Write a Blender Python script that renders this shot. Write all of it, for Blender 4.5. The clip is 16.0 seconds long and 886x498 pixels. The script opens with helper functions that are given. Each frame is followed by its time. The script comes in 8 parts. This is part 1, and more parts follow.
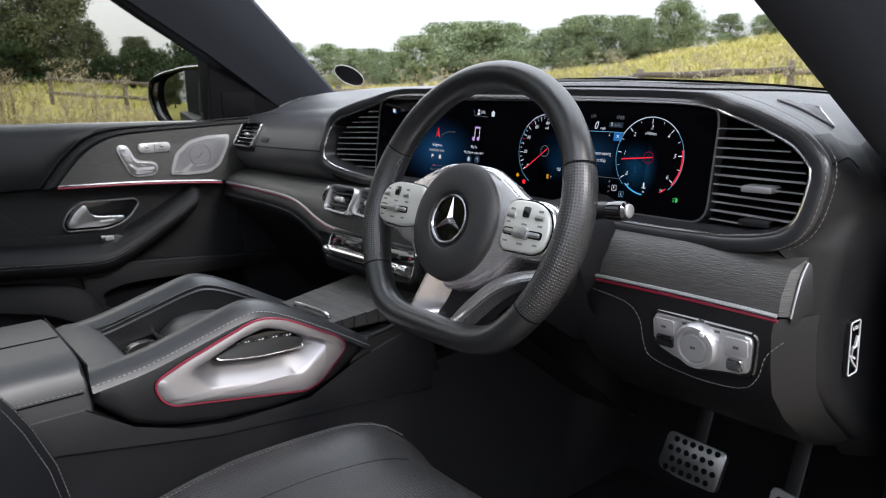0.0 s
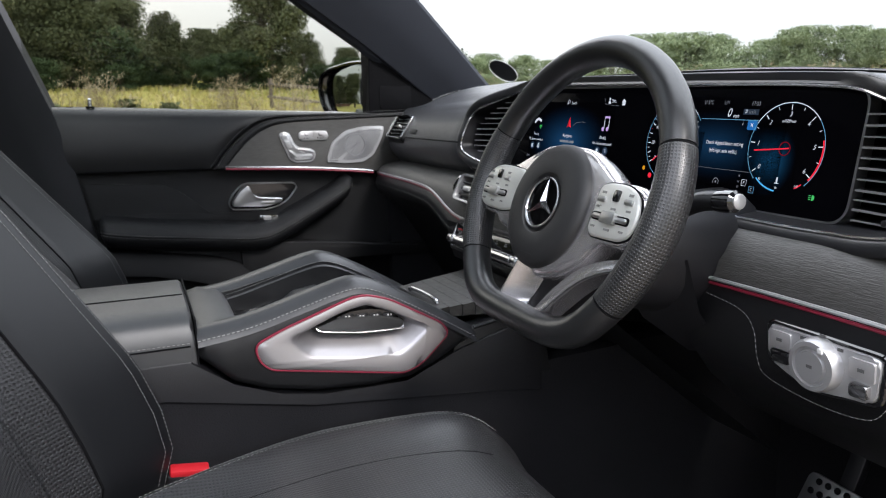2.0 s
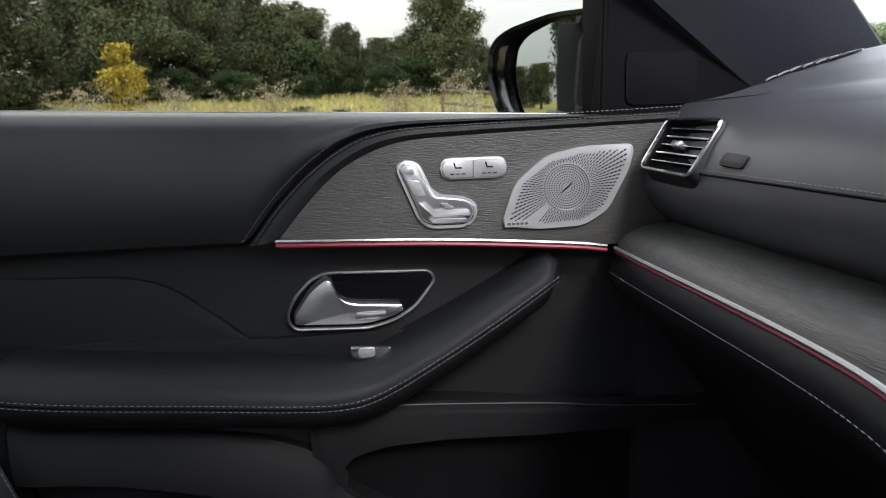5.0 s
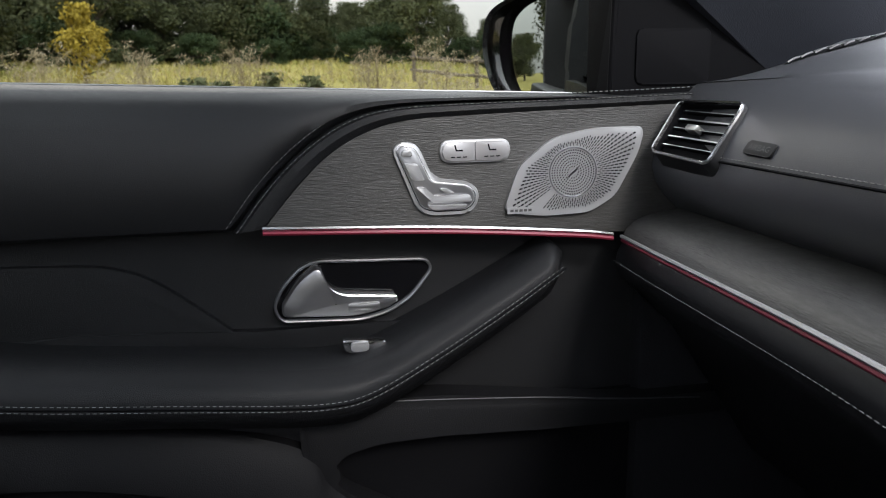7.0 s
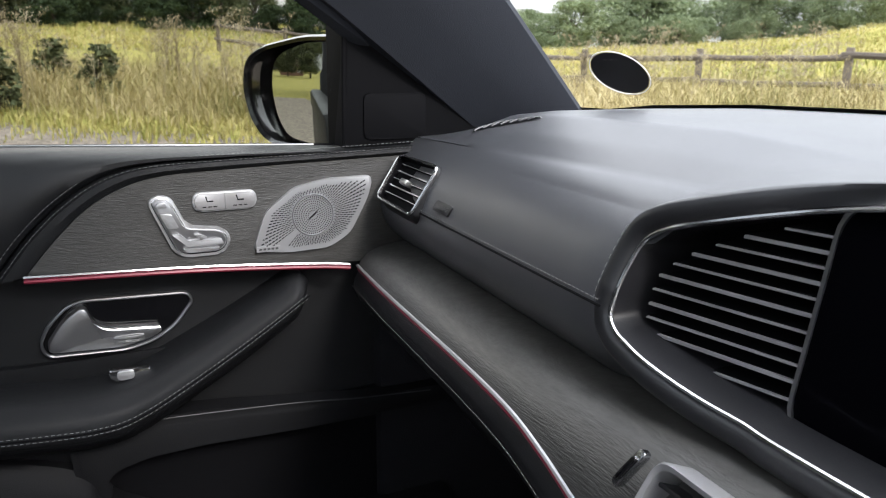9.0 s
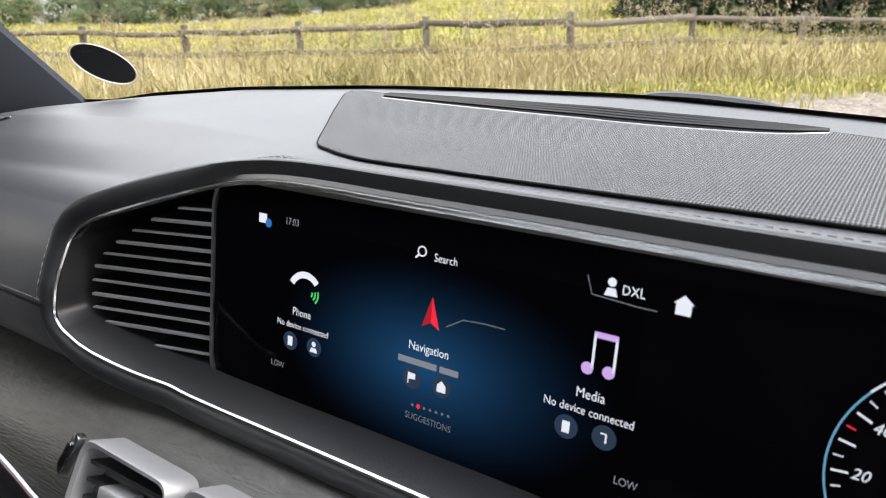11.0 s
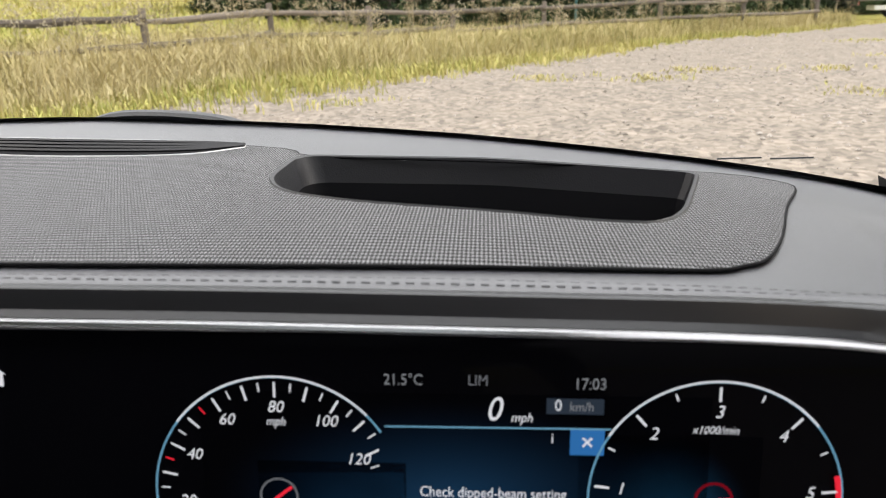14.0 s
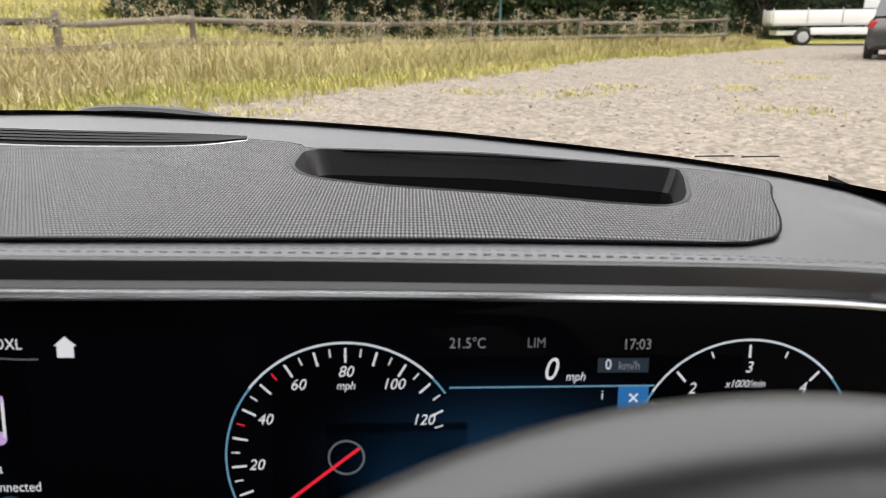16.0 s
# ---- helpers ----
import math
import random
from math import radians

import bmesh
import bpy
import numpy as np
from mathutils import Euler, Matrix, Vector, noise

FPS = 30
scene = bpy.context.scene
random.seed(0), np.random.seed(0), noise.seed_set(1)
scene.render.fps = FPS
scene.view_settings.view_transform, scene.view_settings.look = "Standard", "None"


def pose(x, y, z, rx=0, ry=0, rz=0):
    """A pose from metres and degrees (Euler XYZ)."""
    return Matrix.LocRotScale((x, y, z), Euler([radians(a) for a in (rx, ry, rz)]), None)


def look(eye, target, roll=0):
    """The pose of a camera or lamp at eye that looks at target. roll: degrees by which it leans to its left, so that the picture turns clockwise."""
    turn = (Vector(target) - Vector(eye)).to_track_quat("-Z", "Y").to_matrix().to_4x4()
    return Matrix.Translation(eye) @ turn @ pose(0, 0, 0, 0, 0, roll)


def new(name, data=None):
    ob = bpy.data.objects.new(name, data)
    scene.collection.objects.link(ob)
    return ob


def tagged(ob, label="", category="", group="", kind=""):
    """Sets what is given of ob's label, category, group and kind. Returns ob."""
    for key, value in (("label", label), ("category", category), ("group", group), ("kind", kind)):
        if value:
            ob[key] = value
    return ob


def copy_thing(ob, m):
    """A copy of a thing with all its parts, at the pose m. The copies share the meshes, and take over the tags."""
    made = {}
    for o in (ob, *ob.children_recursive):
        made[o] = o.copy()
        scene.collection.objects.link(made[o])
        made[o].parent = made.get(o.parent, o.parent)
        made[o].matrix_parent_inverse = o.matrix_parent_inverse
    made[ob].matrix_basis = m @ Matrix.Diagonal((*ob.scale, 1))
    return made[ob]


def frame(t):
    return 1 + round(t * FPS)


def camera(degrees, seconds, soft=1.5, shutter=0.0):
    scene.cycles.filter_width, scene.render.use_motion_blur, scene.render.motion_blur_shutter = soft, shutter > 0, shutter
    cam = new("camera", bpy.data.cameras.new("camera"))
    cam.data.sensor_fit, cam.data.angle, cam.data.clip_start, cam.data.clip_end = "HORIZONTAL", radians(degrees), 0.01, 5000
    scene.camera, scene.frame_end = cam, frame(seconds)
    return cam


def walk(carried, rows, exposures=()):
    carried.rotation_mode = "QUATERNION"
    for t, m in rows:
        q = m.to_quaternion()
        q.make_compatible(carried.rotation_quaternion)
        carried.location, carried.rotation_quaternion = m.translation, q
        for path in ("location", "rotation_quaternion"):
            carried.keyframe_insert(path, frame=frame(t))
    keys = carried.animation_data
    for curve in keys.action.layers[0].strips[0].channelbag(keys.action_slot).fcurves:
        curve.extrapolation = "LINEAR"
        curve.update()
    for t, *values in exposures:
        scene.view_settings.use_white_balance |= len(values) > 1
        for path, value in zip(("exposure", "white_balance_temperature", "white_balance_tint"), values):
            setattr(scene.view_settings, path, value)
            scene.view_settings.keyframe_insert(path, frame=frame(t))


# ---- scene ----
cam = camera(63.4, 16.0, 1.05)
cam.data.dof.use_dof, cam.data.dof.focus_distance, cam.data.dof.aperture_fstop = True, 0.62, 16.0
PATH = [
    (0, (1.073, -0.542, 1.235), (-0.469, 0.66, 0.816), -2.3),
    (0.5, (1.107, -0.527, 1.231), (-0.497, 0.595, 0.82), -2.1),
    (1, (1.138, -0.509, 1.221), (-0.534, 0.513, 0.825), -1.7),
    (1.5, (1.138, -0.477, 1.212), (-0.601, 0.432, 0.827), -1.4),
    (2, (1.103, -0.442, 1.195), (-0.703, 0.33, 0.82), -0.9),
    (2.5, (0.992, -0.403, 1.176), (-0.871, 0.231, 0.818), -0.3),
    (3, (0.793, -0.337, 1.176), (-1.109, 0.185, 0.845), 0.5),
    (3.5, (0.641, -0.313, 1.193), (-1.279, 0.154, 0.886), 0.4),
    (4, (0.467, -0.28, 1.205), (-1.469, 0.116, 0.896), -1.2),
    (4.2, (0.353, -0.234, 1.193), (-1.601, 0.067, 0.892), -1.2),
    (6.3, (0.035, -0.185, 1.196), (-1.873, 0.231, 0.765), -2.0),
    (6.5, (0.035, -0.184, 1.19), (-1.876, 0.231, 0.774), -1.5),
    (7, (0.056, -0.218, 1.205), (-1.852, 0.191, 0.766), -0.9),
    (7.5, (0.097, -0.248, 1.231), (-1.806, 0.148, 0.76), -0.7),
    (8, (0.146, -0.24, 1.266), (-1.738, 0.212, 0.77), -0.5),
    (8.5, (0.178, -0.193, 1.286), (-1.66, 0.413, 0.782), 0.1),
    (9, (0.201, -0.178, 1.305), (-1.523, 0.697, 0.792), 0.9),
    (9.5, (0.226, -0.164, 1.321), (-1.305, 1.004, 0.781), 1.0),
    (9.7, (0.234, -0.144, 1.318), (-1.228, 1.112, 0.783), 0.9),
    (11.8, (0.418, -0.081, 1.324), (-0.455, 1.613, 0.717), -1.7),
    (12, (0.438, -0.074, 1.325), (-0.378, 1.648, 0.718), -1.5),
    (12.5, (0.477, -0.071, 1.331), (-0.142, 1.726, 0.706), -0.4),
    (13, (0.5, -0.059, 1.337), (0.055, 1.784, 0.699), -1.0),
    (13.5, (0.486, -0.051, 1.341), (0.203, 1.824, 0.703), -1.9),
    (14, (0.456, -0.046, 1.336), (0.327, 1.849, 0.709), -2.4),
    (14.5, (0.433, -0.05, 1.332), (0.433, 1.853, 0.717), -2.4),
    (15, (0.421, -0.058, 1.329), (0.521, 1.844, 0.721), -2.1),
    (15.5, (0.413, -0.065, 1.333), (0.559, 1.837, 0.732), -1.3),
    (16, (0.4, -0.073, 1.329), (0.481, 1.833, 0.73), -0.6),
]
walk(cam, [(t, look(eye, target, roll)) for t, eye, target, roll in PATH], [(0, 0.8, 6250, 14), (2, 0.85, 6250, 14), (3.5, 1.12, 6250, 13), (6.5, 0.85, 6250, 14), (7.5, 0.85, 6250, 14), (9, 1.08, 6300, 14), (12, 1.08, 6700, 14), (14, 0.8, 6850, 14), (16, 0.75, 6900, 14)])
# ---------- light ----------
world = bpy.data.worlds.new("sky")
scene.world = world
world.use_nodes = True
wn = world.node_tree.nodes
sky = wn.new("ShaderNodeTexSky")
sky.sky_type, sky.sun_disc = "NISHITA", False
sky.sun_elevation, sky.sun_rotation = radians(34), radians(-105)
sky.air_density, sky.dust_density, sky.ozone_density = 1.0, 6.0, 1.0
# overcast sky: brighter towards the zenith
tcw, sep, rise, grey = wn.new("ShaderNodeTexCoord"), wn.new("ShaderNodeSeparateXYZ"), wn.new("ShaderNodeMapRange"), wn.new("ShaderNodeMixRGB")
rise.inputs[1].default_value, rise.inputs[2].default_value = 0.0, 1.0
grey.inputs[1].default_value, grey.inputs[2].default_value = (4.7, 4.85, 4.75, 1), (25.0, 26.0, 27.5, 1)
SKY_MIX = wn.new("ShaderNodeMixRGB")
SKY_MIX.inputs[0].default_value = 0.85
wl = world.node_tree.links
wl.new(tcw.outputs["Generated"], sep.inputs[0])
wl.new(sep.outputs[2], rise.inputs[0])
wl.new(rise.outputs[0], grey.inputs[0])
wl.new(sky.outputs[0], SKY_MIX.inputs[1])
wl.new(grey.outputs[0], SKY_MIX.inputs[2])
wn["Background"].inputs["Strength"].default_value = 0.11
wl.new(SKY_MIX.outputs[0], wn["Background"].inputs["Color"])
sun = new("sun", bpy.data.lights.new("sun", "SUN"))
sun.data.energy, sun.data.angle, sun.data.color = 1.2, radians(14), (1, 0.95, 0.86)
sun.matrix_world = look((40, 8, 30), (0, 0, 0))


# ---------- materials ----------
def material(name, col, rough=0.5, metal=0.0, grain=0.0, scale=400, vary=0.12, vscale=6.0, spec=0.5,
             stretch=(1, 1, 1), col2=None, pattern="noise", coat=0.0, per_object=0.0, uv=False, hole=0.24, gap=0.85):
    m = bpy.data.materials.new(name)
    m.use_nodes = True
    n, l = m.node_tree.nodes, m.node_tree.links
    b = n["Principled BSDF"]
    b.inputs["Roughness"].default_value, b.inputs["Metallic"].default_value = rough, metal
    b.inputs["Specular IOR Level"].default_value = spec
    b.inputs["Coat Weight"].default_value = coat
    tc = n.new("ShaderNodeTexCoord")
    mp = n.new("ShaderNodeMapping")
    mp.inputs["Scale"].default_value = stretch
    l.new(tc.outputs["UV" if uv else "Object"], mp.inputs[0])
    big = n.new("ShaderNodeTexNoise")
    big.inputs["Scale"].default_value, big.inputs["Detail"].default_value = vscale, 6
    l.new(mp.outputs[0], big.inputs[0])
    ramp = n.new("ShaderNodeMixRGB")
    c2 = col2 or tuple(c * (1 - vary) for c in col)
    ramp.inputs[1].default_value, ramp.inputs[2].default_value = (*[c * (1 + vary) for c in col], 1) if not col2 else (*col, 1), (*c2, 1)
    l.new(big.outputs[0], ramp.inputs[0])
    out = ramp.outputs[0]
    if per_object:
        info, hsv = n.new("ShaderNodeObjectInfo"), n.new("ShaderNodeHueSaturation")
        mr = n.new("ShaderNodeMapRange")
        mr.inputs[3].default_value, mr.inputs[4].default_value = 1 - per_object, 1 + per_object
        l.new(info.outputs["Random"], mr.inputs[0])
        l.new(mr.outputs[0], hsv.inputs["Value"])
        l.new(out, hsv.inputs["Color"])
        out = hsv.outputs[0]
    l.new(out, b.inputs["Base Color"])
    mr2 = n.new("ShaderNodeMapRange")
    mr2.inputs[3].default_value, mr2.inputs[4].default_value = max(0.02, rough - 0.06), min(1, rough + 0.06)
    l.new(big.outputs[0], mr2.inputs[0])
    l.new(mr2.outputs[0], b.inputs["Roughness"])
    if grain:
        if pattern == "noise":
            fine = n.new("ShaderNodeTexNoise")
            fine.inputs["Scale"].default_value, fine.inputs["Detail"].default_value = scale, 3
            h = fine.outputs[0]
        else:
            fine = n.new("ShaderNodeTexVoronoi")
            fine.inputs["Scale"].default_value = scale
            if pattern == "leather":
                fine.feature = "DISTANCE_TO_EDGE"
                cl = n.new("ShaderNodeMapRange")
                cl.inputs[2].default_value = 0.12
                l.new(fine.outputs["Distance"], cl.inputs[0])
                h = cl.outputs[0]
            else:
                fine.inputs["Randomness"].default_value = 0.0
                cl = n.new("ShaderNodeMapRange")
                cl.inputs[1].default_value, cl.inputs[2].default_value = hole, hole + 0.12
                l.new(fine.outputs["Distance"], cl.inputs[0])
                h = cl.outputs[0]
                mul = n.new("ShaderNodeMixRGB")
                mul.blend_type = "MULTIPLY"
                mul.inputs[0].default_value = gap
                l.new(out, mul.inputs[1])
                l.new(h, mul.inputs[2])
                l.new(mul.outputs[0], b.inputs["Base Color"])
        l.new(mp.outputs[0], fine.inputs[0])
        bp = n.new("ShaderNodeBump")
        bp.inputs["Strength"].default_value, bp.inputs["Distance"].default_value = grain, 0.001
        l.new(h, bp.inputs["Height"])
        l.new(bp.outputs[0], b.inputs["Normal"])
    return m


def speckle(mat, scale, lo, hi):
    """Stones or clumps of lighter and darker colour over a material."""
    n, l = mat.node_tree.nodes, mat.node_tree.links
    b = n["Principled BSDF"]
    src = b.inputs["Base Color"].links[0].from_socket
    tc, vor, bw, mr, mul = n.new("ShaderNodeTexCoord"), n.new("ShaderNodeTexVoronoi"), n.new("ShaderNodeRGBToBW"), n.new("ShaderNodeMapRange"), n.new("ShaderNodeMixRGB")
    vor.inputs["Scale"].default_value = scale
    mr.inputs[3].default_value, mr.inputs[4].default_value = lo, hi
    mul.blend_type = "MULTIPLY"
    mul.inputs[0].default_value = 1.0
    l.new(tc.outputs["Object"], vor.inputs[0])
    l.new(vor.outputs["Color"], bw.inputs[0])
    l.new(bw.outputs[0], mr.inputs[0])
    l.new(src, mul.inputs[1])
    l.new(mr.outputs[0], mul.inputs[2])
    l.new(mul.outputs[0], b.inputs["Base Color"])


def glowing(name, col, strength=1.0):
    m = bpy.data.materials.new(name)
    m.use_nodes = True
    b = m.node_tree.nodes["Principled BSDF"]
    b.inputs["Base Color"].default_value = (0, 0, 0, 1)
    b.inputs["Specular IOR Level"].default_value = 0.0
    b.inputs["Emission Color"].default_value, b.inputs["Emission Strength"].default_value = (*col, 1), strength
    return m


LEATHER = material("black_leather", (0.010, 0.0103, 0.0115), 0.36, grain=0.20, scale=750, pattern="leather", vary=0.25, spec=0.45)
# Black leather made greyer: sky sheen of upward faces put into the colour.
TOP_LIT_LEATHER = material("top_lit_console_leather", (0.031, 0.0318, 0.034), 0.36, grain=0.18, scale=750, pattern="leather", vary=0.2, spec=0.8)
B_TRIM = material("middle_pillar_trim", (0.014, 0.0145, 0.017), 0.7, grain=0.3, scale=700, vary=0.15, spec=0.25)
# Copy between black and grey leather, with part of the sheen painted in.
HALF_LIT_LEATHER = material("half_lit_leather", (0.022, 0.0225, 0.025), 0.36, grain=0.07, scale=1400, pattern="leather", vary=0.15, spec=0.7)
# Dash leather: the windscreen's sheen is put into a lighter grey base colour.
SHEEN_LEATHER = material("dash_leather_with_sheen", (0.060, 0.061, 0.067), 0.38, grain=0.17, scale=800, pattern="leather", vary=0.12, spec=0.9)
LEATHER_SMOOTH = material("smooth_leather", (0.009, 0.0095, 0.011), 0.36, grain=0.06, scale=1600, pattern="leather", vary=0.2, spec=0.5)
PERF = material("perforated_leather", (0.020, 0.0205, 0.022), 0.36, grain=0.55, scale=330, pattern="dots", vary=0.2, uv=True, spec=0.9, hole=0.27, gap=0.99)
PERF_FINE = material("perforated_seat_leather", (0.030, 0.030, 0.032), 0.38, grain=0.9, scale=235, pattern="dots", vary=0.2, stretch=(1, 1, 0), spec=0.6, gap=0.65)
PERF_BACK = material("perforated_back_leather", (0.030, 0.030, 0.032), 0.38, grain=0.9, scale=235, pattern="dots", vary=0.2, stretch=(1, 0, 1), spec=0.6, gap=0.6)
PLASTIC = material("black_plastic", (0.010, 0.010, 0.012), 0.45, grain=0.2, scale=900, vary=0.2)
DARK = material("matt_black", (0.005, 0.005, 0.006), 0.75, vary=0.2, spec=0.1)
CARPET = material("black_carpet", (0.016, 0.016, 0.018), 0.95, grain=0.8, scale=500, vary=0.3, spec=0.1)
WOOD = material("open_pore_wood", (0.082, 0.080, 0.076), 0.42, grain=0.7, scale=110, vscale=60, stretch=(1, 1, 9), col2=(0.026, 0.025, 0.023), spec=0.5)
CHROME = material("chrome", (0.62, 0.62, 0.63), 0.22, 1.0, vary=0.03)
SATIN = material("satin_silver", (0.52, 0.52, 0.53), 0.38, 0.65, grain=0.03, scale=800, vary=0.05)
SATIN_PAINT = material("silver_paint", (0.47, 0.46, 0.465), 0.38, 0.5, vary=0.05, coat=0.3)
SIDE_CAST = material("console_silver", (0.50, 0.48, 0.49), 0.40, 0.85, grain=0.02, scale=900, vary=0.06, vscale=9)
CAST = material("cast_silver", (0.78, 0.755, 0.765), 0.25, 0.88, grain=0.02, scale=900, vary=0.06, vscale=9)
STEEL = material("brushed_steel", (0.5, 0.5, 0.5), 0.35, 1.0, grain=0.1, scale=600, stretch=(8, 1, 1), vary=0.08)
GLOSS = material("piano_black", (0.006, 0.006, 0.007), 0.08, vary=0.1, coat=1.0)
SCREEN = material("screen_glass", (0.002, 0.002, 0.003), 0.06, vary=0.05, spec=0.015)
# Darker, duller copies of leather and plastic: the door's shade put into colour.
SHADED_LEATHER = material("shaded_door_leather", (0.008, 0.0083, 0.0095), 0.44, grain=0.45, scale=750, pattern="leather", vary=0.25, spec=0.36)
SHADED_PLASTIC = material("shaded_hard_plastic", (0.007, 0.007, 0.008), 0.62, grain=0.35, scale=800, vary=0.25, spec=0.28)
HANDLE_METAL = material("dark_satin_metal", (0.34, 0.34, 0.35), 0.32, 0.9, vary=0.06)
# Lighter grey than the door plastic, for one thin panel line.
GREY_LEATHER_EDGE = material("grey_panel_edge", (0.035, 0.036, 0.040), 0.5, vary=0.1)
RIM_LEATHER = material("rim_leather", (0.013, 0.0133, 0.014), 0.29, grain=0.10, scale=1500, pattern="leather", vary=0.2, spec=0.8)
PAD_PLASTIC = material("airbag_plastic", (0.020, 0.020, 0.021), 0.50, grain=0.22, scale=1300, vary=0.15, spec=0.5)
POD_SILVER = material("pod_silver", (0.66, 0.66, 0.62), 0.36, 0.35, grain=0.03, scale=900, vary=0.05, coat=0.2)
RED_TRIM = material("red_light_strip", (0.24, 0.018, 0.042), 0.35, vary=0.05)
RED_PLASTIC = material("red_plastic", (0.6, 0.02, 0.03), 0.4, vary=0.05)
MESH_GRILLE = material("grille_fabric", (0.26, 0.26, 0.27), 0.6, grain=1.0, scale=540, pattern="dots", vary=0.1, stretch=(1, 0.5, 0), spec=0.3, hole=0.40, gap=0.97)
HEADLINER = material("headliner_cloth", (0.03, 0.03, 0.033), 0.95, grain=0.3, scale=600)
PILLAR = material("pillar_cloth", (0.028, 0.031, 0.040), 0.85, grain=0.4, scale=700, vary=0.1, spec=0.3)
STITCH = material("grey_thread", (0.24, 0.24, 0.235), 0.8, vary=0.1)
PAINT = material("black_car_paint", (0.01, 0.01, 0.011), 0.2, vary=0.1, coat=1.0)
MIRROR = material("mirror_glass", (0.58, 0.60, 0.56), 0.0, 1.0, vary=0.01)
MIRROR.node_tree.links.remove(MIRROR.node_tree.nodes["Principled BSDF"].inputs["Roughness"].links[0])
WHITE_PRINT = material("white_print", (0.75, 0.75, 0.75), 0.6, vary=0.05)
POD_PRINT = material("pale_grey_print", (0.22, 0.22, 0.21), 0.6, vary=0.05)
GREY_PRINT = material("grey_print", (0.1, 0.1, 0.1), 0.6, vary=0.05)


def pane_glass(name, tint):
    """Thin clear glass: lets light straight through, with a faint gloss."""
    m = bpy.data.materials.new(name)
    m.use_nodes = True
    n, l = m.node_tree.nodes, m.node_tree.links
    clear, gloss, mix = n.new("ShaderNodeBsdfTransparent"), n.new("ShaderNodeBsdfGlossy"), n.new("ShaderNodeMixShader")
    clear.inputs[0].default_value = (*tint, 1)
    gloss.inputs["Roughness"].default_value = 0.02
    mix.inputs[0].default_value = 0.015
    l.new(clear.outputs[0], mix.inputs[1])
    l.new(gloss.outputs[0], mix.inputs[2])
    l.new(mix.outputs[0], n["Material Output"].inputs[0])
    return m


GLASS = pane_glass("window_glass", (0.95, 0.97, 0.95))
ROOF_GLASS = pane_glass("roof_glass", (0.5, 0.52, 0.52))
TINTED = pane_glass("tinted_side_glass", (0.57, 0.585, 0.545))


# ---------- mesh helpers ----------
def finish(ob, smooth):
    me = ob.data
    for p in me.polygons:
        p.use_smooth = smooth
    if smooth:
        me.set_sharp_from_angle(angle=radians(38))


def part(name, bm, mat, parent=None, label="", smooth=True):
    bmesh.ops.recalc_face_normals(bm, faces=bm.faces)
    me = bpy.data.meshes.new(name)
    bm.to_mesh(me)
    bm.free()
    me.materials.append(mat)
    ob = new(name, me)
    finish(ob, smooth)
    if parent:
        ob.parent = parent
    if label:
        tagged(ob, label)
    return ob


def thing(name, label, category, group="", kind="", at=None):
    ob = new(name)
    ob.empty_display_size = 0.05
    if at is not None:
        ob.matrix_world = at
    return tagged(ob, label, category, group, kind)


def curve(pts, n=8, closed=False):
    """Catmull-Rom through the points."""
    P = [Vector(p) for p in pts]
    k, out = len(P), []
    for i in range(k if closed else k - 1):
        a = P[(i - 1) % k] if closed or i > 0 else P[0] * 2 - P[1]
        b, c = P[i], P[(i + 1) % k]
        d = P[(i + 2) % k] if closed or i + 2 < k else P[-1] * 2 - P[-2]
        for j in range(n):
            t = j / n
            out.append(0.5 * ((2 * b) + (c - a) * t + (2 * a - 5 * b + 4 * c - d) * t * t + (3 * b - a - 3 * c + d) * t ** 3))
    if not closed:
        out.append(P[-1])
    return out


def loft(rows, closed=False, ring=False, caps=False, bm=None):
    """A skin over rows of points. closed: each row is a loop; ring: the last row joins the first."""
    bm = bm or bmesh.new()
    V = [[bm.verts.new(p) for p in r] for r in rows]
    m, k = len(V), len(V[0])
    for i in range(m if ring else m - 1):
        a, b = V[i], V[(i + 1) % m]
        for j in range(k if closed else k - 1):
            q = (a[j], a[(j + 1) % k], b[(j + 1) % k], b[j])
            try:
                bm.faces.new(q)
            except ValueError:
                pass
    if caps and closed:
        for r in (V[0], V[-1]):
            bm.faces.new(r)
    return bm


def tube(pts, r, n=8, closed=False, up=(0, 0, 1), flat=1.0, bm=None):
    """A round or flattened bar along points; r: one radius, or one for each point."""
    P = [Vector(p) for p in pts]
    k, rows = len(P), []
    for i, p in enumerate(P):
        a = P[(i - 1) % k] if closed or i > 0 else p
        b = P[(i + 1) % k] if closed or i + 1 < k else p
        d = (b - a).normalized()
        s = d.cross(Vector(up))
        s = s.normalized() if s.length > 1e-5 else Vector((1, 0, 0))
        u = s.cross(d).normalized()
        rr = r[i] if hasattr(r, "__len__") else r
        rows.append([p + (s * math.cos(t) + u * math.sin(t) * flat) * rr for t in [2 * math.pi * j / n for j in range(n)]])
    return loft(rows, True, closed, not closed, bm)


def skin_uv(ob, n, du, dv):
    """Metres along and round a tube of n sides, as its texture coordinates."""
    me = ob.data
    lay = me.uv_layers.new(name="skin")
    for p in me.polygons:
        js = [v % n for v in p.vertices]
        wrap = 0 in js and n - 1 in js
        for li, v in zip(p.loop_indices, p.vertices):
            j = n if wrap and v % n == 0 else v % n
            lay.data[li].uv = (v // n * du, j * dv)
    return ob


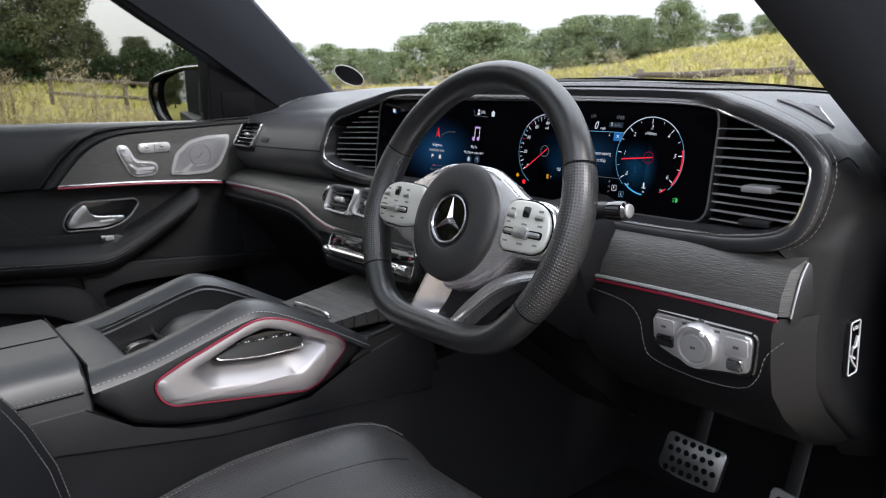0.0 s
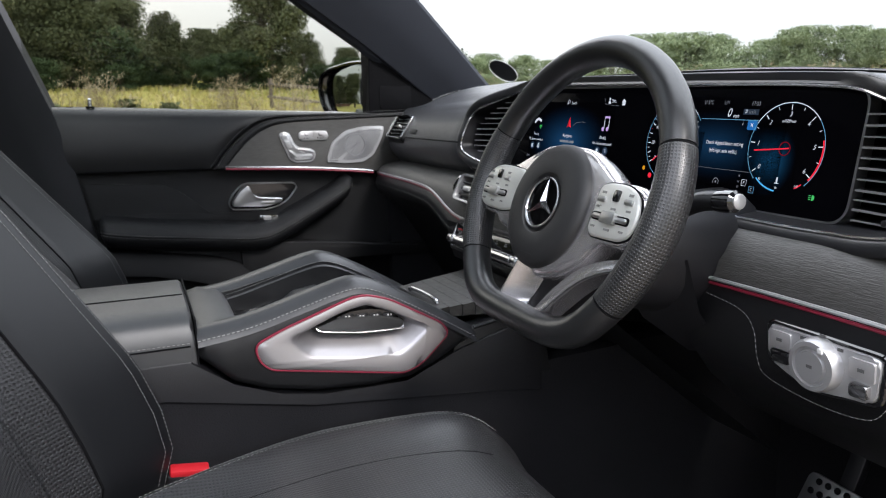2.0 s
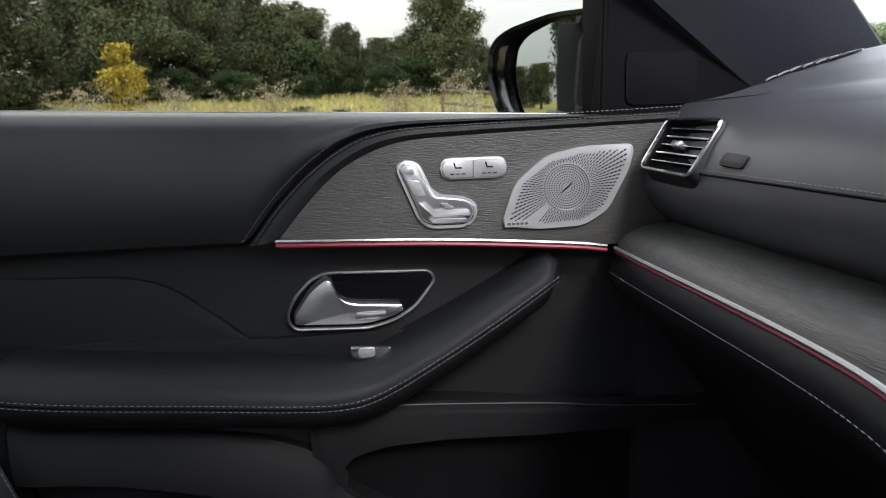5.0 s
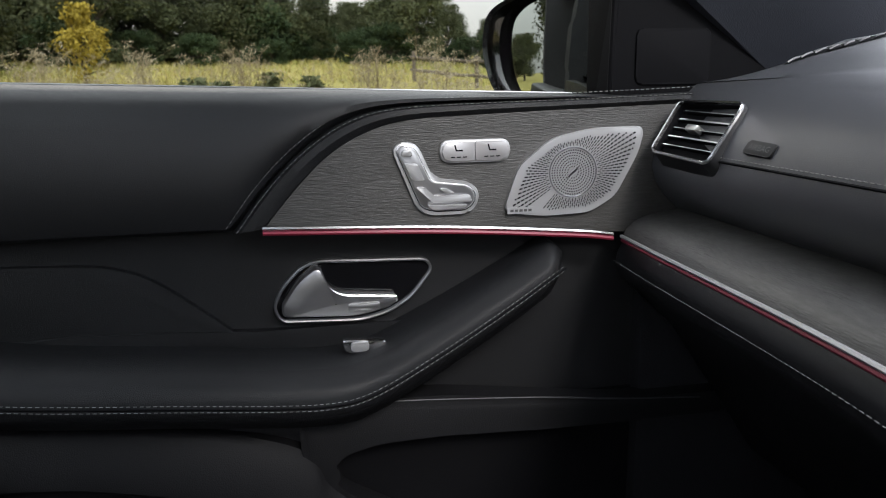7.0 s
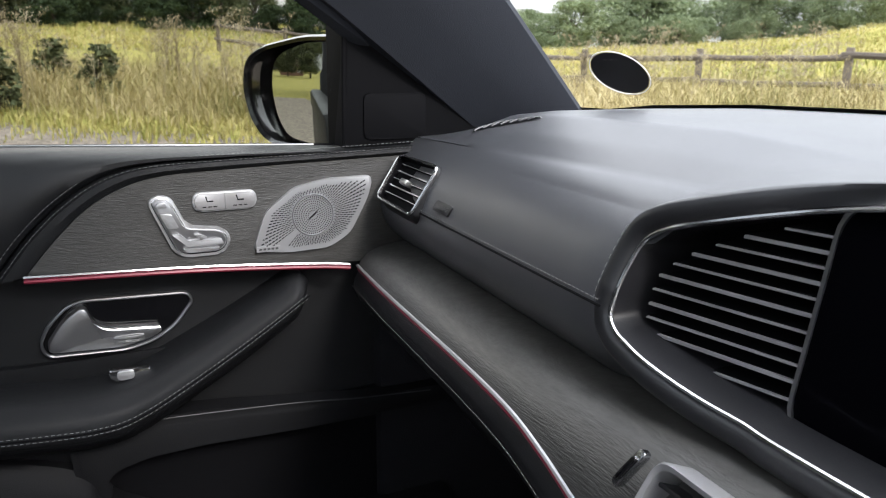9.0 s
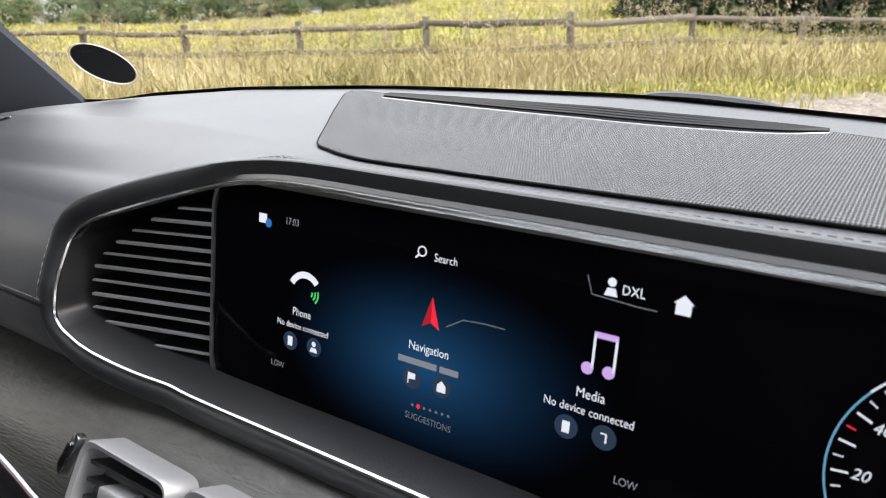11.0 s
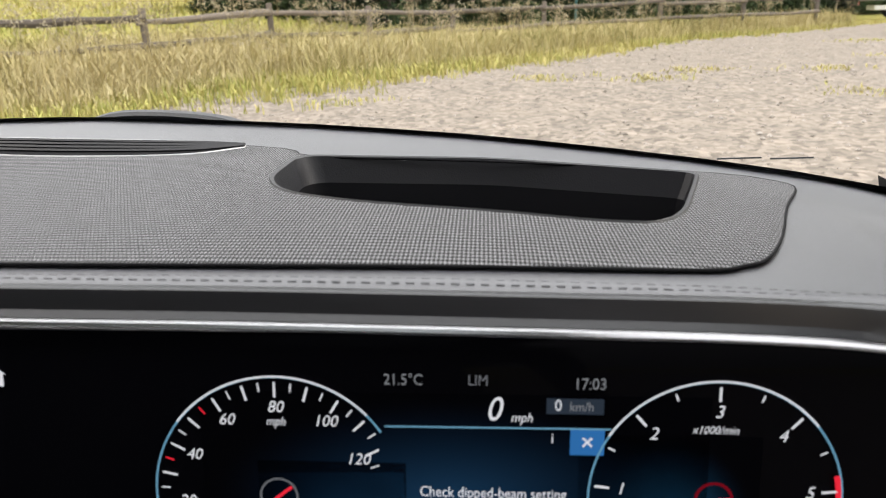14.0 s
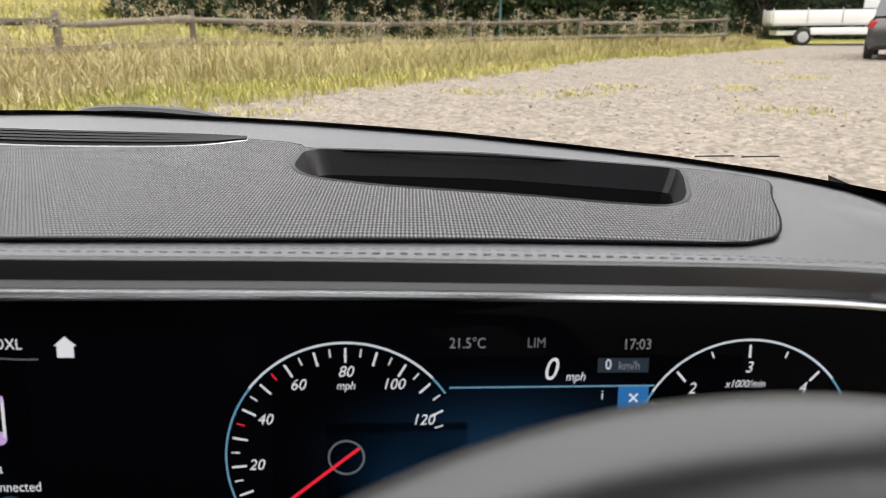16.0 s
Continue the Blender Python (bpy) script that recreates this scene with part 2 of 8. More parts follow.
def slab(poly, axis, a, b, bevel=0.0, seg=2, bm=None):
    """A polygon of two coordinates, drawn out along an axis from a (the shown face, bevelled) to b."""
    own = bm is None
    bm = bm or bmesh.new()
    put3 = {"x": lambda p, c: (c, p[0], p[1]), "y": lambda p, c: (p[0], c, p[1]), "z": lambda p, c: (p[0], p[1], c)}[axis]
    A = [bm.verts.new(put3(p, a)) for p in poly]
    B = [bm.verts.new(put3(p, b)) for p in poly]
    top = bm.faces.new(A)
    bm.faces.new(B[::-1])
    k = len(poly)
    for i in range(k):
        bm.faces.new((A[i], B[i], B[(i + 1) % k], A[(i + 1) % k]))
    if bevel and own:
        bmesh.ops.bevel(bm, geom=list(top.edges), offset=bevel, segments=seg, profile=0.5, affect="EDGES", clamp_overlap=True)
    return bm


def rounded(poly, r, n=5):
    """The polygon with its corners rounded; r: one radius or one a corner."""
    out, k = [], len(poly)
    for i in range(k):
        p, a, b = Vector(poly[i]), Vector(poly[i - 1]), Vector(poly[(i + 1) % k])
        rr = r[i] if hasattr(r, "__len__") else r
        da, db = (a - p), (b - p)
        d = min(rr, da.length * 0.48, db.length * 0.48)
        s, e = p + da.normalized() * d, p + db.normalized() * d
        for j in range(n + 1):
            t = j / n
            out.append(tuple(s * (1 - t) ** 2 + p * 2 * t * (1 - t) + e * t * t))
    return out


def rect(x0, x1, y0, y1, r=0.0, n=5):
    q = [(x0, y0), (x1, y0), (x1, y1), (x0, y1)]
    return rounded(q, r, n) if r else q


def box(x0, x1, y0, y1, z0, z1, bevel=0.002, bm=None):
    b2 = bmesh.new()
    bmesh.ops.create_cube(b2, size=1)
    bmesh.ops.transform(b2, matrix=Matrix.Translation(((x0 + x1) / 2, (y0 + y1) / 2, (z0 + z1) / 2)) @ Matrix.Diagonal((x1 - x0, y1 - y0, z1 - z0, 1)), verts=b2.verts)
    if bevel:
        bmesh.ops.bevel(b2, geom=list(b2.edges), offset=bevel, segments=2, profile=0.5, affect="EDGES", clamp_overlap=True)
    return b2


def moved(bm, m):
    bmesh.ops.transform(bm, matrix=m, verts=bm.verts)
    return bm


def frame_ring(poly, inner, axis, a, b, bm=None):
    """A flat frame between two outlines of as many points, with depth from a to b."""
    put3 = {"x": lambda p, c: (c, p[0], p[1]), "y": lambda p, c: (p[0], c, p[1]), "z": lambda p, c: (p[0], p[1], c)}[axis]
    rows = [[put3(p, b) for p in poly], [put3(p, a) for p in poly], [put3(p, a) for p in inner], [put3(p, b) for p in inner]]
    return loft(rows, True, True, bm=bm)


def offset(poly, d):
    """The outline moved outward by d (its points run round a convex-like shape)."""
    k, out = len(poly), []
    area = sum(poly[i - 1][0] * poly[i][1] - poly[i][0] * poly[i - 1][1] for i in range(k))
    s = 1 if area > 0 else -1
    for i in range(k):
        a, b = Vector(poly[i - 1][:2]), Vector(poly[(i + 1) % k][:2])
        t = (b - a).normalized()
        out.append((poly[i][0] + s * d * t.y, poly[i][1] - s * d * t.x))
    return out


def stitches(pts, length=0.0031, gap=0.0020, r=0.00036):
    """A row of short threads along a line."""
    bm = bmesh.new()
    P = [Vector(p) for p in pts]
    run, want, on = 0.0, 0.0, True
    dense = []
    for a, b in zip(P, P[1:]):
        steps = max(1, int((b - a).length / 0.0008))
        dense += [a.lerp(b, i / steps) for i in range(steps)]
    seg, acc = [dense[0]], 0.0
    for a, b in zip(dense, dense[1:]):
        acc += (b - a).length
        if on:
            seg.append(b)
            if acc >= length:
                d = (seg[-1] - seg[0])
                if d.length > 1e-6:
                    tube([seg[0], seg[-1]], r, 4, bm=bm)
                on, acc = False, 0.0
        elif acc >= gap:
            on, acc, seg = True, 0.0, [b]
    return bm


def lettering(text, size, mat, m, parent, name="lettering", align="CENTER", shear=0.0, squeeze=1.0):
    cu = bpy.data.curves.new(name, "FONT")
    cu.body, cu.size, cu.align_x, cu.align_y, cu.shear = text, size, align, "CENTER", shear
    cu.resolution_u = 3
    tmp = bpy.data.objects.new("tmp", cu)
    scene.collection.objects.link(tmp)
    bpy.context.view_layer.update()
    me = bpy.data.meshes.new_from_object(tmp.evaluated_get(bpy.context.evaluated_depsgraph_get()))
    bpy.data.objects.remove(tmp)
    bpy.data.curves.remove(cu)
    me.transform(m @ Matrix.Diagonal((squeeze, 1, 1, 1)))
    me.materials.clear()
    me.materials.append(mat)
    me.name = name
    ob = new(name, me)
    ob.parent = parent
    return ob


# ---------- outside: ground, gravel ----------
RISE = [(-180, 0), (-60, 0.0), (-25, 0.2), (-5, 0.5), (8, 1.8), (15, 4.6), (22, 6.5), (28, 6.2), (34, 5.1), (37, 4.0), (46, 2.9), (55, 2.3), (64, 2.6), (72, 4.4), (80, 6.0), (105, 6.6), (125, 5.0), (150, 2.0), (180, 0)]


def ground_z(x, y):
    """The lie of the land: gently tilted near the car, rising to a hill beyond the fence."""
    r, az = math.hypot(x, y), math.degrees(math.atan2(-x, y))
    k = np.interp(az, [a for a, _ in RISE], [b for _, b in RISE])
    q = min(r, 40.0) / max(r, 1e-6)
    return (0.0216 * y - 0.0118 * x) * q * (0.35 + 0.65 * min(1, 12 / max(r, 12))) + k * min(1.0, max(0.0, r - 10) / 85)


GRASS = material("dry_meadow", (0.30, 0.25, 0.08), 0.95, grain=1.0, scale=30, vscale=0.35, col2=(0.19, 0.19, 0.045), spec=0.1)
GRAVEL = material("gravel", (0.25, 0.21, 0.17), 0.95, grain=1.0, scale=45, vscale=3.0, col2=(0.13, 0.115, 0.10), spec=0.1)
speckle(GRAVEL, 16, 0.55, 1.5)
speckle(GRASS, 5, 0.6, 1.35)


def ground_sheet():
    bm = bmesh.new()
    R = [0, 2, 4, 6, 8, 10, 12, 14, 17, 20, 25, 30, 38, 48, 60, 80, 110, 160, 260, 500, 1200, 3000]
    rows = []
    for r in R[1:]:
        rows.append([(r * math.sin(a), r * math.cos(a), ground_z(r * math.sin(a), r * math.cos(a)) if r < 300 else ground_z(200 * math.sin(a), 200 * math.cos(a)))
                     for a in [2 * math.pi * i / 96 for i in range(96)]])
    loft(rows, True, bm=bm)
    bm.faces.new([v for v in bm.verts[:]][:96]) if bm.verts.ensure_lookup_table() is None else None
    return bm


ground = tagged(part("ground", ground_sheet(), GRASS), "dry meadow ground reaching to the horizon", "ground", kind="structure")


# ---------- car shell ----------
XC = 0.065         # middle of the car
DOOR = -0.638      # face of the passenger door's wood


# dash top and windscreen outline: the glass stands on the far edge of the dash
def crown_z(x):
    """Height of the dash top towards the windscreen."""
    return float(np.interp(x, [-0.67, -0.6, -0.53, -0.4, -0.2, 0.1, 0.3, 0.45, 0.6, 0.7, 0.82], [1.205, 1.225, 1.246, 1.254, 1.257, 1.254, 1.243, 1.233, 1.220, 1.209, 1.19]))


def back_y(x):
    return 0.60 - 0.16 * min(1.2, abs((x - XC) / 0.72)) ** 2.2


def screen_point(t, f):
    """A point of the windscreen; t: -1 left to 1 right, f: 0 base to 1 top."""
    half = (0.705 if t < 0 else 0.74) * (1 - f) + 0.61 * f
    x0 = XC + (0.705 if t < 0 else 0.74) * t
    zb = max(crown_z(x0), 1.238 if t < -0.7 else 0) - 0.005
    y = back_y(x0) - f * (0.58 - 0.10 * t * t)
    return Vector((XC + half * t, y, zb + (1.68 - zb) * f + 0.02 * f * (1 - f * t * t)))


def screen_row(f):
    return [screen_point(-1 + 2 * i / 24, f) for i in range(25)]


windscreen = thing("windscreen", "large raked clear windscreen with a few water specks", "windscreen", kind="structure")
part("pane", loft([screen_row(f / 10) for f in range(11)]), GLASS, windscreen).visible_shadow = False
base = screen_row(0)
for x0, x1, z in ((0.619, 0.650, 1.229), (0.656, 0.686, 1.228)):
    part("printed_mark", box(x0, x1, 0.469, 0.4695, z - 0.0006, z + 0.0006, 0), GREY_PRINT, windscreen, "small dark printed line on the glass")
part("black_band", loft([[(x, y + 0.012, z - 0.004) for x, y, z in base], [(x, y + 0.004, z + 0.006) for x, y, z in base], [(x, y - 0.006, z + 0.0095) for x, y, z in base]]), DARK, windscreen, "black printed band along the glass")


def passenger_pillar():
    """The passenger's front pillar, trimmed in cloth, from dash to roof, broad at its foot."""
    rows = []
    for f in [-0.24 + 1.24 * i / 17 for i in range(18)]:
        w = screen_point(-0.985, f)
        r = Vector((-0.652 + 0.10 * f, 0.111 - 1.58 * (w.z - 1.35) * (1.0 if w.z > 1.35 else 0.9), w.z))
        rows.append([w + Vector((0, 0.012, 0.002)), w + Vector((0.016, -0.004, 0.0)), w.lerp(r, 0.25) + Vector((0.020, 0, -0.004)), w.lerp(r, 0.55) + Vector((0.014, 0, -0.003)), w.lerp(r, 0.85) + Vector((0.004, 0, 0)), r,
                     r + Vector((-0.03, -0.004, 0)), r + Vector((-0.08, 0.03, 0)), w + Vector((-0.08, 0.012, 0))])
    return loft(rows, True, caps=True)


tagged(part("pillar_left", passenger_pillar(), PILLAR), "dark cloth-trimmed front pillar beside the windscreen", "pillar", kind="structure")
def driver_pillar():
    """The driver's front pillar, bare of its door: thick, dark, with a rounded rear edge."""
    rows = []
    for f in [-0.36 + 1.36 * i / 18 for i in range(19)]:
        w = screen_point(0.985, f)
        w.x += 0.012
        r = Vector((0.764 - 0.17 * f, 0.172 - 0.44 * f, 1.214 + 0.44 * f))
        rows.append([w + Vector((0, 0.012, 0.002)), w + Vector((-0.018, -0.01, -0.002)), w.lerp(r, 0.4) + Vector((-0.012, 0, -0.004)), w.lerp(r, 0.8) + Vector((-0.008, 0, -0.004)), r,
                     r + Vector((0.018, -0.008, -0.004)), r + Vector((0.06, 0.0, 0.0)), r + Vector((0.11, 0.05, 0.01)), w + Vector((0.09, 0.012, 0))])
    return loft(rows, True, caps=True)


tagged(part("pillar_right", driver_pillar(), PILLAR), "dark cloth-trimmed front pillar beside the driver", "pillar", kind="structure")

# roof, floor, bulkhead, rear closure
def ceiling_frame():
    """The roof lining, open over the large glass panel."""
    outer, inner = rect(XC - 0.66, XC + 0.66, -2.3, -0.02, 0.05, 4), rect(XC - 0.46, XC + 0.46, -1.9, -0.26, 0.05, 4)
    return frame_ring(outer, inner, "z", 1.685, 1.73)


roof = tagged(part("ceiling", ceiling_frame(), HEADLINER), "dark cloth headliner round a glass roof panel", "ceiling", kind="structure")
roof_pane = part("pane", slab(rect(XC - 0.47, XC + 0.47, -1.91, -0.25, 0.05, 4), "z", 1.735, 1.74), ROOF_GLASS, roof, "dark tinted glass roof panel")
floor = tagged(part("floor", box(XC - 0.78, XC + 0.74, -1.6, 0.75, 0.40, 0.44, 0.005), CARPET), "black carpeted car floor", "floor", kind="structure")
bulk = tagged(part("bulkhead", box(XC - 0.78, XC + 0.74, 0.62, 0.68, 0.40, 1.15, 0.005), CARPET), "black carpeted bulkhead of the footwell", "bulkhead", kind="structure")
rear = tagged(part("rear_wall", box(XC - 0.78, XC + 0.78, -2.3, -2.2, 0.4, 1.70, 0.01), HEADLINER), "dark rear end of the cabin", "wall", kind="structure")
sill = tagged(part("door_sill", box(0.80, 0.92, -0.85, 0.75, 0.36, 0.50, 0.02), PLASTIC), "black sill below the open driver's door", "sill", kind="structure")
hull = thing("bonnet", "dark bonnet of the car beyond the windscreen", "bonnet", kind="structure")
part("panel", loft([[(XC + 0.9 * s / 8, 0.92 + 0.75 * f - 0.2 * (s / 8) ** 2, 1.140 - 0.06 * (s / 8) ** 2 - 0.12 * f ** 1.5) for s in range(-8, 9)] for f in [i / 8 for i in range(9)]]), PAINT, hull)
cowl = tagged(part("cowl", loft([[(x, y + 0.012, z - 0.006) for x, y, z in base], [(x, y + 0.12, z - 0.06) for x, y, z in base], [(x, y + 0.34, z - 0.13) for x, y, z in base]]), PLASTIC), "black plastic cowl below the windscreen", "cowl", kind="structure")
wiper = thing("wiper", "black windscreen wiper resting at the foot of the glass", "wiper")
part("arm", tube(curve([(0.06, back_y(0.06) + 0.03, crown_z(0.06) - 0.012), (0.11, back_y(0.11) + 0.03, crown_z(0.11) + 0.001), (0.20, back_y(0.2) + 0.025, crown_z(0.2) + 0.001), (0.25, back_y(0.25) + 0.02, crown_z(0.25) - 0.012)], 5), 0.009, 8, flat=0.5), PLASTIC, wiper)
part("blade", tube([(-0.55, back_y(-0.55) + 0.03, crown_z(-0.55) - 0.012), (-0.2, back_y(-0.2) + 0.03, crown_z(-0.2) - 0.008), (0.27, back_y(0.27) + 0.02, crown_z(0.27) - 0.012)], 0.005, 6), DARK, wiper)
bside = tagged(part("side_wall", box(-0.80, -0.70, -2.3, -0.66, 0.40, 1.16, 0.02), PLASTIC), "dark rear side of the cabin", "wall", kind="structure")


tagged(part("kick_panel", box(-0.73, -0.652, 0.16, 0.66, 0.42, 1.12, 0.01), CARPET), "dark carpeted footwell side panel", "panel", kind="structure")
tagged(part("door_jamb", box(0.795, 0.90, 0.27, 0.78, 0.40, 1.05, 0.02), PAINT), "black front jamb of the open driver's doorway", "jamb", kind="structure")

# ---------- dashboard ----------
def top_z(x, y):
    d = max(0.0, abs(x - XC) - 0.25)
    flat = 1.243 - (0.16 * d * d if x < XC else 0.21 * d * d + float(np.interp(x, [0.65, 0.69, 0.722, 0.745, 0.76, 0.776], [0, 0.010, 0.024, 0.044, 0.064, 0.09])) * float(np.interp(y, [0.29, 0.37], [1, 0.15])))
    flat -= float(np.interp(x, [-0.3, 0.3], [0.06, 0.33])) * max(0, y - 0.36) ** 2
    k = max(min(1.0, max(0.0, (-0.03 - x) / 0.2)), min(1.0, max(0.0, (y - 0.36) / 0.16)))
    k = k * k * (3 - 2 * k)
    return flat + (crown_z(x) - flat) * k


dash = thing("dashboard", "black leather dashboard with twin screens, wood trim and red-lit strip", "dashboard")


# surround of screens and vents, in x and z
OUT = [(-0.172, 1.132), (-0.171, 1.150), (-0.169, 1.168), (-0.163, 1.187), (-0.146, 1.198), (-0.122, 1.2065), (-0.081, 1.2185), (-0.045, 1.2275), (-0.012, 1.2330), (0.03, 1.2350), (0.10, 1.2330), (0.18, 1.2307), (0.27, 1.2276), (0.36, 1.2248), (0.48, 1.2200), (0.545, 1.2172), (0.59, 1.2140),
       (0.62, 1.2105), (0.649, 1.2026), (0.687, 1.192), (0.728, 1.175), (0.750, 1.157), (0.7542, 1.147), (0.7535, 1.134), (0.7506, 1.1175), (0.746, 1.104), (0.737, 1.094), (0.721, 1.087), (0.69, 1.081), (0.647, 1.0772), (0.557, 1.0770), (0.40, 1.083),
       (0.20, 1.0905), (0.09, 1.0935), (-0.03, 1.096), (-0.06, 1.0985), (-0.09, 1.1021), (-0.128, 1.1113), (-0.15, 1.1180), (-0.163, 1.1225)]
OUTC = [(v.x, v.y) for v in curve([(a, b, 0) for a, b in OUT], 6, True)]


def ease(f):
    f = min(1.0, max(0.0, f))
    return f * f * (3 - 2 * f)


def brow(x, z):
    """1 along the straight top of the surround, 0 elsewhere."""
    return ease((z - 1.17) / 0.03) * ease((x + 0.10) / 0.09) * ease((0.665 - x) / 0.09)


def ring_y(x, z):
    """Depth of the surround: it leans back towards the top and comes forward at both ends."""
    lean = float(np.interp(z, [1.07, 1.10, 1.15, 1.20, 1.235], [0.155, 0.157, 0.166, 0.186, 0.206])) - 0.017 * ease((-0.05 - x) / 0.1) - 0.012 * ease((x - 0.62) / 0.1)
    return lean + (0.204 - lean) * brow(x, z)


def ring_row(d, dy):
    return [(x, ring_y(x0, z0) + dy, z) for (x, z), (x0, z0) in zip(offset(OUTC, d), OUTC)] if d < 0.004 else [
        (x0 + (x - x0) * (1 - 0.22 * brow(x0, z0)), ring_y(x0, z0) + dy * (1 - (0.92 if dy < 0 else 0.2) * brow(x0, z0)), z0 + (z - z0) * (1 - 0.22 * brow(x0, z0))) for (x, z), (x0, z0) in zip(offset(OUTC, d), OUTC)]


part("hood", loft([ring_row(-0.001, 0.012), ring_row(0.0005, 0.0), ring_row(0.0022, -0.0030), ring_row(0.006, -0.0052), ring_row(0.0115, -0.0055), ring_row(0.0150, -0.0045), ring_row(0.0170, -0.0022), ring_row(0.0178, 0.001), ring_row(0.0172, 0.006), ring_row(0.006, 0.018)], True),
     HALF_LIT_LEATHER, dash, "stitched leather hood round the screens")
part("chrome_line", tube([(x, y - 0.0022 * brow(x, z), z) for x, y, z in ring_row(0.0, -0.001)], 0.0019, 8, True, up=(0, 1, 0)), CHROME, dash, "thin chrome line round screens and vents")
part("cavity", loft([ring_row(-0.001, 0.0), ring_row(-0.0025, 0.008), ring_row(-0.004, 0.03), ring_row(-0.005, 0.08)], True), PLASTIC, dash, "smooth dark inner wall of the surround")
part("cavity_back", slab(OUTC, "y", 0.232, 0.24), DARK, dash)

# upper dash skin: front of the passenger side, then the top of the whole dash
def ring_top(x):
    return float(np.interp(x, [a for a, _ in OUT[:23]], [b for _, b in OUT[:23]]))


def lip_z(x):
    """Height of the top just behind its front edge."""
    if x < -0.16:
        return 1.206 + 0.012 * (x + 0.66) / 0.5
    return float(np.interp(x, [-0.16, -0.08, 0.0, 0.10, 0.27, 0.435, 0.54, 0.62, 0.667, 0.70, 0.739, 0.752, 0.764, 0.770, 0.776], [1.218, 1.2375, 1.2485, 1.2468, 1.2412, 1.2358, 1.2310, 1.2255, 1.2165, 1.2065, 1.1875, 1.174, 1.159, 1.147, 1.12]))


rows = []
for x in [-0.67, -0.62, -0.57, -0.5, -0.42, -0.34, -0.27, -0.22, -0.19, -0.178, -0.171]:
    k = max(0.0, (x + 0.66) / 0.5)
    nose = 0.158 - 0.022 * k + 0.45 * max(0.0, x + 0.188)
    rows.append([(x, 0.21, 1.068), (x, nose + 0.034, 1.074), (x, nose + 0.017, 1.089), (x, nose + 0.006, 1.104), (x, nose + 0.001, 1.121), (x, nose + 0.003, 1.137), (x, nose + 0.016, 1.160 + 0.01 * k),
                 (x, nose + 0.034, 1.184 + 0.012 * k), (x, max(nose + 0.055, 0.215), lip_z(x) - 0.001)])
part("passenger_face", loft(rows), SHEEN_LEATHER, dash, "smooth padded leather above the glovebox")
def cap_z(x, y):
    """Height of the dash top."""
    z0 = lip_z(x)
    f = float(np.interp(y, [0.216, 0.245, 0.285, 0.34], [0, 0.45, 0.9, 1]))
    g = float(np.interp(y, [0.208, 0.216, 0.23, 0.26, 0.30], [0, 0.1, 0.4, 0.8, 1]))
    return z0 + (top_z(x, y) - z0) * (f + (g - f) * ease((x + 0.05) / 0.1))


HUD = rounded([(0.322, 0.437), (0.3245, 0.374), (0.334, 0.349), (0.349, 0.332), (0.380, 0.316), (0.412, 0.307), (0.463, 0.299), (0.505, 0.291), (0.535, 0.292), (0.549, 0.305), (0.560, 0.326), (0.581, 0.387), (0.600, 0.448), (0.46, 0.458), (0.330, 0.450)], 0.014, 3)


def inside(p, poly):
    r = False
    for i in range(len(poly)):
        (x1, y1), (x2, y2) = poly[i - 1], poly[i]
        if (y1 > p[1]) != (y2 > p[1]) and p[0] < (x2 - x1) * (p[1] - y1) / (y2 - y1) + x1:
            r = not r
    return r


def top_skin(x0, x1, n):
    """A stretch of the dash top as a fine skin, open over the display well."""
    bm = bmesh.new()
    cols = []
    for i in range(n + 1):
        x = x0 + (x1 - x0) * i / n
        z0 = lip_z(x)
        if -0.165 < x < 0.75:
            rt = ring_top(x)
            ry = ring_y(x, rt)
            h = 0.0178 - 0.004 * brow(x, rt)
            front = [(x, ry + 0.003, rt + h - 0.0045), (x, ry + 0.0065, rt + h - 0.0010), (x, ry + 0.0105, (rt + h + z0) / 2)]
            w = max(0.0, min(1.0, (-0.120 - x) / 0.045))
            w = w * w * (3 - 2 * w)
            side = [(x, 0.163, 1.183), (x, 0.184, (1.194 + z0) / 2), (x, 0.20, z0 - 0.001)]
            front = [tuple(a + (b - a) * w for a, b in zip(p, q)) for p, q in zip(front, side)]
        elif x < 0:
            k = max(0.0, (x + 0.66) / 0.5)
            nose = 0.158 - 0.022 * k
            front = [(x, nose + 0.035, 1.180 + 0.012 * k), (x, nose + 0.05, (1.182 + 0.012 * k + z0) / 2), (x, nose + 0.064, z0 - 0.001)]
        else:
            front = [(x, 0.162, z0 - 0.010), (x, 0.176, z0 - 0.003), (x, 0.195, z0 - 0.0005)]
        ys = [0.216 + (0.40 - 0.216) * j / 30 for j in range(31)]
        yb = back_y(x) + 0.004
        ys += [0.40 + (yb - 0.40) * j / 10 for j in range(1, 11)]
        cols.append([bm.verts.new(p) for p in front + [(x, y, cap_z(x, y)) for y in ys]])
    for a, b in zip(cols, cols[1:]):
        for j in range(len(a) - 1):
            q = (a[j], b[j], b[j + 1], a[j + 1])
            c = sum((v.co for v in q), Vector()) / 4
            if not inside((c.x, c.y), offset(HUD, 0.007)):
                bm.faces.new(q)
    return bm


part("top_pad", top_skin(-0.67, 0.742, 148), SHEEN_LEATHER, dash, "black leather top of the dash, sheen painted in as grey")
# Same leather left black: no sheen in the colour here.
part("end_pad", top_skin(0.742, 0.770, 10), LEATHER, dash, "black leather curving down at the dash end")

# twin screen glass
LCD = Matrix.Translation((0.30, 0.201, 1.2)) @ Matrix.Rotation(radians(1.6), 4, "Y") @ Matrix.Rotation(radians(90 - 8), 4, "X")


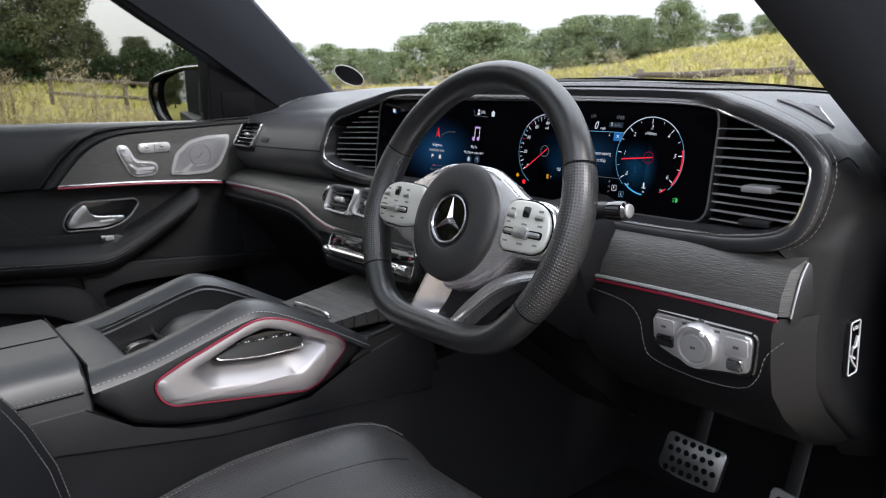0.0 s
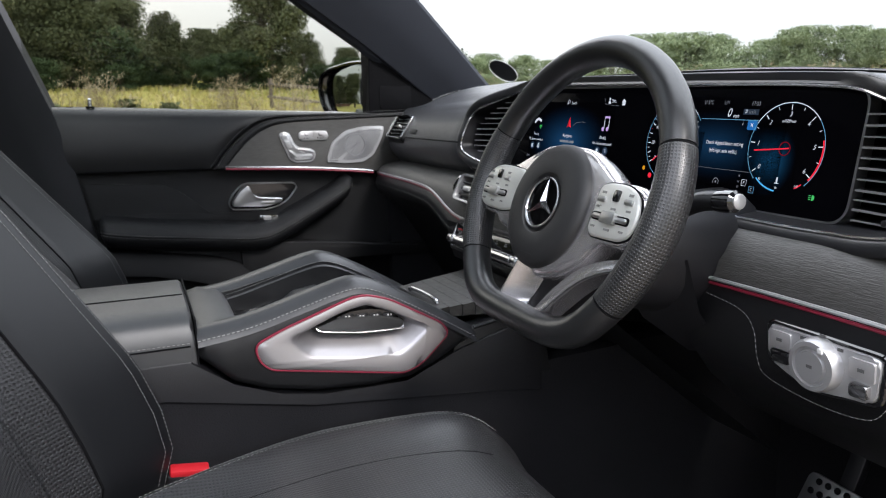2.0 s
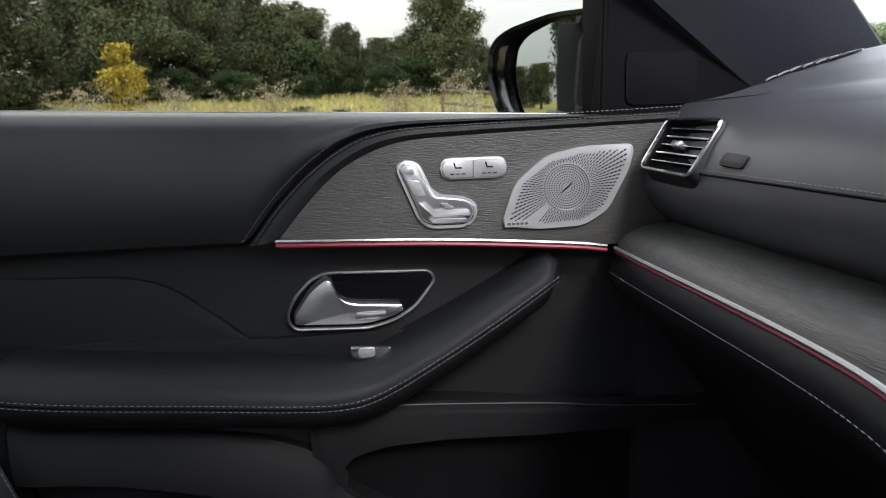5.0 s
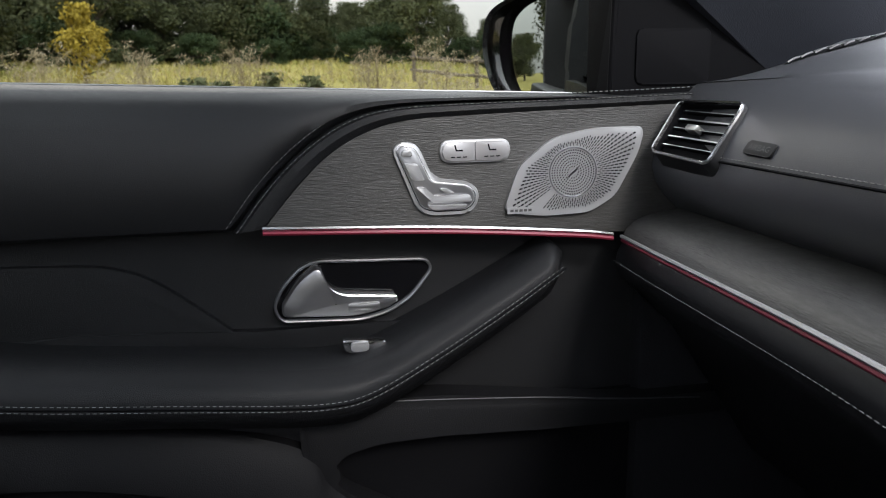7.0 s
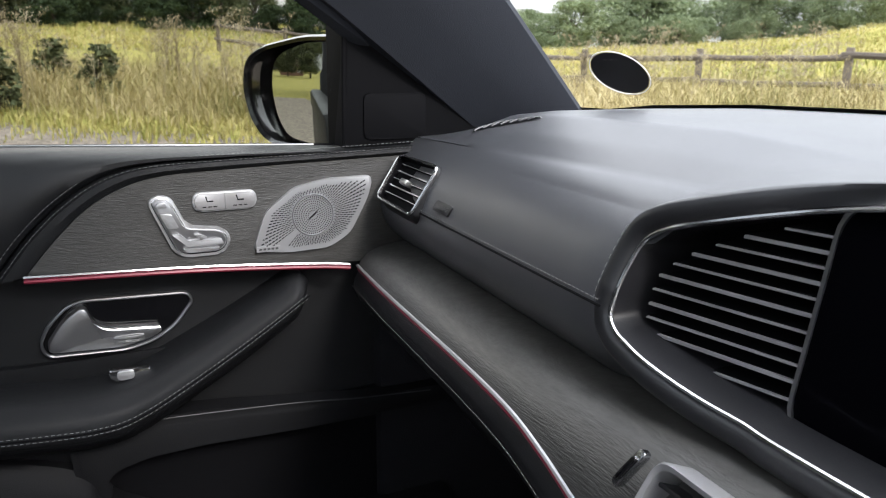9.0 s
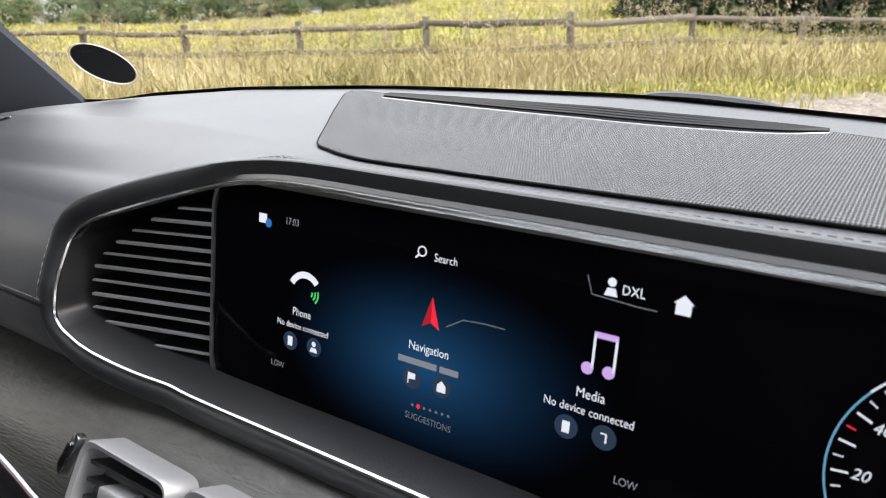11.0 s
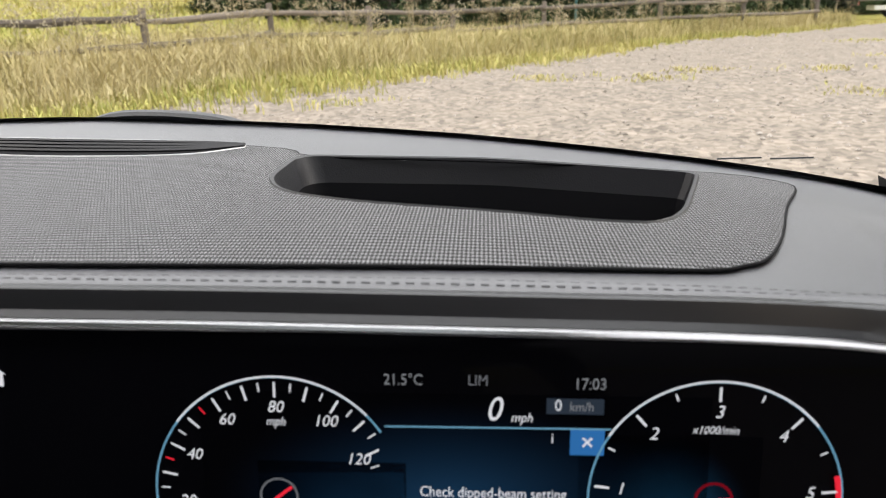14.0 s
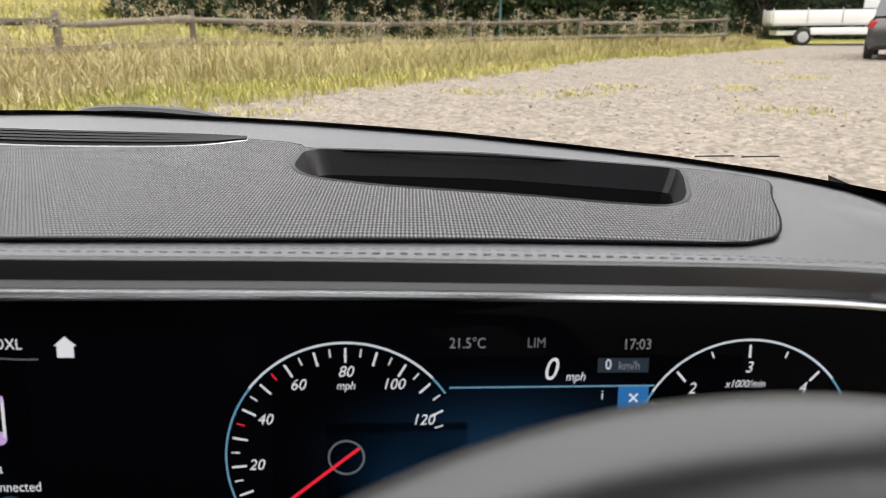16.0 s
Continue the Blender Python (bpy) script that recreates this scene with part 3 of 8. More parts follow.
def on_lcd(x, z):
    """Place on the glass, from the car's x and z."""
    return x - 0.30, z - 1.2 + 0.028 * (x - 0.30)


display = thing("twin_display", "wide black glass panel with two lit screens in one frame", "display")
panel_xz = rounded([(-0.350, -0.1185), (0.328, -0.1105), (0.328, 0.0240), (-0.350, 0.0225)], [0.020, 0.022, 0.026, 0.022], 6)
glass = part("glass", moved(slab(panel_xz, "z", 0.0, -0.010, 0.0012), LCD), SCREEN, display)
part("bezel", moved(frame_ring(offset(panel_xz, 0.0026), panel_xz, "z", 0.0016, -0.014), LCD), HANDLE_METAL, display, "thin grey metal bezel")

# vent slats: they run back towards the screen
def vent_insert(name, spans, outer, back, knobs):
    """spans: height and outer end of each slat; outer: where the vent's mouth ends; back: where it meets the screen."""
    v = thing(name, "wide dashboard air vent with thin chrome-edged slats", "air vent", "dashboard air vents")
    depth = lambda x, z: 0.168 + 0.11 * (z - 1.126) + 0.024 * abs(x - outer) / abs(back - outer)
    for i, (z, x) in enumerate(spans):
        p, q = (x, depth(x, z)), (back, depth(back, z))
        s = part("slat", slab([(p[0], p[1] + 0.001), (q[0], q[1] + 0.001), (q[0], q[1] + 0.03), (p[0], p[1] + 0.03)], "z", z + 0.0013, z - 0.0013), DARK, v, smooth=False)
        h = 0.0010 if i % 2 else 0.0006
        part("edge", slab([(p[0], p[1] - 0.0016), (q[0], q[1] - 0.0016), (q[0], q[1] + 0.001), (p[0], p[1] + 0.001)], "z", z + h, z - h), SATIN, s, "bright metal edge", smooth=False)
    for x, z, m in knobs:
        y = depth(x, z)
        part("knob", box(x - 0.017, x + 0.017, y - 0.012, y + 0.01, z - 0.0035, z + 0.0035, 0.002), m, v, "adjuster knob")
    return v


LEFT_ENDS = [(1.1089, -0.142), (1.1207, -0.158), (1.131, -0.160), (1.141, -0.160), (1.1517, -0.159), (1.1623, -0.156), (1.1725, -0.147), (1.1819, -0.135), (1.1914, -0.120), (1.2004, -0.103), (1.2099, -0.080)]
vent_insert("side_vent", LEFT_ENDS, -0.160, -0.053, [])
RIGHT_ENDS = [(1.187, 0.682), (1.1765, 0.702), (1.166, 0.722), (1.156, 0.738), (1.146, 0.741), (1.1365, 0.743), (1.126, 0.743), (1.1155, 0.740), (1.1065, 0.736), (1.097, 0.732), (1.087, 0.725)]
vent_insert("side_vent", RIGHT_ENDS, 0.743, 0.630, [(0.693, 1.1265, SATIN), (0.694, 1.0915, PLASTIC)])

# wood band, passenger side, and its strip
STRIP = [(-0.630, 0.124, 1.049), (-0.52, 0.113, 1.051), (-0.42, 0.106, 1.052), (-0.30, 0.100, 1.051), (-0.22, 0.096, 1.047), (-0.17, 0.094, 1.036), (-0.12, 0.092, 1.020), (-0.05, 0.087, 1.010), (0.1, 0.085, 1.007), (0.34, 0.084, 1.005)]
SC = curve(STRIP, 6)
part("wood_band", loft([[p, p + Vector((0, 0.003, (1.074 - p.z) * 0.3)), p + Vector((0, 0.012, (1.074 - p.z) * 0.62)), p + Vector((0, 0.028, (1.074 - p.z) * 0.88)), p + Vector((0, 0.05, 1.0745 - p.z)), Vector((p.x, 0.22, 1.078))] for p in SC]), WOOD, dash, "dark open-pore wood band")
part("chrome_strip", tube([p + Vector((0, -0.002, 0.0)) for p in SC], 0.0020, 6), SATIN, dash, "slim chrome strip")
part("light_strip", tube([p + Vector((0, -0.001, -0.0045)) for p in SC], 0.0019, 6), RED_TRIM, dash, "red ambient light strip")
rows = []
for p in SC:
    rows.append([p + Vector((0, 0.0, -0.006)), p + Vector((0, -0.006, -0.016)), p + Vector((0, -0.008, -0.028)), p + Vector((0, 0.0, -0.045)), p + Vector((0, 0.06, -0.10)), Vector((p.x, 0.30, 0.78)), Vector((p.x, 0.45, 0.66))])
part("glovebox", loft(rows), LEATHER, dash, "black leather lower dash with glovebox")
# driver wood and lower dash
DS = [(0.50, 0.116, 1.016), (0.60, 0.118, 1.0155), (0.70, 0.118, 1.0145), (0.748, 0.119, 1.0125)]
DC = curve(DS, 5)
part("wood_panel", loft([[p, p + Vector((0, 0.004, 0.02)), p + Vector((0, 0.02, 0.042)), p + Vector((0.008, 0.034, 0.052)), Vector((p.x + 0.01, 0.20, 1.075))] for p in DC] + [[Vector((0.756, 0.130, 1.011)), Vector((0.757, 0.134, 1.03)), Vector((0.756, 0.146, 1.05)), Vector((0.755, 0.158, 1.06)), Vector((0.755, 0.2, 1.07))]]), WOOD, dash, "dark open-pore wood panel")
part("end_cap", loft([[(0.7555, 0.129, 1.005), (0.7568, 0.1335, 1.03), (0.7560, 0.1455, 1.05), (0.7552, 0.1575, 1.0605), (0.7552, 0.2, 1.0705)], [(0.7590, 0.134, 1.004), (0.7598, 0.139, 1.03), (0.7590, 0.150, 1.05), (0.7580, 0.162, 1.060), (0.7570, 0.21, 1.070)], [(0.764, 0.24, z) for z in (1.004, 1.03, 1.05, 1.06, 1.07)]]), LEATHER, dash, "black end of the wood panel")
part("chrome_strip", tube(curve([(0.7560, 0.1285, 1.010), (0.7575, 0.1325, 1.03), (0.7567, 0.1445, 1.05), (0.7558, 0.1568, 1.0605)], 4), 0.0011, 6), SATIN, dash, "slim silver end of the wood panel")
part("chrome_strip", tube([p + Vector((0, -0.003, 0.001)) for p in DC], 0.0022, 6), SATIN, dash, "slim chrome strip")
part("light_strip", tube([p + Vector((0, -0.001, -0.0045)) for p in DC], 0.0018, 6), RED_TRIM, dash, "red ambient light strip")
rows = []
for x in [0.50, 0.56, 0.62, 0.68, 0.72, 0.745, 0.762, 0.768]:
    e = 0 if x < 0.75 else (x - 0.75) * 2.5
    rows.append([(x, 0.118 + e, 1.009), (x, 0.114 + e, 0.995), (x, 0.116 + e, 0.96), (x, 0.122 + e, 0.93), (x, 0.15 + e, 0.895), (x, 0.21 + e, 0.845), (x, 0.33 + e, 0.80), (x, 0.45, 0.78)])
part("knee_panel", loft(rows), LEATHER, dash, "black leather knee panel")
rows = []
HOOD_X = lambda z: float(np.interp(z, [1.070, 1.077, 1.087, 1.094, 1.104, 1.134, 1.147, 1.157, 1.175, 1.192], [0.705, 0.722, 0.738, 0.752, 0.760, 0.769, 0.769, 0.764, 0.746, 0.705]))
EDGE_Y = [0.162, 0.176, 0.195, 0.216, 0.232, 0.25, 0.28, 0.33, 0.40, 0.47, 0.54]
for i in range(7):
    f = i / 6
    z = 1.137 - 0.037 * f
    row = []
    for k, y in enumerate(EDGE_Y):
        top = Vector((0.770, y, lip_z(0.770) - (0.010, 0.003, 0.0005)[k] if k < 3 else cap_z(0.770, min(y, 0.5))))
        a = radians(90) * min(1, k / 5)
        low = Vector((0.760 + 0.017 * math.sin(a), y - 0.006, 1.100))
        row.append(Vector((HOOD_X(z), ring_y(0.75, z) + 0.002, z)) if k == 0 else top.lerp(low, f) + Vector((0.003 * math.sin(math.pi * f), 0, 0)))
    rows.append(row)
for z, f, g in [(1.078, 0.142, 0.777), (1.060, 0.138, 0.775), (1.040, 0.133, 0.7725), (1.012, 0.1335, 0.7695), (0.985, 0.140, 0.768), (0.960, 0.147, 0.767), (0.930, 0.157, 0.767), (0.890, 0.188, 0.769), (0.840, 0.250, 0.774), (0.800, 0.290, 0.778)]:
    x0 = HOOD_X(z) if z > 1.07 else g - 0.034
    y0 = ring_y(0.75, z) + 0.002 if z > 1.07 else f + 0.012
    rows.append([(x0, y0, z)] + [(x0 + (g - x0) * math.sin(a), y0 + 0.049 - 0.045 * math.cos(a), z) for a in [radians(18) * i for i in range(1, 6)]] + [(g, y0 + 0.049 + (0.54 - y0 - 0.049) * k, z) for k in (0.1, 0.25, 0.45, 0.7, 1.0)])
part("end_cover", loft(rows), LEATHER, dash, "grained end of the dash beside the door opening")
part("seam_line", tube(curve([(x, y, (lip_z(x) if y < 0.21 else cap_z(x, y)) + 0.0004) for x, y in ((0.7655, 0.172), (0.7650, 0.19), (0.7640, 0.21), (0.7635, 0.235))], 4), 0.0008, 5), DARK, dash)
label = thing("warning_label", "black airbag warning sticker with white pictogram on the dash end", "label")
part("backing", slab(rect(0.226, 0.252, 0.925, 0.988, 0.004), "x", 0.772, 0.768), GLOSS, label)

# ---------- steering wheel ----------
WM = pose(0.458, -0.0308, 1.1062, 69.0, 1.5, 1.5)
wheel = thing("steering_wheel", "flat-bottomed black leather steering wheel with silver spokes", "steering wheel", at=WM)


def rim_point(a):
    r = 0.1592 * (1 - 0.022 * math.exp(-((abs(math.degrees(a) % 360 - 180) - 56) / 26) ** 2))
    x, y = r * math.sin(a), r * math.cos(a)
    if y < -0.109:
        y = -0.109 - 0.026 * (1 - max(0.0, 1 - (-0.109 - y) / 0.0502) ** 1.92)
    return Vector((x, y, 0))


def rim_arc(a0, a1, r0, n, r1=None):
    pts = [rim_point(radians(a0 + (a1 - a0) * i / n)) for i in range(n + 1)]
    rad = [r0 + ((r1 or r0) - r0) * max(0.0, math.sin(math.pi * i / n)) ** 0.7 for i in range(n + 1)]
    return tube(pts, rad, 20, False, up=(0, 0, 1), flat=1.12)


part("rim_top", rim_arc(-66.6, 66.6, 0.0157, 46), RIM_LEATHER, wheel, "smooth leather rim")
part("rim_bottom", rim_arc(124.4, 235.6, 0.0158, 42), RIM_LEATHER, wheel, "smooth leather flattened rim bottom")
for a0, a1 in ((67.4, 123.6), (236.4, 292.6)):
    skin_uv(part("grip", rim_arc(a0, a1, 0.0159, 26, 0.0174), PERF, wheel, "perforated leather grip"), 20, 0.0060, 0.0055)
for a in (67.0, 124.0, 236.0, 293.0):
    p, q = rim_point(radians(a - 0.3)), rim_point(radians(a + 0.3))
    part("seam", tube([p, q], 0.0153, 20, flat=1.12, up=(0, 0, 1)), DARK, wheel)
HY = -0.013        # middle of the hub, below the middle of the rim


def about(poly, f, c):
    return [(c[0] + (x - c[0]) * f, c[1] + (y - c[1]) * f) for x, y in poly]


for s in (-1, 1):
    cast = rounded([(0, 0.055), (s * 0.034, 0.053), (s * 0.062, 0.041), (s * 0.085, 0.028), (s * 0.100, 0.0235), (s * 0.124, 0.0245), (s * 0.142, 0.014), (s * 0.149, -0.010), (s * 0.142, -0.030), (s * 0.128, -0.037),
                    (s * 0.098, -0.039), (s * 0.089, -0.047)] + ([(0.076, -0.065), (0.050, -0.081), (0.020, -0.0885), (0, -0.089)] if s > 0 else [(-0.066, -0.050), (-0.050, -0.066), (-0.020, -0.080), (0, -0.084)]) + [(0, -0.02)], 0.010)
    mid = (s * 0.075, -0.012)
    rows = [[(x, y, -0.020) for x, y in about(cast, 0.93, mid)], [(x, y, -0.006) for x, y in cast], [(x, y, 0.0015) for x, y in about(cast, 0.992, mid)], [(x, y, 0.0065) for x, y in about(cast, 0.965, mid)], [(x, y, 0.0095) for x, y in about(cast, 0.90, mid)], [(x, y, 0.0105) for x, y in about(cast, 0.75, mid)]]
    part("spoke", loft(rows, True, caps=True), CAST, wheel, "satin silver spoke")
    pod = rounded([(s * (0.058 if s < 0 else 0.078), 0.019), (s * 0.098, 0.0215), (s * 0.120, 0.0205), (s * 0.137, 0.011), (s * 0.143, -0.008), (s * 0.138, -0.025), (s * 0.126, -0.0315), (s * 0.084, -0.0325), (s * (0.058 if s < 0 else 0.078), -0.026)], 0.010)
    pm = (s * 0.110, -0.006)
    po = part("button_pod", loft([[(x, y, 0.004) for x, y in pod], [(x, y, 0.0112) for x, y in pod], [(x, y, 0.0132) for x, y in about(pod, 0.965, pm)], [(x, y, 0.0142) for x, y in about(pod, 0.90, pm)], [(x, y, 0.0146) for x, y in about(pod, 0.5, pm)]], True, caps=True), POD_SILVER, wheel, "pale silver control pod")
    part("pod_gap", tube([(x, y, 0.0098) for x, y in about(pod, 1.012, pm)], 0.0011, 6, True), DARK, po, "dark gap round the pod")
    part("roller_well", slab(rect(s * 0.108 - 0.0265, s * 0.108 + 0.0265, -0.0165, -0.0085, 0.0035), "z", 0.01515, 0.0135), DARK, po, "dark slot of the slider")
    part("roller", slab(rect(s * 0.108 - 0.0245, s * 0.108 + 0.0245, -0.0150, -0.0100, 0.0024), "z", 0.0172, 0.0145, 0.0012), STEEL, po, "chrome slider")
    part("roller_block", slab(rect(s * 0.108 - 0.0095, s * 0.108 + 0.0095, -0.0180, -0.0070, 0.0015), "z", 0.0192, 0.0145, 0.0012), STEEL, po, "chrome slider block")
    part("touch_pad", slab(rect(s * 0.108 - 0.0042, s * 0.108 + 0.0042, 0.0035, 0.0145, 0.0015), "z", 0.0162, 0.0140, 0.0008), GLOSS, po, "small black touch pad")
    for dx, dy in ((-0.0195, 0.0), (0.0185, 0.001)):
        part("button", slab(rect(s * 0.108 + dx - 0.0055, s * 0.108 + dx + 0.0055, 0.0015 + dy, 0.0065 + dy, 0.001), "z", 0.0163, 0.0140, 0.0006), STEEL, po, "small chrome button")
        part("mark", slab(rect(s * 0.108 + dx - 0.003, s * 0.108 + dx + 0.003, 0.0095 + dy, 0.0118 + dy), "z", 0.0150, 0.0145), POD_PRINT, po)
    for dx, dy, w in ((-0.022, -0.003, 0.003), (0.0, -0.0035, 0.0035), (0.021, -0.003, 0.003), (-0.021, -0.0225, 0.003), (0.0, -0.0235, 0.004), (0.020, -0.0225, 0.003)):
        part("mark", slab(rect(s * 0.108 + dx - w, s * 0.108 + dx + w, dy - 0.0010, dy + 0.0010), "z", 0.0150, 0.0145), POD_PRINT, po)
# lower spoke: an open silver trough that runs from the hub to the foot of the rim and up to the grip
P_ = curve([(-0.030, -0.078, 0.003), (-0.039, -0.106, 0.003), (-0.044, -0.129, 0.003), (-0.030, -0.139, 0.003), (0.002, -0.140, 0.003), (0.030, -0.129, 0.003), (0.055, -0.1025, 0.003), (0.080, -0.078, 0.003), (0.104, -0.063, 0.001), (0.132, -0.052, -0.003)], 5)
Q_ = curve([(-0.004, -0.077, -0.021), (-0.013, -0.103, -0.021), (-0.019, -0.119, -0.019), (-0.008, -0.126, -0.012), (0.008, -0.128, -0.007), (0.023, -0.119, 0.000), (0.047, -0.093, 0.004), (0.073, -0.068, 0.004), (0.099, -0.053, 0.002), (0.129, -0.043, -0.002)], 5)
rows = []
for p, q in zip(P_, Q_):
    d = (q - p)
    d.z = 0
    d.normalize()
    rows.append([Vector((p.x, p.y, -0.020)) - d * 0.001, p - d * 0.001 + Vector((0, 0, -0.002)), p + d * 0.0006, p + d * 0.0026 + Vector((0, 0, 0.0008)), p.lerp(q, 0.30) + Vector((0, 0, 0.0004)), p.lerp(q, 0.65) + Vector((0, 0, -0.0005)), q, Vector((q.x, q.y, -0.026))])
part("lower_spoke", loft(rows, True, caps=True), CAST, wheel, "satin silver lower spoke")
part("spoke_edge", tube([p + Vector((0, 0, 0.0004)) for p in P_], 0.0011, 6), CHROME, wheel, "bright edge of the lower spoke")
part("spoke_back", slab(rounded([(-0.10, 0.02), (0.10, 0.02), (0.112, -0.04), (0.060, -0.095), (0.03, -0.132), (-0.03, -0.134), (-0.042, -0.10), (-0.08, -0.05)], 0.012), "z", -0.023, -0.040, 0.004), PLASTIC, wheel, "black plastic back of the hub")
pad_rows = []
for r, z in [(0.064, -0.02), (0.0665, 0.0), (0.0665, 0.008), (0.0650, 0.0140), (0.0612, 0.0180), (0.055, 0.0198), (0.045, 0.0212), (0.0345, 0.0218), (0.0322, 0.0212), (0.0302, 0.0180), (0.0295, 0.0165), (0.001, 0.0165)]:
    pad_rows.append([(r * math.sin(a) + 0.002, r * math.cos(a) * (1.0 if math.cos(a) > 0 else 1.04) + HY, z) for a in [2 * math.pi * i / 56 for i in range(56)]])
part("airbag_pad", loft(pad_rows, True), PAD_PLASTIC, wheel, "round matt black airbag pad")
emb = part("emblem", tube([(0.0268 * math.sin(a), 0.0268 * math.cos(a) + HY, 0.0188) for a in [2 * math.pi * i / 40 for i in range(40)]], 0.0017, 8, True), CHROME, wheel, "chrome ring badge")
for k in range(3):
    a = 2 * math.pi * k / 3 - 0.07
    d, n = Vector((math.sin(a), math.cos(a), 0)), Vector((math.cos(a), -math.sin(a), 0))
    c = Vector((0, HY, 0.0175))
    bm = bmesh.new()
    tip, l1, r1, top = c + d * 0.0262 + Vector((0, 0, 0.0008)), c + n * 0.0046, c - n * 0.0046, c + Vector((0, 0, 0.0042))
    V = [bm.verts.new(p) for p in (tip, l1, r1, top)]
    for f in ((0, 1, 3), (2, 0, 3), (1, 2, 3), (0, 2, 1)):
        bm.faces.new([V[i] for i in f])
    part("badge_arm", bm, CHROME, emb, smooth=False)
part("badge_plate", loft([[(0.0262 * r * math.sin(a), 0.0262 * r * math.cos(a) + HY, 0.0172) for a in [2 * math.pi * i / 32 for i in range(32)]] for r in (1.0, 0.02)], True, caps=True), GLOSS, emb)
part("pad_mark", slab(rect(-0.013, 0.013, -0.0685, -0.0675), "z", 0.0208, 0.0175), PLASTIC, wheel, "faint moulded mark")

column = thing("steering_column", "black plastic steering column shroud behind the wheel", "steering column")
rows = []
for y, r, dz in [(-0.035, 0.045, 0.0), (0.0, 0.052, -0.01), (0.06, 0.062, -0.025), (0.12, 0.07, -0.03), (0.2, 0.075, -0.03)]:
    rows.append([(0.463 + r * math.sin(a), y + 0.02 * math.cos(a), 1.075 + dz + r * math.cos(a) * (0.8 if math.cos(a) > 0 else 1.15)) for a in [2 * math.pi * i / 24 for i in range(24)]])
part("shroud", loft(rows, True, caps=True), PLASTIC, column)
part("gaiter", loft([[(0.40, 0.08, 1.04), (0.40, 0.10, 0.98), (0.42, 0.16, 0.92)], [(0.463, 0.06, 1.0), (0.463, 0.08, 0.96), (0.463, 0.15, 0.91)], [(0.53, 0.08, 1.04), (0.53, 0.10, 0.98), (0.51, 0.16, 0.92)]]), PLASTIC, column)


def stalk(x0, x1, y0, y1, z0, z1):
    st = thing("stalk", "black control stalk with a silver tip beside the wheel", "stalk", "column stalks")
    p = curve([(x0, y0, z0), ((x0 * 2 + x1) / 3, (y0 * 2 + y1) / 3 - 0.006, z0 + (z1 - z0) * 0.45), ((x0 + x1 * 2) / 3, (y0 + 2 * y1) / 3 - 0.004, z0 + (z1 - z0) * 0.9), (x1, y1, z1)], 5)
    k = len(p)
    part("lever", tube(p, [0.009 + 0.003 * math.sin(math.pi * 0.8 * i / k) for i in range(k)], 12, flat=0.8), LEATHER_SMOOTH, st)
    d = (p[-1] - p[-2]).normalized()
    part("tip", tube([p[-1] - d * 0.008, p[-1] + d * 0.002, p[-1] + d * 0.010, p[-1] + d * 0.013], [0.0118, 0.0128, 0.0122, 0.008], 14, flat=0.85), GLOSS, st)
    part("tip_button", tube([p[-1] + d * 0.009, p[-1] + d * 0.0145, p[-1] + d * 0.0155], [0.0085, 0.0085, 0.007], 12, flat=0.85), SATIN, st, "silver end button")
    return st


stalk(0.53, 0.607, 0.055, 0.052, 1.088, 1.111)
stalk(0.395, 0.325, 0.055, 0.048, 1.10, 1.122)

# ---------- centre vents and climate bar ----------
def centre_vent(xc, z0, z1, y):
    v = thing("centre_vent", "rectangular centre air vent in a satin silver frame", "air vent", "centre air vents")
    lean = Matrix.Translation((xc, y, (z0 + z1) / 2)) @ Matrix.Rotation(radians(-24), 4, "X")
    w, h = 0.046, (z1 - z0) / 2
    outer = rounded([(-w - 0.001, -h + 0.004), (w - 0.008, -h), (w + 0.001, h - 0.003), (-w + 0.006, h)], 0.012, 5)
    inner = [(a * 0.88, b * 0.81) for a, b in outer]
    put2 = lambda bm: moved(bm, lean)
    rows = [[(a, 0.02, b) for a, b in outer], [(a, 0.0, b) for a, b in outer], [(a * 0.97, -0.0025, b * 0.96) for a, b in outer], [(a * 1.03, -0.001, b * 1.04) for a, b in inner], [(a, 0.004, b) for a, b in inner], [(a, 0.03, b) for a, b in inner]]
    part("frame", put2(loft(rows, True)), SATIN, v, "satin silver frame")
    part("well", put2(slab(inner, "y", 0.026, 0.03)), DARK, v)
    for i in range(3):
        z = -0.011 + 0.011 * i
        part("slat", put2(box(-w * 0.8, w * 0.8, 0.004, 0.024, z - 0.0013, z + 0.0013, 0.0005)), PLASTIC, v)
    part("knob", put2(box(-0.013, 0.011, -0.004, 0.012, -0.0045, 0.0045, 0.002)), SATIN, v, "silver adjuster")
    return v


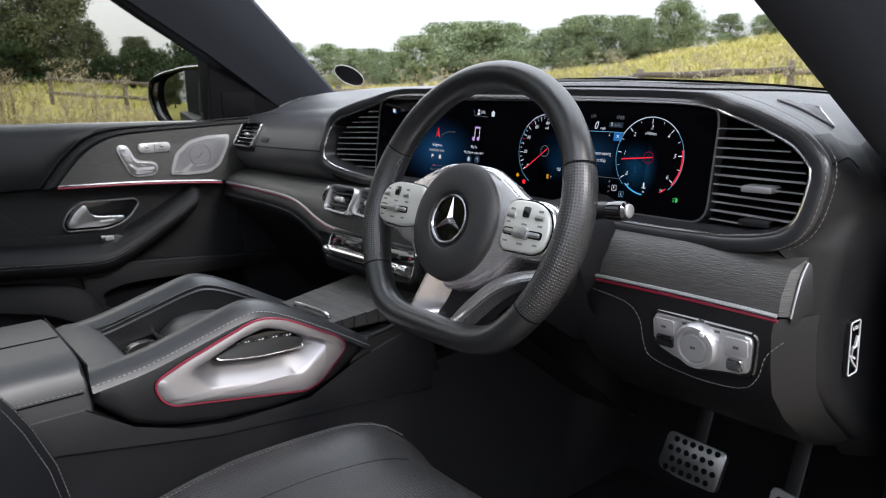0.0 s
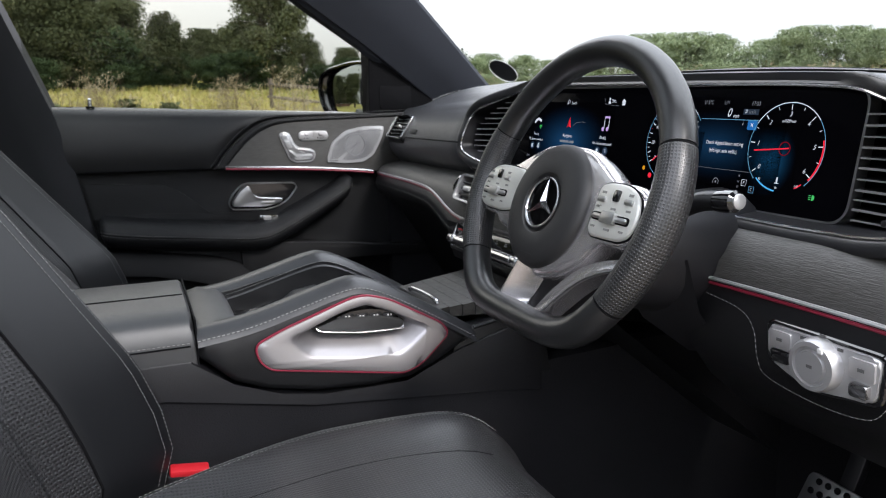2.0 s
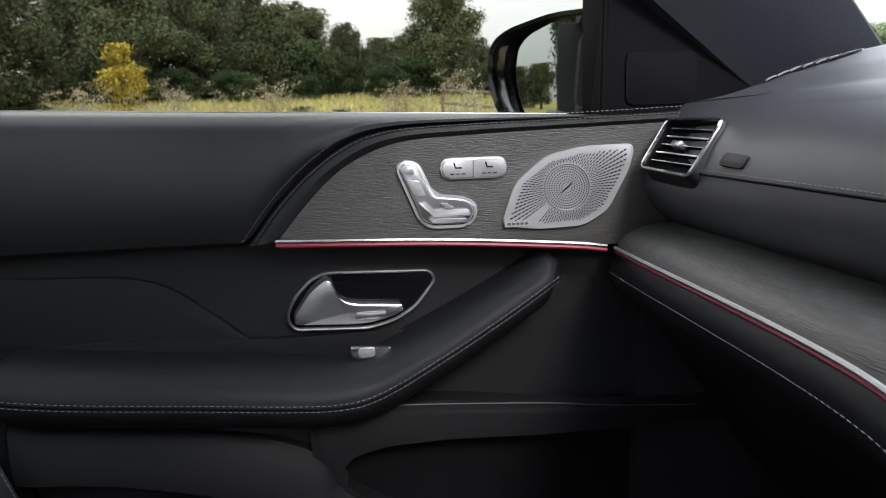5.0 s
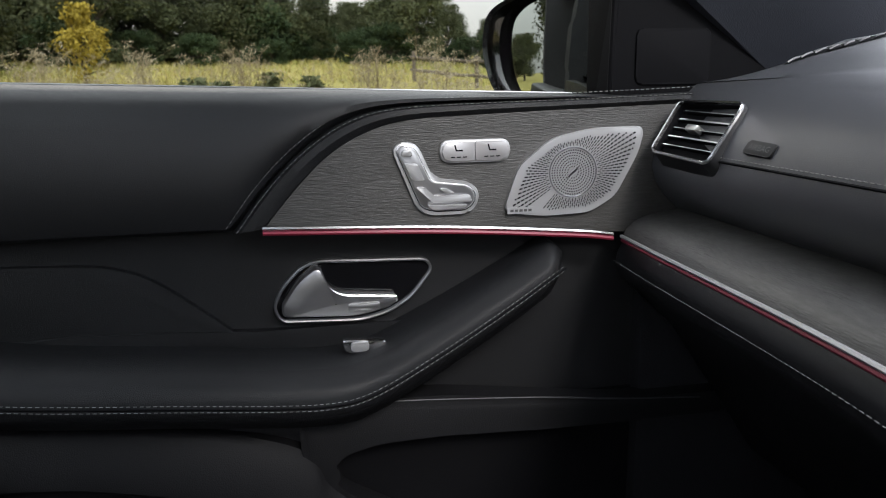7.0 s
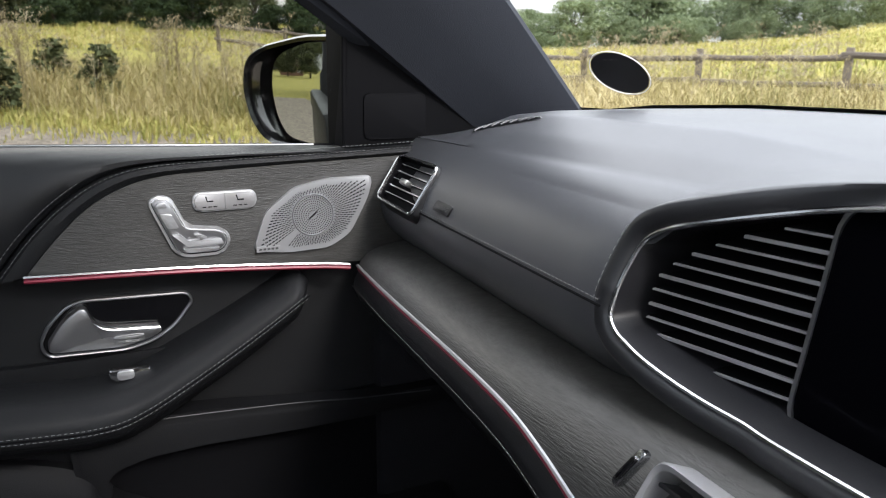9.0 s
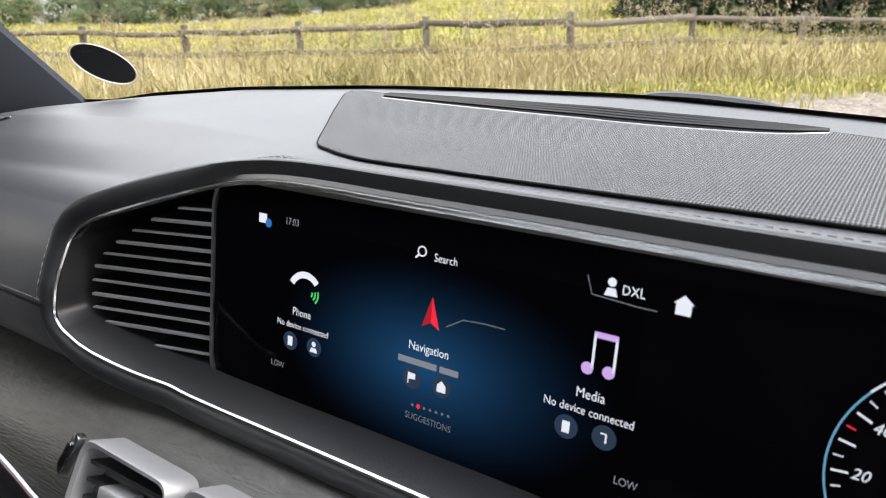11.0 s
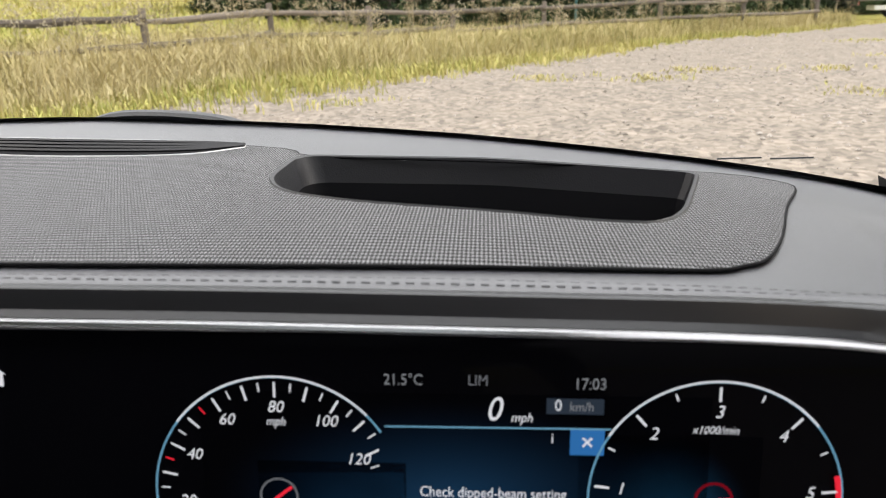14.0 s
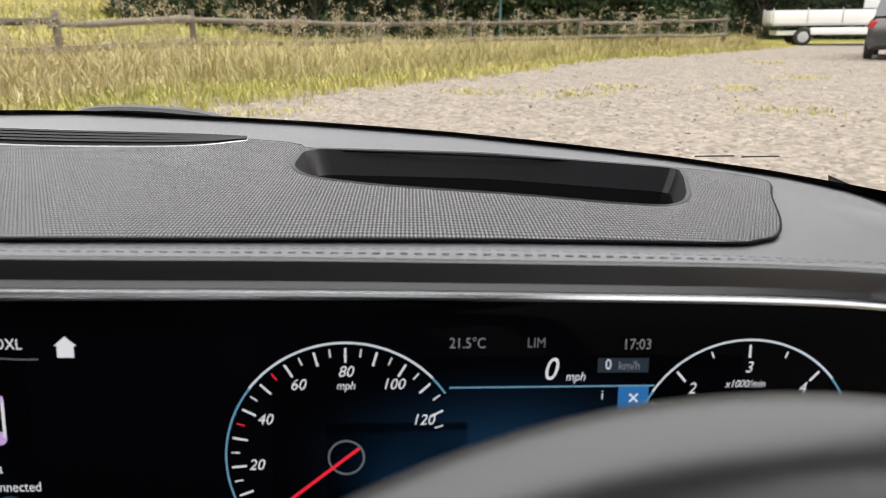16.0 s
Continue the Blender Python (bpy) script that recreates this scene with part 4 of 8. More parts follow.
for i in range(4):
    centre_vent(-0.030 + 0.0955 * i, 1.036, 1.089, 0.094 - 0.002 * abs(i - 1.5))
wheelset = thing("vent_wheel", "small silver thumbwheel in the wood beside the vents", "thumbwheel")
part("frame", moved(slab(rounded([(-0.005, -0.021), (0.005, -0.021), (0.005, 0.021), (-0.005, 0.021)], 0.003), "y", -0.003, 0.004, 0.001), Matrix.Translation((-0.090, 0.099, 1.068)) @ Matrix.Rotation(radians(-22), 4, "X") @ Matrix.Rotation(radians(24), 4, "Y") @ Matrix.Diagonal((0.6, 0.8, 0.72, 1))), CHROME, wheelset)
part("roller", moved(slab(rect(-0.003, 0.003, -0.013, 0.013, 0.002), "y", -0.006, 0.003, 0.001), Matrix.Translation((-0.090, 0.099, 1.068)) @ Matrix.Rotation(radians(-22), 4, "X") @ Matrix.Rotation(radians(24), 4, "Y") @ Matrix.Diagonal((0.6, 0.8, 0.72, 1))), GLOSS, wheelset)

clim = thing("climate_panel", "black climate control panel with chrome toggle bar", "control panel")
CL = Matrix.Translation((0.088, 0.0725, 0.983)) @ Matrix.Rotation(radians(-20), 4, "X")
cx0, cx1 = -0.128, 0.128
ring = rect(cx0, cx1, -0.021, 0.021, 0.009)
part("panel", moved(slab(ring, "y", -0.003, 0.03, 0.002), CL), GLOSS, clim)
part("surround", moved(loft([[(a, 0.03, b) for a, b in offset(ring, 0.010)], [(a, -0.001, b) for a, b in offset(ring, 0.008)], [(a, -0.0035, b) for a, b in offset(ring, 0.005)], [(a, -0.0035, b) for a, b in offset(ring, 0.001)]], True), CL), LEATHER_SMOOTH, clim, "black leather surround of the panel")
part("rim", moved(tube([(a, -0.0038, b) for a, b in ring], 0.0011, 6, True, up=(0, 1, 0)), CL), CHROME, clim, "thin chrome rim")
BAR_PROFILE = [(-0.003, -0.0175), (-0.011, -0.0172), (-0.0155, -0.0150), (-0.0172, -0.0110), (-0.0165, -0.0060), (-0.0135, -0.0030), (-0.003, -0.0020)]
x0, x1 = cx0 + 0.027, cx1 - 0.027
part("toggle_bar", moved(loft([[(x, y * k, -0.010 + (z + 0.010) * k) for y, z in BAR_PROFILE] for x, k in ((x0, 0.3), (x0, 0.92), (x0 + 0.0012, 1.0), (x1 - 0.0012, 1.0), (x1, 0.92), (x1, 0.3))]), CL), CHROME, clim, "long chrome toggle bar")
for x0, x1 in ((cx0 + 0.003, cx0 + 0.0255), (cx1 - 0.0255, cx1 - 0.003)):
    part("end_toggle", moved(loft([[(x, y * k * 1.10, -0.010 + (z + 0.010) * k * 1.12) for y, z in BAR_PROFILE] for x, k in ((x0, 0.3), (x0 + 0.0005, 0.9), (x0 + 0.003, 1.0), (x1 - 0.003, 1.0), (x1 - 0.0005, 0.9), (x1, 0.3))]), CL), CHROME, clim, "chrome temperature toggle")
for i in range(9):
    x = cx0 + 0.014 + i * 0.0285
    part("mark", moved(slab(rect(x - 0.0042, x + 0.0042, 0.0060, 0.0076), "y", -0.0036, -0.002), CL), GREY_PRINT, clim)
    part("mark", moved(slab(rect(x - 0.0030, x + (0.0012 if i % 2 else 0.0030), 0.0090, 0.0112), "y", -0.0036, -0.002), CL), (RED_PLASTIC if i in (0, 8) else GREY_PRINT), clim)
part("lower_centre_panel", loft([[(x, 0.080, 1.0), (x, 0.088, 0.955), (x, 0.095, 0.93), (x, 0.16, 0.90), (x, 0.3, 0.87)] for x in (-0.10, 0.0, 0.1, 0.2, 0.28)]), LEATHER, dash)

# ---------- light switch panel ----------
sw = thing("light_switch_panel", "satin silver light switch panel with rotary knob under the dash", "switch panel")
SWM = Matrix.Translation((0.672, 0.112, 0.968)) @ Matrix.Rotation(radians(3), 4, "X")
outline = rounded([(-0.058, 0.023), (-0.056, -0.012), (-0.03, -0.022), (0.0, -0.027), (0.03, -0.022), (0.054, -0.020), (0.058, 0.021)], 0.008, 4)
part("plate", moved(slab(outline, "y", -0.004, 0.012, 0.003), SWM), SATIN, sw)
part("surround", moved(tube([(a * 1.05, 0.001, b * 1.08) for a, b in outline], 0.0025, 6, True, up=(0, 1, 0)), SWM), GLOSS, sw)
kn = [(0.0245, 0.0), (0.0245, -0.012), (0.0225, -0.016), (0.0185, -0.0165), (0.0175, -0.014), (0.015, -0.014), (0.014, -0.017), (0.0005, -0.0172)]
part("knob", moved(loft([[(r * math.sin(a), y, r * math.cos(a)) for a in [2 * math.pi * i / 36 for i in range(36)]] for r, y in kn], True), SWM), SATIN, sw, "ridged silver rotary knob")
part("pointer", moved(box(0.008, 0.013, -0.0185, -0.015, 0.015, 0.020, 0.001), SWM), WHITE_PRINT, sw)
for a0, a1, b0, b1, mt, nm in [(-0.053, -0.030, 0.002, 0.019, SATIN_PAINT, "button"), (-0.052, -0.031, -0.012, 0.0, GLOSS, "recess"), (0.030, 0.054, -0.001, 0.017, SATIN_PAINT, "button"), (0.034, 0.050, -0.016, -0.004, CHROME, "lever")]:
    part(nm, moved(slab(rect(a0, a1, b0, b1, 0.002), "y", -0.0065 if nm != "lever" else -0.010, 0.0, 0.001), SWM), mt, sw)
for a, b in ((-0.042, 0.011), (0.042, 0.008), (-0.018, 0.019), (0.002, 0.0265), (0.02, 0.019), (0.0, 0.0)):
    part("mark", moved(slab(rect(a - 0.003, a + 0.003, b - 0.0015, b + 0.0015), "y", -0.0172 if (a, b) == (0.0, 0.0) else -0.0072 if abs(a) > 0.03 else -0.0042, -0.003), SWM), GREY_PRINT, sw)
st_line = curve([(0.525, 0.113, 1.000), (0.575, 0.110, 0.994), (0.594, 0.110, 0.978), (0.600, 0.111, 0.950), (0.612, 0.113, 0.934), (0.665, 0.115, 0.926), (0.715, 0.114, 0.930), (0.734, 0.112, 0.946), (0.742, 0.112, 0.972), (0.757, 0.120, 0.990)], 6)
part("stitching", stitches(st_line), STITCH, dash, "grey stitching on the knee panel")

# ---------- warning label ----------
part("frame_line", frame_ring(rect(0.2275, 0.2505, 0.9265, 0.9865, 0.004), rect(0.2283, 0.2497, 0.9275, 0.9855, 0.004), "x", 0.7728, 0.772), WHITE_PRINT, label)
lettering("AIRBAG", 0.0065, WHITE_PRINT, Matrix.Translation((0.7729, 0.239, 0.979)) @ Matrix(((0, 0, 1, 0), (1, 0, 0, 0), (0, 1, 0, 0), (0, 0, 0, 1))), label, squeeze=0.8)
part("pictogram", tube([(0.7726, 0.247, 0.968), (0.7726, 0.243, 0.958), (0.7726, 0.236, 0.957), (0.7726, 0.233, 0.949), (0.7726, 0.241, 0.944)], 0.0014, 5), WHITE_PRINT, label)
part("pictogram", tube([(0.7726, 0.229, 0.950), (0.7726, 0.237, 0.941), (0.7726, 0.246, 0.933)], 0.001, 5), WHITE_PRINT, label)

# ---------- pedals ----------
def pedal(x0, x1, y, z0, z1, nx, nz, tilt):
    p = thing("pedal", "brushed steel pedal with black rubber studs in the footwell", "pedal", "pedals")
    m = Matrix.Translation(((x0 + x1) / 2, y, (z0 + z1) / 2)) @ Matrix.Rotation(radians(tilt), 4, "X")
    w, h = (x1 - x0) / 2, (z1 - z0) / 2
    part("plate", moved(slab(rounded([(-w, -h * 0.8), (-w * 0.3, -h), (w * 0.9, -h), (w, h * 0.9), (-w * 0.9, h)], 0.008), "y", -0.004, 0.006, 0.002), m), STEEL, p)
    for i in range(nx):
        for j in range(nz):
            cx, cz = -w * 0.78 + (i + 0.25 + 0.5 * (j % 2)) * (1.56 * w / nx), -h * 0.72 + j * (1.44 * h / max(1, nz - 1))
            part("stud", moved(loft([[(cx + 0.0048 * r * math.sin(a), yy, cz + 0.0048 * r * math.cos(a)) for a in [2 * math.pi * k / 10 for k in range(10)]] for r, yy in ((1, -0.003), (1, -0.0052), (0.7, -0.006), (0.02, -0.006))], True), m), DARK, p)
    part("arm", moved(box(-0.012, 0.012, 0.004, 0.02, h * 0.2, h + 0.14, 0.003), m), PLASTIC, p)
    return p


pedal(0.432, 0.542, 0.40, 0.618, 0.685, 6, 4, -24)
pedal(0.600, 0.655, 0.41, 0.535, 0.650, 3, 6, -24)

# ---------- centre console ----------
con = thing("centre_console", "black leather centre console with arched grab handles and silver side trim", "console")
CTOP = [(-0.389, 0.935), (-0.326, 0.944), (-0.26, 0.962), (-0.205, 0.977), (-0.175, 0.978), (-0.134, 0.961), (-0.067, 0.923), (-0.011, 0.888)]
CT = [(v.x, v.y) for v in curve([(a, b, 0) for a, b in CTOP], 5)]
CB = [(-0.034, 0.869), (-0.075, 0.846), (-0.112, 0.832), (-0.17, 0.829), (-0.245, 0.834), (-0.31, 0.848), (-0.349, 0.864), (-0.389, 0.902)]
CL_ = [(a, b - 0.011) for a, b in CT]
CONSOLE_SIDE = CL_ + CB
LA = CL_ + [(-0.03, 0.88), (-0.07, 0.895), (-0.10, 0.912), (-0.15, 0.932), (-0.18, 0.934), (-0.24, 0.915), (-0.32, 0.90), (-0.389, 0.90)]
part("grab_handle", slab(LA, "x", 0.020, -0.046, 0.012, 4), LEATHER, con, "stitched leather grab handle")
def roll(x0, x1):
    """A rounded leather roll along the top of a handle."""
    m, h = (x0 + x1) / 2, (x1 - x0) / 2
    return loft([[(m + h * u, a, b + 0.001 - 0.019 * abs(u) ** 2.6) for u in [-1 + i / 8 for i in range(17)]] for a, b in CT])


part("grab_skin", roll(-0.048, 0.022), HALF_LIT_LEATHER, con, "rounded leather top of the handle")
part("grab_skin", roll(0.158, 0.2165), HALF_LIT_LEATHER, con, "rounded leather top of the handle")
for x, m, h in ((0.2125, 0.1873, 0.0293), (0.163, 0.1873, 0.0293), (0.0175, -0.013, 0.035), (-0.043, -0.013, 0.035)):
    part("stitching", stitches([(x, a, b + 0.0018 - 0.019 * abs((x - m) / h) ** 2.6) for a, b in CT], r=0.0008), STITCH, con, "grey stitching along the handle")
part("left_side", slab([(-0.389, 0.90), (0.02, 0.87), (0.05, 0.47), (-0.9, 0.47), (-0.9, 0.90)], "x", -0.046, -0.03), CARPET, con)
part("right_carpet", slab([(-0.95, 0.86), (-0.43, 0.855), (-0.248, 0.815), (0.017, 0.790), (0.12, 0.82), (0.62, 0.84), (0.62, 0.45), (-0.95, 0.45)], "x", 0.203, 0.17), CARPET, con, "carpeted tunnel side")
part("lower_trim", slab([(-0.90, 0.899), (-0.397, 0.899), (-0.349, 0.857), (-0.29, 0.838), (-0.232, 0.828), (-0.116, 0.824), (-0.034, 0.862), (0.05, 0.885), (0.10, 0.87), (0.10, 0.775), (0.017, 0.789), (-0.248, 0.815), (-0.43, 0.855), (-0.90, 0.865)], "x", 0.2085, 0.17, 0.003), PLASTIC, con, "smooth black lower trim")
part("inner_wall", slab([(-0.389, 0.930), (-0.32, 0.938), (-0.25, 0.955), (-0.18, 0.966), (-0.155, 0.955), (-0.150, 0.935), (-0.135, 0.918), (-0.11, 0.9), (-0.389, 0.9)], "x", 0.0165, -0.03, 0.004), LEATHER, con, "leather inner wall of the handle")
# silver side trim: a flat frame round a deep scoop, with a dark button shelf in its top
SP = rounded([(-0.176, 0.9585), (-0.195, 0.957), (-0.290, 0.9245), (-0.3215, 0.910), (-0.3165, 0.889), (-0.304, 0.8765), (-0.122, 0.8435), (-0.098, 0.853), (-0.057, 0.8905), (-0.067, 0.906), (-0.145, 0.950)], [0.012, 0.012, 0.02, 0.012, 0.012, 0.012, 0.018, 0.018, 0.012, 0.012, 0.014], 4)
OPEN = rounded([(-0.176, 0.9465), (-0.210, 0.9395), (-0.276, 0.9135), (-0.268, 0.9010), (-0.251, 0.8860), (-0.141, 0.8700), (-0.122, 0.8770), (-0.088, 0.9035), (-0.096, 0.9110), (-0.125, 0.9245), (-0.150, 0.9370)], [0.008, 0.012, 0.008, 0.010, 0.012, 0.014, 0.012, 0.008, 0.010, 0.014, 0.010], 4)
DEEP = rounded([(-0.176, 0.9420), (-0.208, 0.9350), (-0.247, 0.9190), (-0.243, 0.9130), (-0.234, 0.9085), (-0.150, 0.8995), (-0.136, 0.9010), (-0.114, 0.9085), (-0.116, 0.9125), (-0.128, 0.9210), (-0.150, 0.9320)], [0.008, 0.012, 0.004, 0.004, 0.006, 0.008, 0.008, 0.004, 0.006, 0.010, 0.010], 4)
grow = lambda A, B, f: [(a + (c - a) * f, b + (d - b) * f) for (a, b), (c, d) in zip(A, B)]
rows = [[(0.205, a, b) for a, b in SP], [(0.2180, a, b) for a, b in SP], [(0.2198, a, b) for a, b in grow(SP, OPEN, 0.05)], [(0.2206, a, b) for a, b in grow(SP, OPEN, 0.30)], [(0.2203, a, b) for a, b in grow(SP, OPEN, 0.80)], [(0.2190, a, b) for a, b in grow(SP, OPEN, 0.95)],
        [(0.2165, a, b) for a, b in grow(OPEN, DEEP, 0.05)], [(0.2075, a, b) for a, b in grow(OPEN, DEEP, 0.40)], [(0.1985, a, b) for a, b in grow(OPEN, DEEP, 0.75)], [(0.1935, a, b) for a, b in grow(OPEN, DEEP, 0.95)], [(0.1925, a, b) for a, b in grow(OPEN, DEEP, 1.0)]]
part("side_trim", loft(rows, True), SIDE_CAST, con, "satin silver side trim with scooped centre")
part("scoop_back", slab(DEEP, "x", 0.1945, 0.185), PLASTIC, con)
part("light_line", tube([(0.2170, a, b) for a, b in offset(SP, 0.0008)], 0.0017, 6, True, up=(1, 0, 0)), RED_TRIM, con, "red ambient light line")
hole = [(a, b) for a, b in grow(SP, OPEN, 0.5)]
bm = bmesh.new()
outer_v = [bm.verts.new((0.2140, a, b)) for a, b in offset(CONSOLE_SIDE, -0.010)]
inner_v = [bm.verts.new((0.2140, a, b)) for a, b in hole]
edge_e = [bm.edges.new((v[i], v[(i + 1) % len(v)])) for v in (outer_v, inner_v) for i in range(len(v))]
bmesh.ops.triangle_fill(bm, use_beauty=True, edges=edge_e)
back_v = [[bm.verts.new((x, a, b)) for a, b in offset(CONSOLE_SIDE, d)] for x, d in ((0.2115, -0.004), (0.2065, -0.001), (0.2000, 0.0), (0.160, 0.0))]
rings = [outer_v] + back_v
for A, B in zip(rings, rings[1:]):
    for i in range(len(A)):
        bm.faces.new((A[i], A[(i + 1) % len(A)], B[(i + 1) % len(A)], B[i]))
part("side", bm, LEATHER, con, "grained leather console side")
SHELF = rounded([(-0.243, 0.9215), (-0.236, 0.9170), (-0.180, 0.9085), (-0.127, 0.9070), (-0.1215, 0.9115), (-0.124, 0.9190), (-0.150, 0.9270), (-0.212, 0.9310)], [0.003, 0.004, 0.01, 0.004, 0.003, 0.003, 0.01, 0.008], 4)
bp = part("button_pad", slab(SHELF, "x", 0.2135, 0.190, 0.0035, 3), TOP_LIT_LEATHER, con, "dark padded button shelf in the side trim")
KEY_PLATE = rounded([(-0.216, 0.9300), (-0.205, 0.9255), (-0.150, 0.9225), (-0.126, 0.9190), (-0.128, 0.9235), (-0.150, 0.9340), (-0.170, 0.9375), (-0.196, 0.9365)], 0.004, 3)
part("button_plate", slab(KEY_PLATE, "x", 0.2085, 0.190, 0.002), GLOSS, bp, "glossy black button plate")
for i in range(4):
    c = -0.199 + i * 0.0195
    part("button", slab(rect(c - 0.0088, c + 0.0088, 0.9265 - 0.0011 * i, 0.9335 - 0.0013 * i, 0.002), "x", 0.2100, 0.206, 0.001), PLASTIC, bp)
    part("mark", slab(rect(c - 0.0035, c - 0.0012, 0.9285 - 0.0011 * i, 0.9318 - 0.0013 * i), "x", 0.2103, 0.209), WHITE_PRINT, bp)
    part("mark", slab(rect(c + 0.0008, c + 0.0031, 0.9285 - 0.0011 * i, 0.9318 - 0.0013 * i), "x", 0.2103, 0.209), WHITE_PRINT, bp)
part("chrome_line", tube(curve([(0.2120, -0.242, 0.9195), (0.2138, -0.234, 0.9158), (0.2142, -0.205, 0.9110), (0.2142, -0.178, 0.9076), (0.2140, -0.128, 0.9062), (0.2120, -0.1225, 0.9090)], 4), 0.0011, 6), CHROME, bp, "bright lower edge of the shelf")
# armrest lid
lid_prof = [(0.207, 0.868), (0.208, 0.915), (0.204, 0.938), (0.190, 0.952), (0.155, 0.957), (0.075, 0.958), (0.0, 0.957), (-0.03, 0.952), (-0.042, 0.935), (-0.044, 0.868)]
part("armrest_lid", loft([[(x, y, z - d) for x, z in lid_prof] for y, d in [(-0.391, 0.012), (-0.3925, 0.004), (-0.396, 0.0), (-0.60, 0.0), (-0.90, 0.0)]], True, caps=True), TOP_LIT_LEATHER, con, "padded leather armrest lid")
part("lid_groove", tube([(0.096, -0.397, 0.9575), (0.096, -0.9, 0.9575)], 0.0016, 5), DARK, con)
part("lid_gap", box(-0.044, 0.206, -0.3905, -0.3885, 0.87, 0.95, 0), DARK, con)
part("lid_line", tube([(0.2085, -0.397, 0.918), (0.2085, -0.9, 0.918)], 0.0012, 5), DARK, con)
part("stitching", stitches([(0.2087, -0.398, 0.922), (0.2087, -0.9, 0.922)]), STITCH, con)
part("lid_base", box(-0.04, 0.20, -0.9, -0.395, 0.86, 0.90, 0.004), PLASTIC, con)
part("saddle", loft([[(x, y, z - 0.004 * ((x - 0.085) / 0.1) ** 2) for x in [-0.03 + 0.225 * i / 8 for i in range(9)]] for y, z in [(-0.389, 0.938), (-0.37, 0.943), (-0.345, 0.942), (-0.336, 0.935), (-0.333, 0.905)]]), TOP_LIT_LEATHER, con, "leather saddle ahead of the lid")
part("tray", box(0.015, 0.166, -0.335, -0.02, 0.86, 0.903, 0.003), PLASTIC, con)
part("tray_plate", slab(rounded([(0.02, -0.33), (0.162, -0.33), (0.162, -0.07), (0.02, -0.07)], 0.012), "z", 0.9065, 0.90, 0.002), GLOSS, con, "glossy black control plate")
part("roller_plate", slab(rect(0.048, 0.082, -0.315, -0.268, 0.004), "z", 0.909, 0.905, 0.001), PLASTIC, con)
part("roller", loft([[(0.058 + 0.0155 * i / 4, -0.292 + 0.021 * math.cos(t), 0.908 + 0.010 * math.sin(t)) for t in [math.pi * j / 12 for j in range(13)]] for i in range(5)]), CHROME, con, "ridged chrome volume roller")
pr_rows = []
for y, z, h in [(-0.262, 0.909, 0.002), (-0.255, 0.922, 0.004), (-0.235, 0.936, 0.005), (-0.205, 0.940, 0.006), (-0.180, 0.937, 0.005), (-0.168, 0.926, 0.003), (-0.166, 0.908, 0.0)]:
    pr_rows.append([(0.022 + 0.09 * i / 8, y, z - 0.010 * abs((i - 4) / 4) ** 3) for i in range(9)])
wr = part("wrist_rest", loft(pr_rows), TOP_LIT_LEATHER, con, "padded leather wrist rest")
part("wrist_trim", tube([(0.023, -0.262, 0.911), (0.112, -0.262, 0.911), (0.1135, -0.22, 0.922), (0.1135, -0.17, 0.922)], 0.0032, 6), CHROME, wr, "chrome trim of the wrist rest")
part("touch_plate", slab(rect(0.03, 0.14, -0.158, -0.085, 0.01), "z", 0.9105, 0.906, 0.002), GLOSS, con, "smooth black touchpad")
part("corner_chrome", loft([[(0.018, -0.330, z), (0.022, -0.3345, z), (0.034, -0.3355, z), (0.05, -0.334, z)] for z in (0.909, 0.932)]), CHROME, con, "bright corner trim in the tray")
# wood roller cover over the cupholders
for i in range(8):
    y0, z0 = -0.055 + i * 0.0195, 0.9125 + 0.0022 * i
    part("cover_slat", slab([(y0, 0.90), (y0 + 0.0191, 0.90), (y0 + 0.0191, z0 + 0.0021), (y0 + 0.0186, z0 + 0.0025), (y0 + 0.0005, z0 + 0.0004), (y0, z0)], "x", 0.172 + 0.003 * i, 0.012 - 0.002 * i), WOOD, con, "dark wood slat of the cupholder cover", smooth=False)
part("cover_handle", tube(curve([(0.052, -0.050, 0.915), (0.058, -0.052, 0.920), (0.10, -0.048, 0.921), (0.142, -0.046, 0.920), (0.148, -0.044, 0.915)], 4), 0.0035, 8), CHROME, con, "chrome pull of the cupholder cover")
part("nose_side", slab([(-0.03, 0.885), (0.10, 0.905), (0.12, 0.80), (-0.05, 0.85)], "x", 0.2055, 0.17, 0.004), LEATHER, con)
part("nose_side", slab([(-0.03, 0.885), (0.10, 0.905), (0.12, 0.80), (-0.05, 0.85)], "x", -0.036, 0.0, 0.004), LEATHER, con)
part("nose_edge", tube([(0.205, -0.012, 0.890), (0.205, 0.10, 0.908)], 0.003, 6), PLASTIC, con)
# ---------- passenger door ----------
door = thing("passenger_door", "closed black leather passenger door with wood trim, armrest and chrome handle", "door")


def sill_z(y):
    return 1.193 - 0.032 * (y - 0.17)


def rear_y(z):
    """The slanted rear edge of the door."""
    return float(np.interp(z, [0.45, 0.919, 1.064, 1.20], [-0.446, -0.530, -0.556, -0.588])) - 0.020


part("core", slab([(-0.60, 0.45), (0.24, 0.45), (0.30, 1.17), (0.20, 1.185), (-0.62, 1.20)], "x", -0.672, -0.76), SHADED_LEATHER, door, "black leather door skin")
STL = [(-0.300, 1.072), (-0.268, 1.113), (-0.232, 1.148), (-0.190, 1.175), (-0.143, 1.187), (-0.058, 1.191), (0.05, 1.193), (0.185, 1.197)]
ST = [(v.x, v.y) for v in curve([(a, b, 0) for a, b in STL], 6)]
WEL = [(-0.270, 1.076), (-0.240, 1.111), (-0.208, 1.142), (-0.172, 1.163), (-0.130, 1.1745), (-0.058, 1.1785), (0.05, 1.182), (0.20, 1.186)]
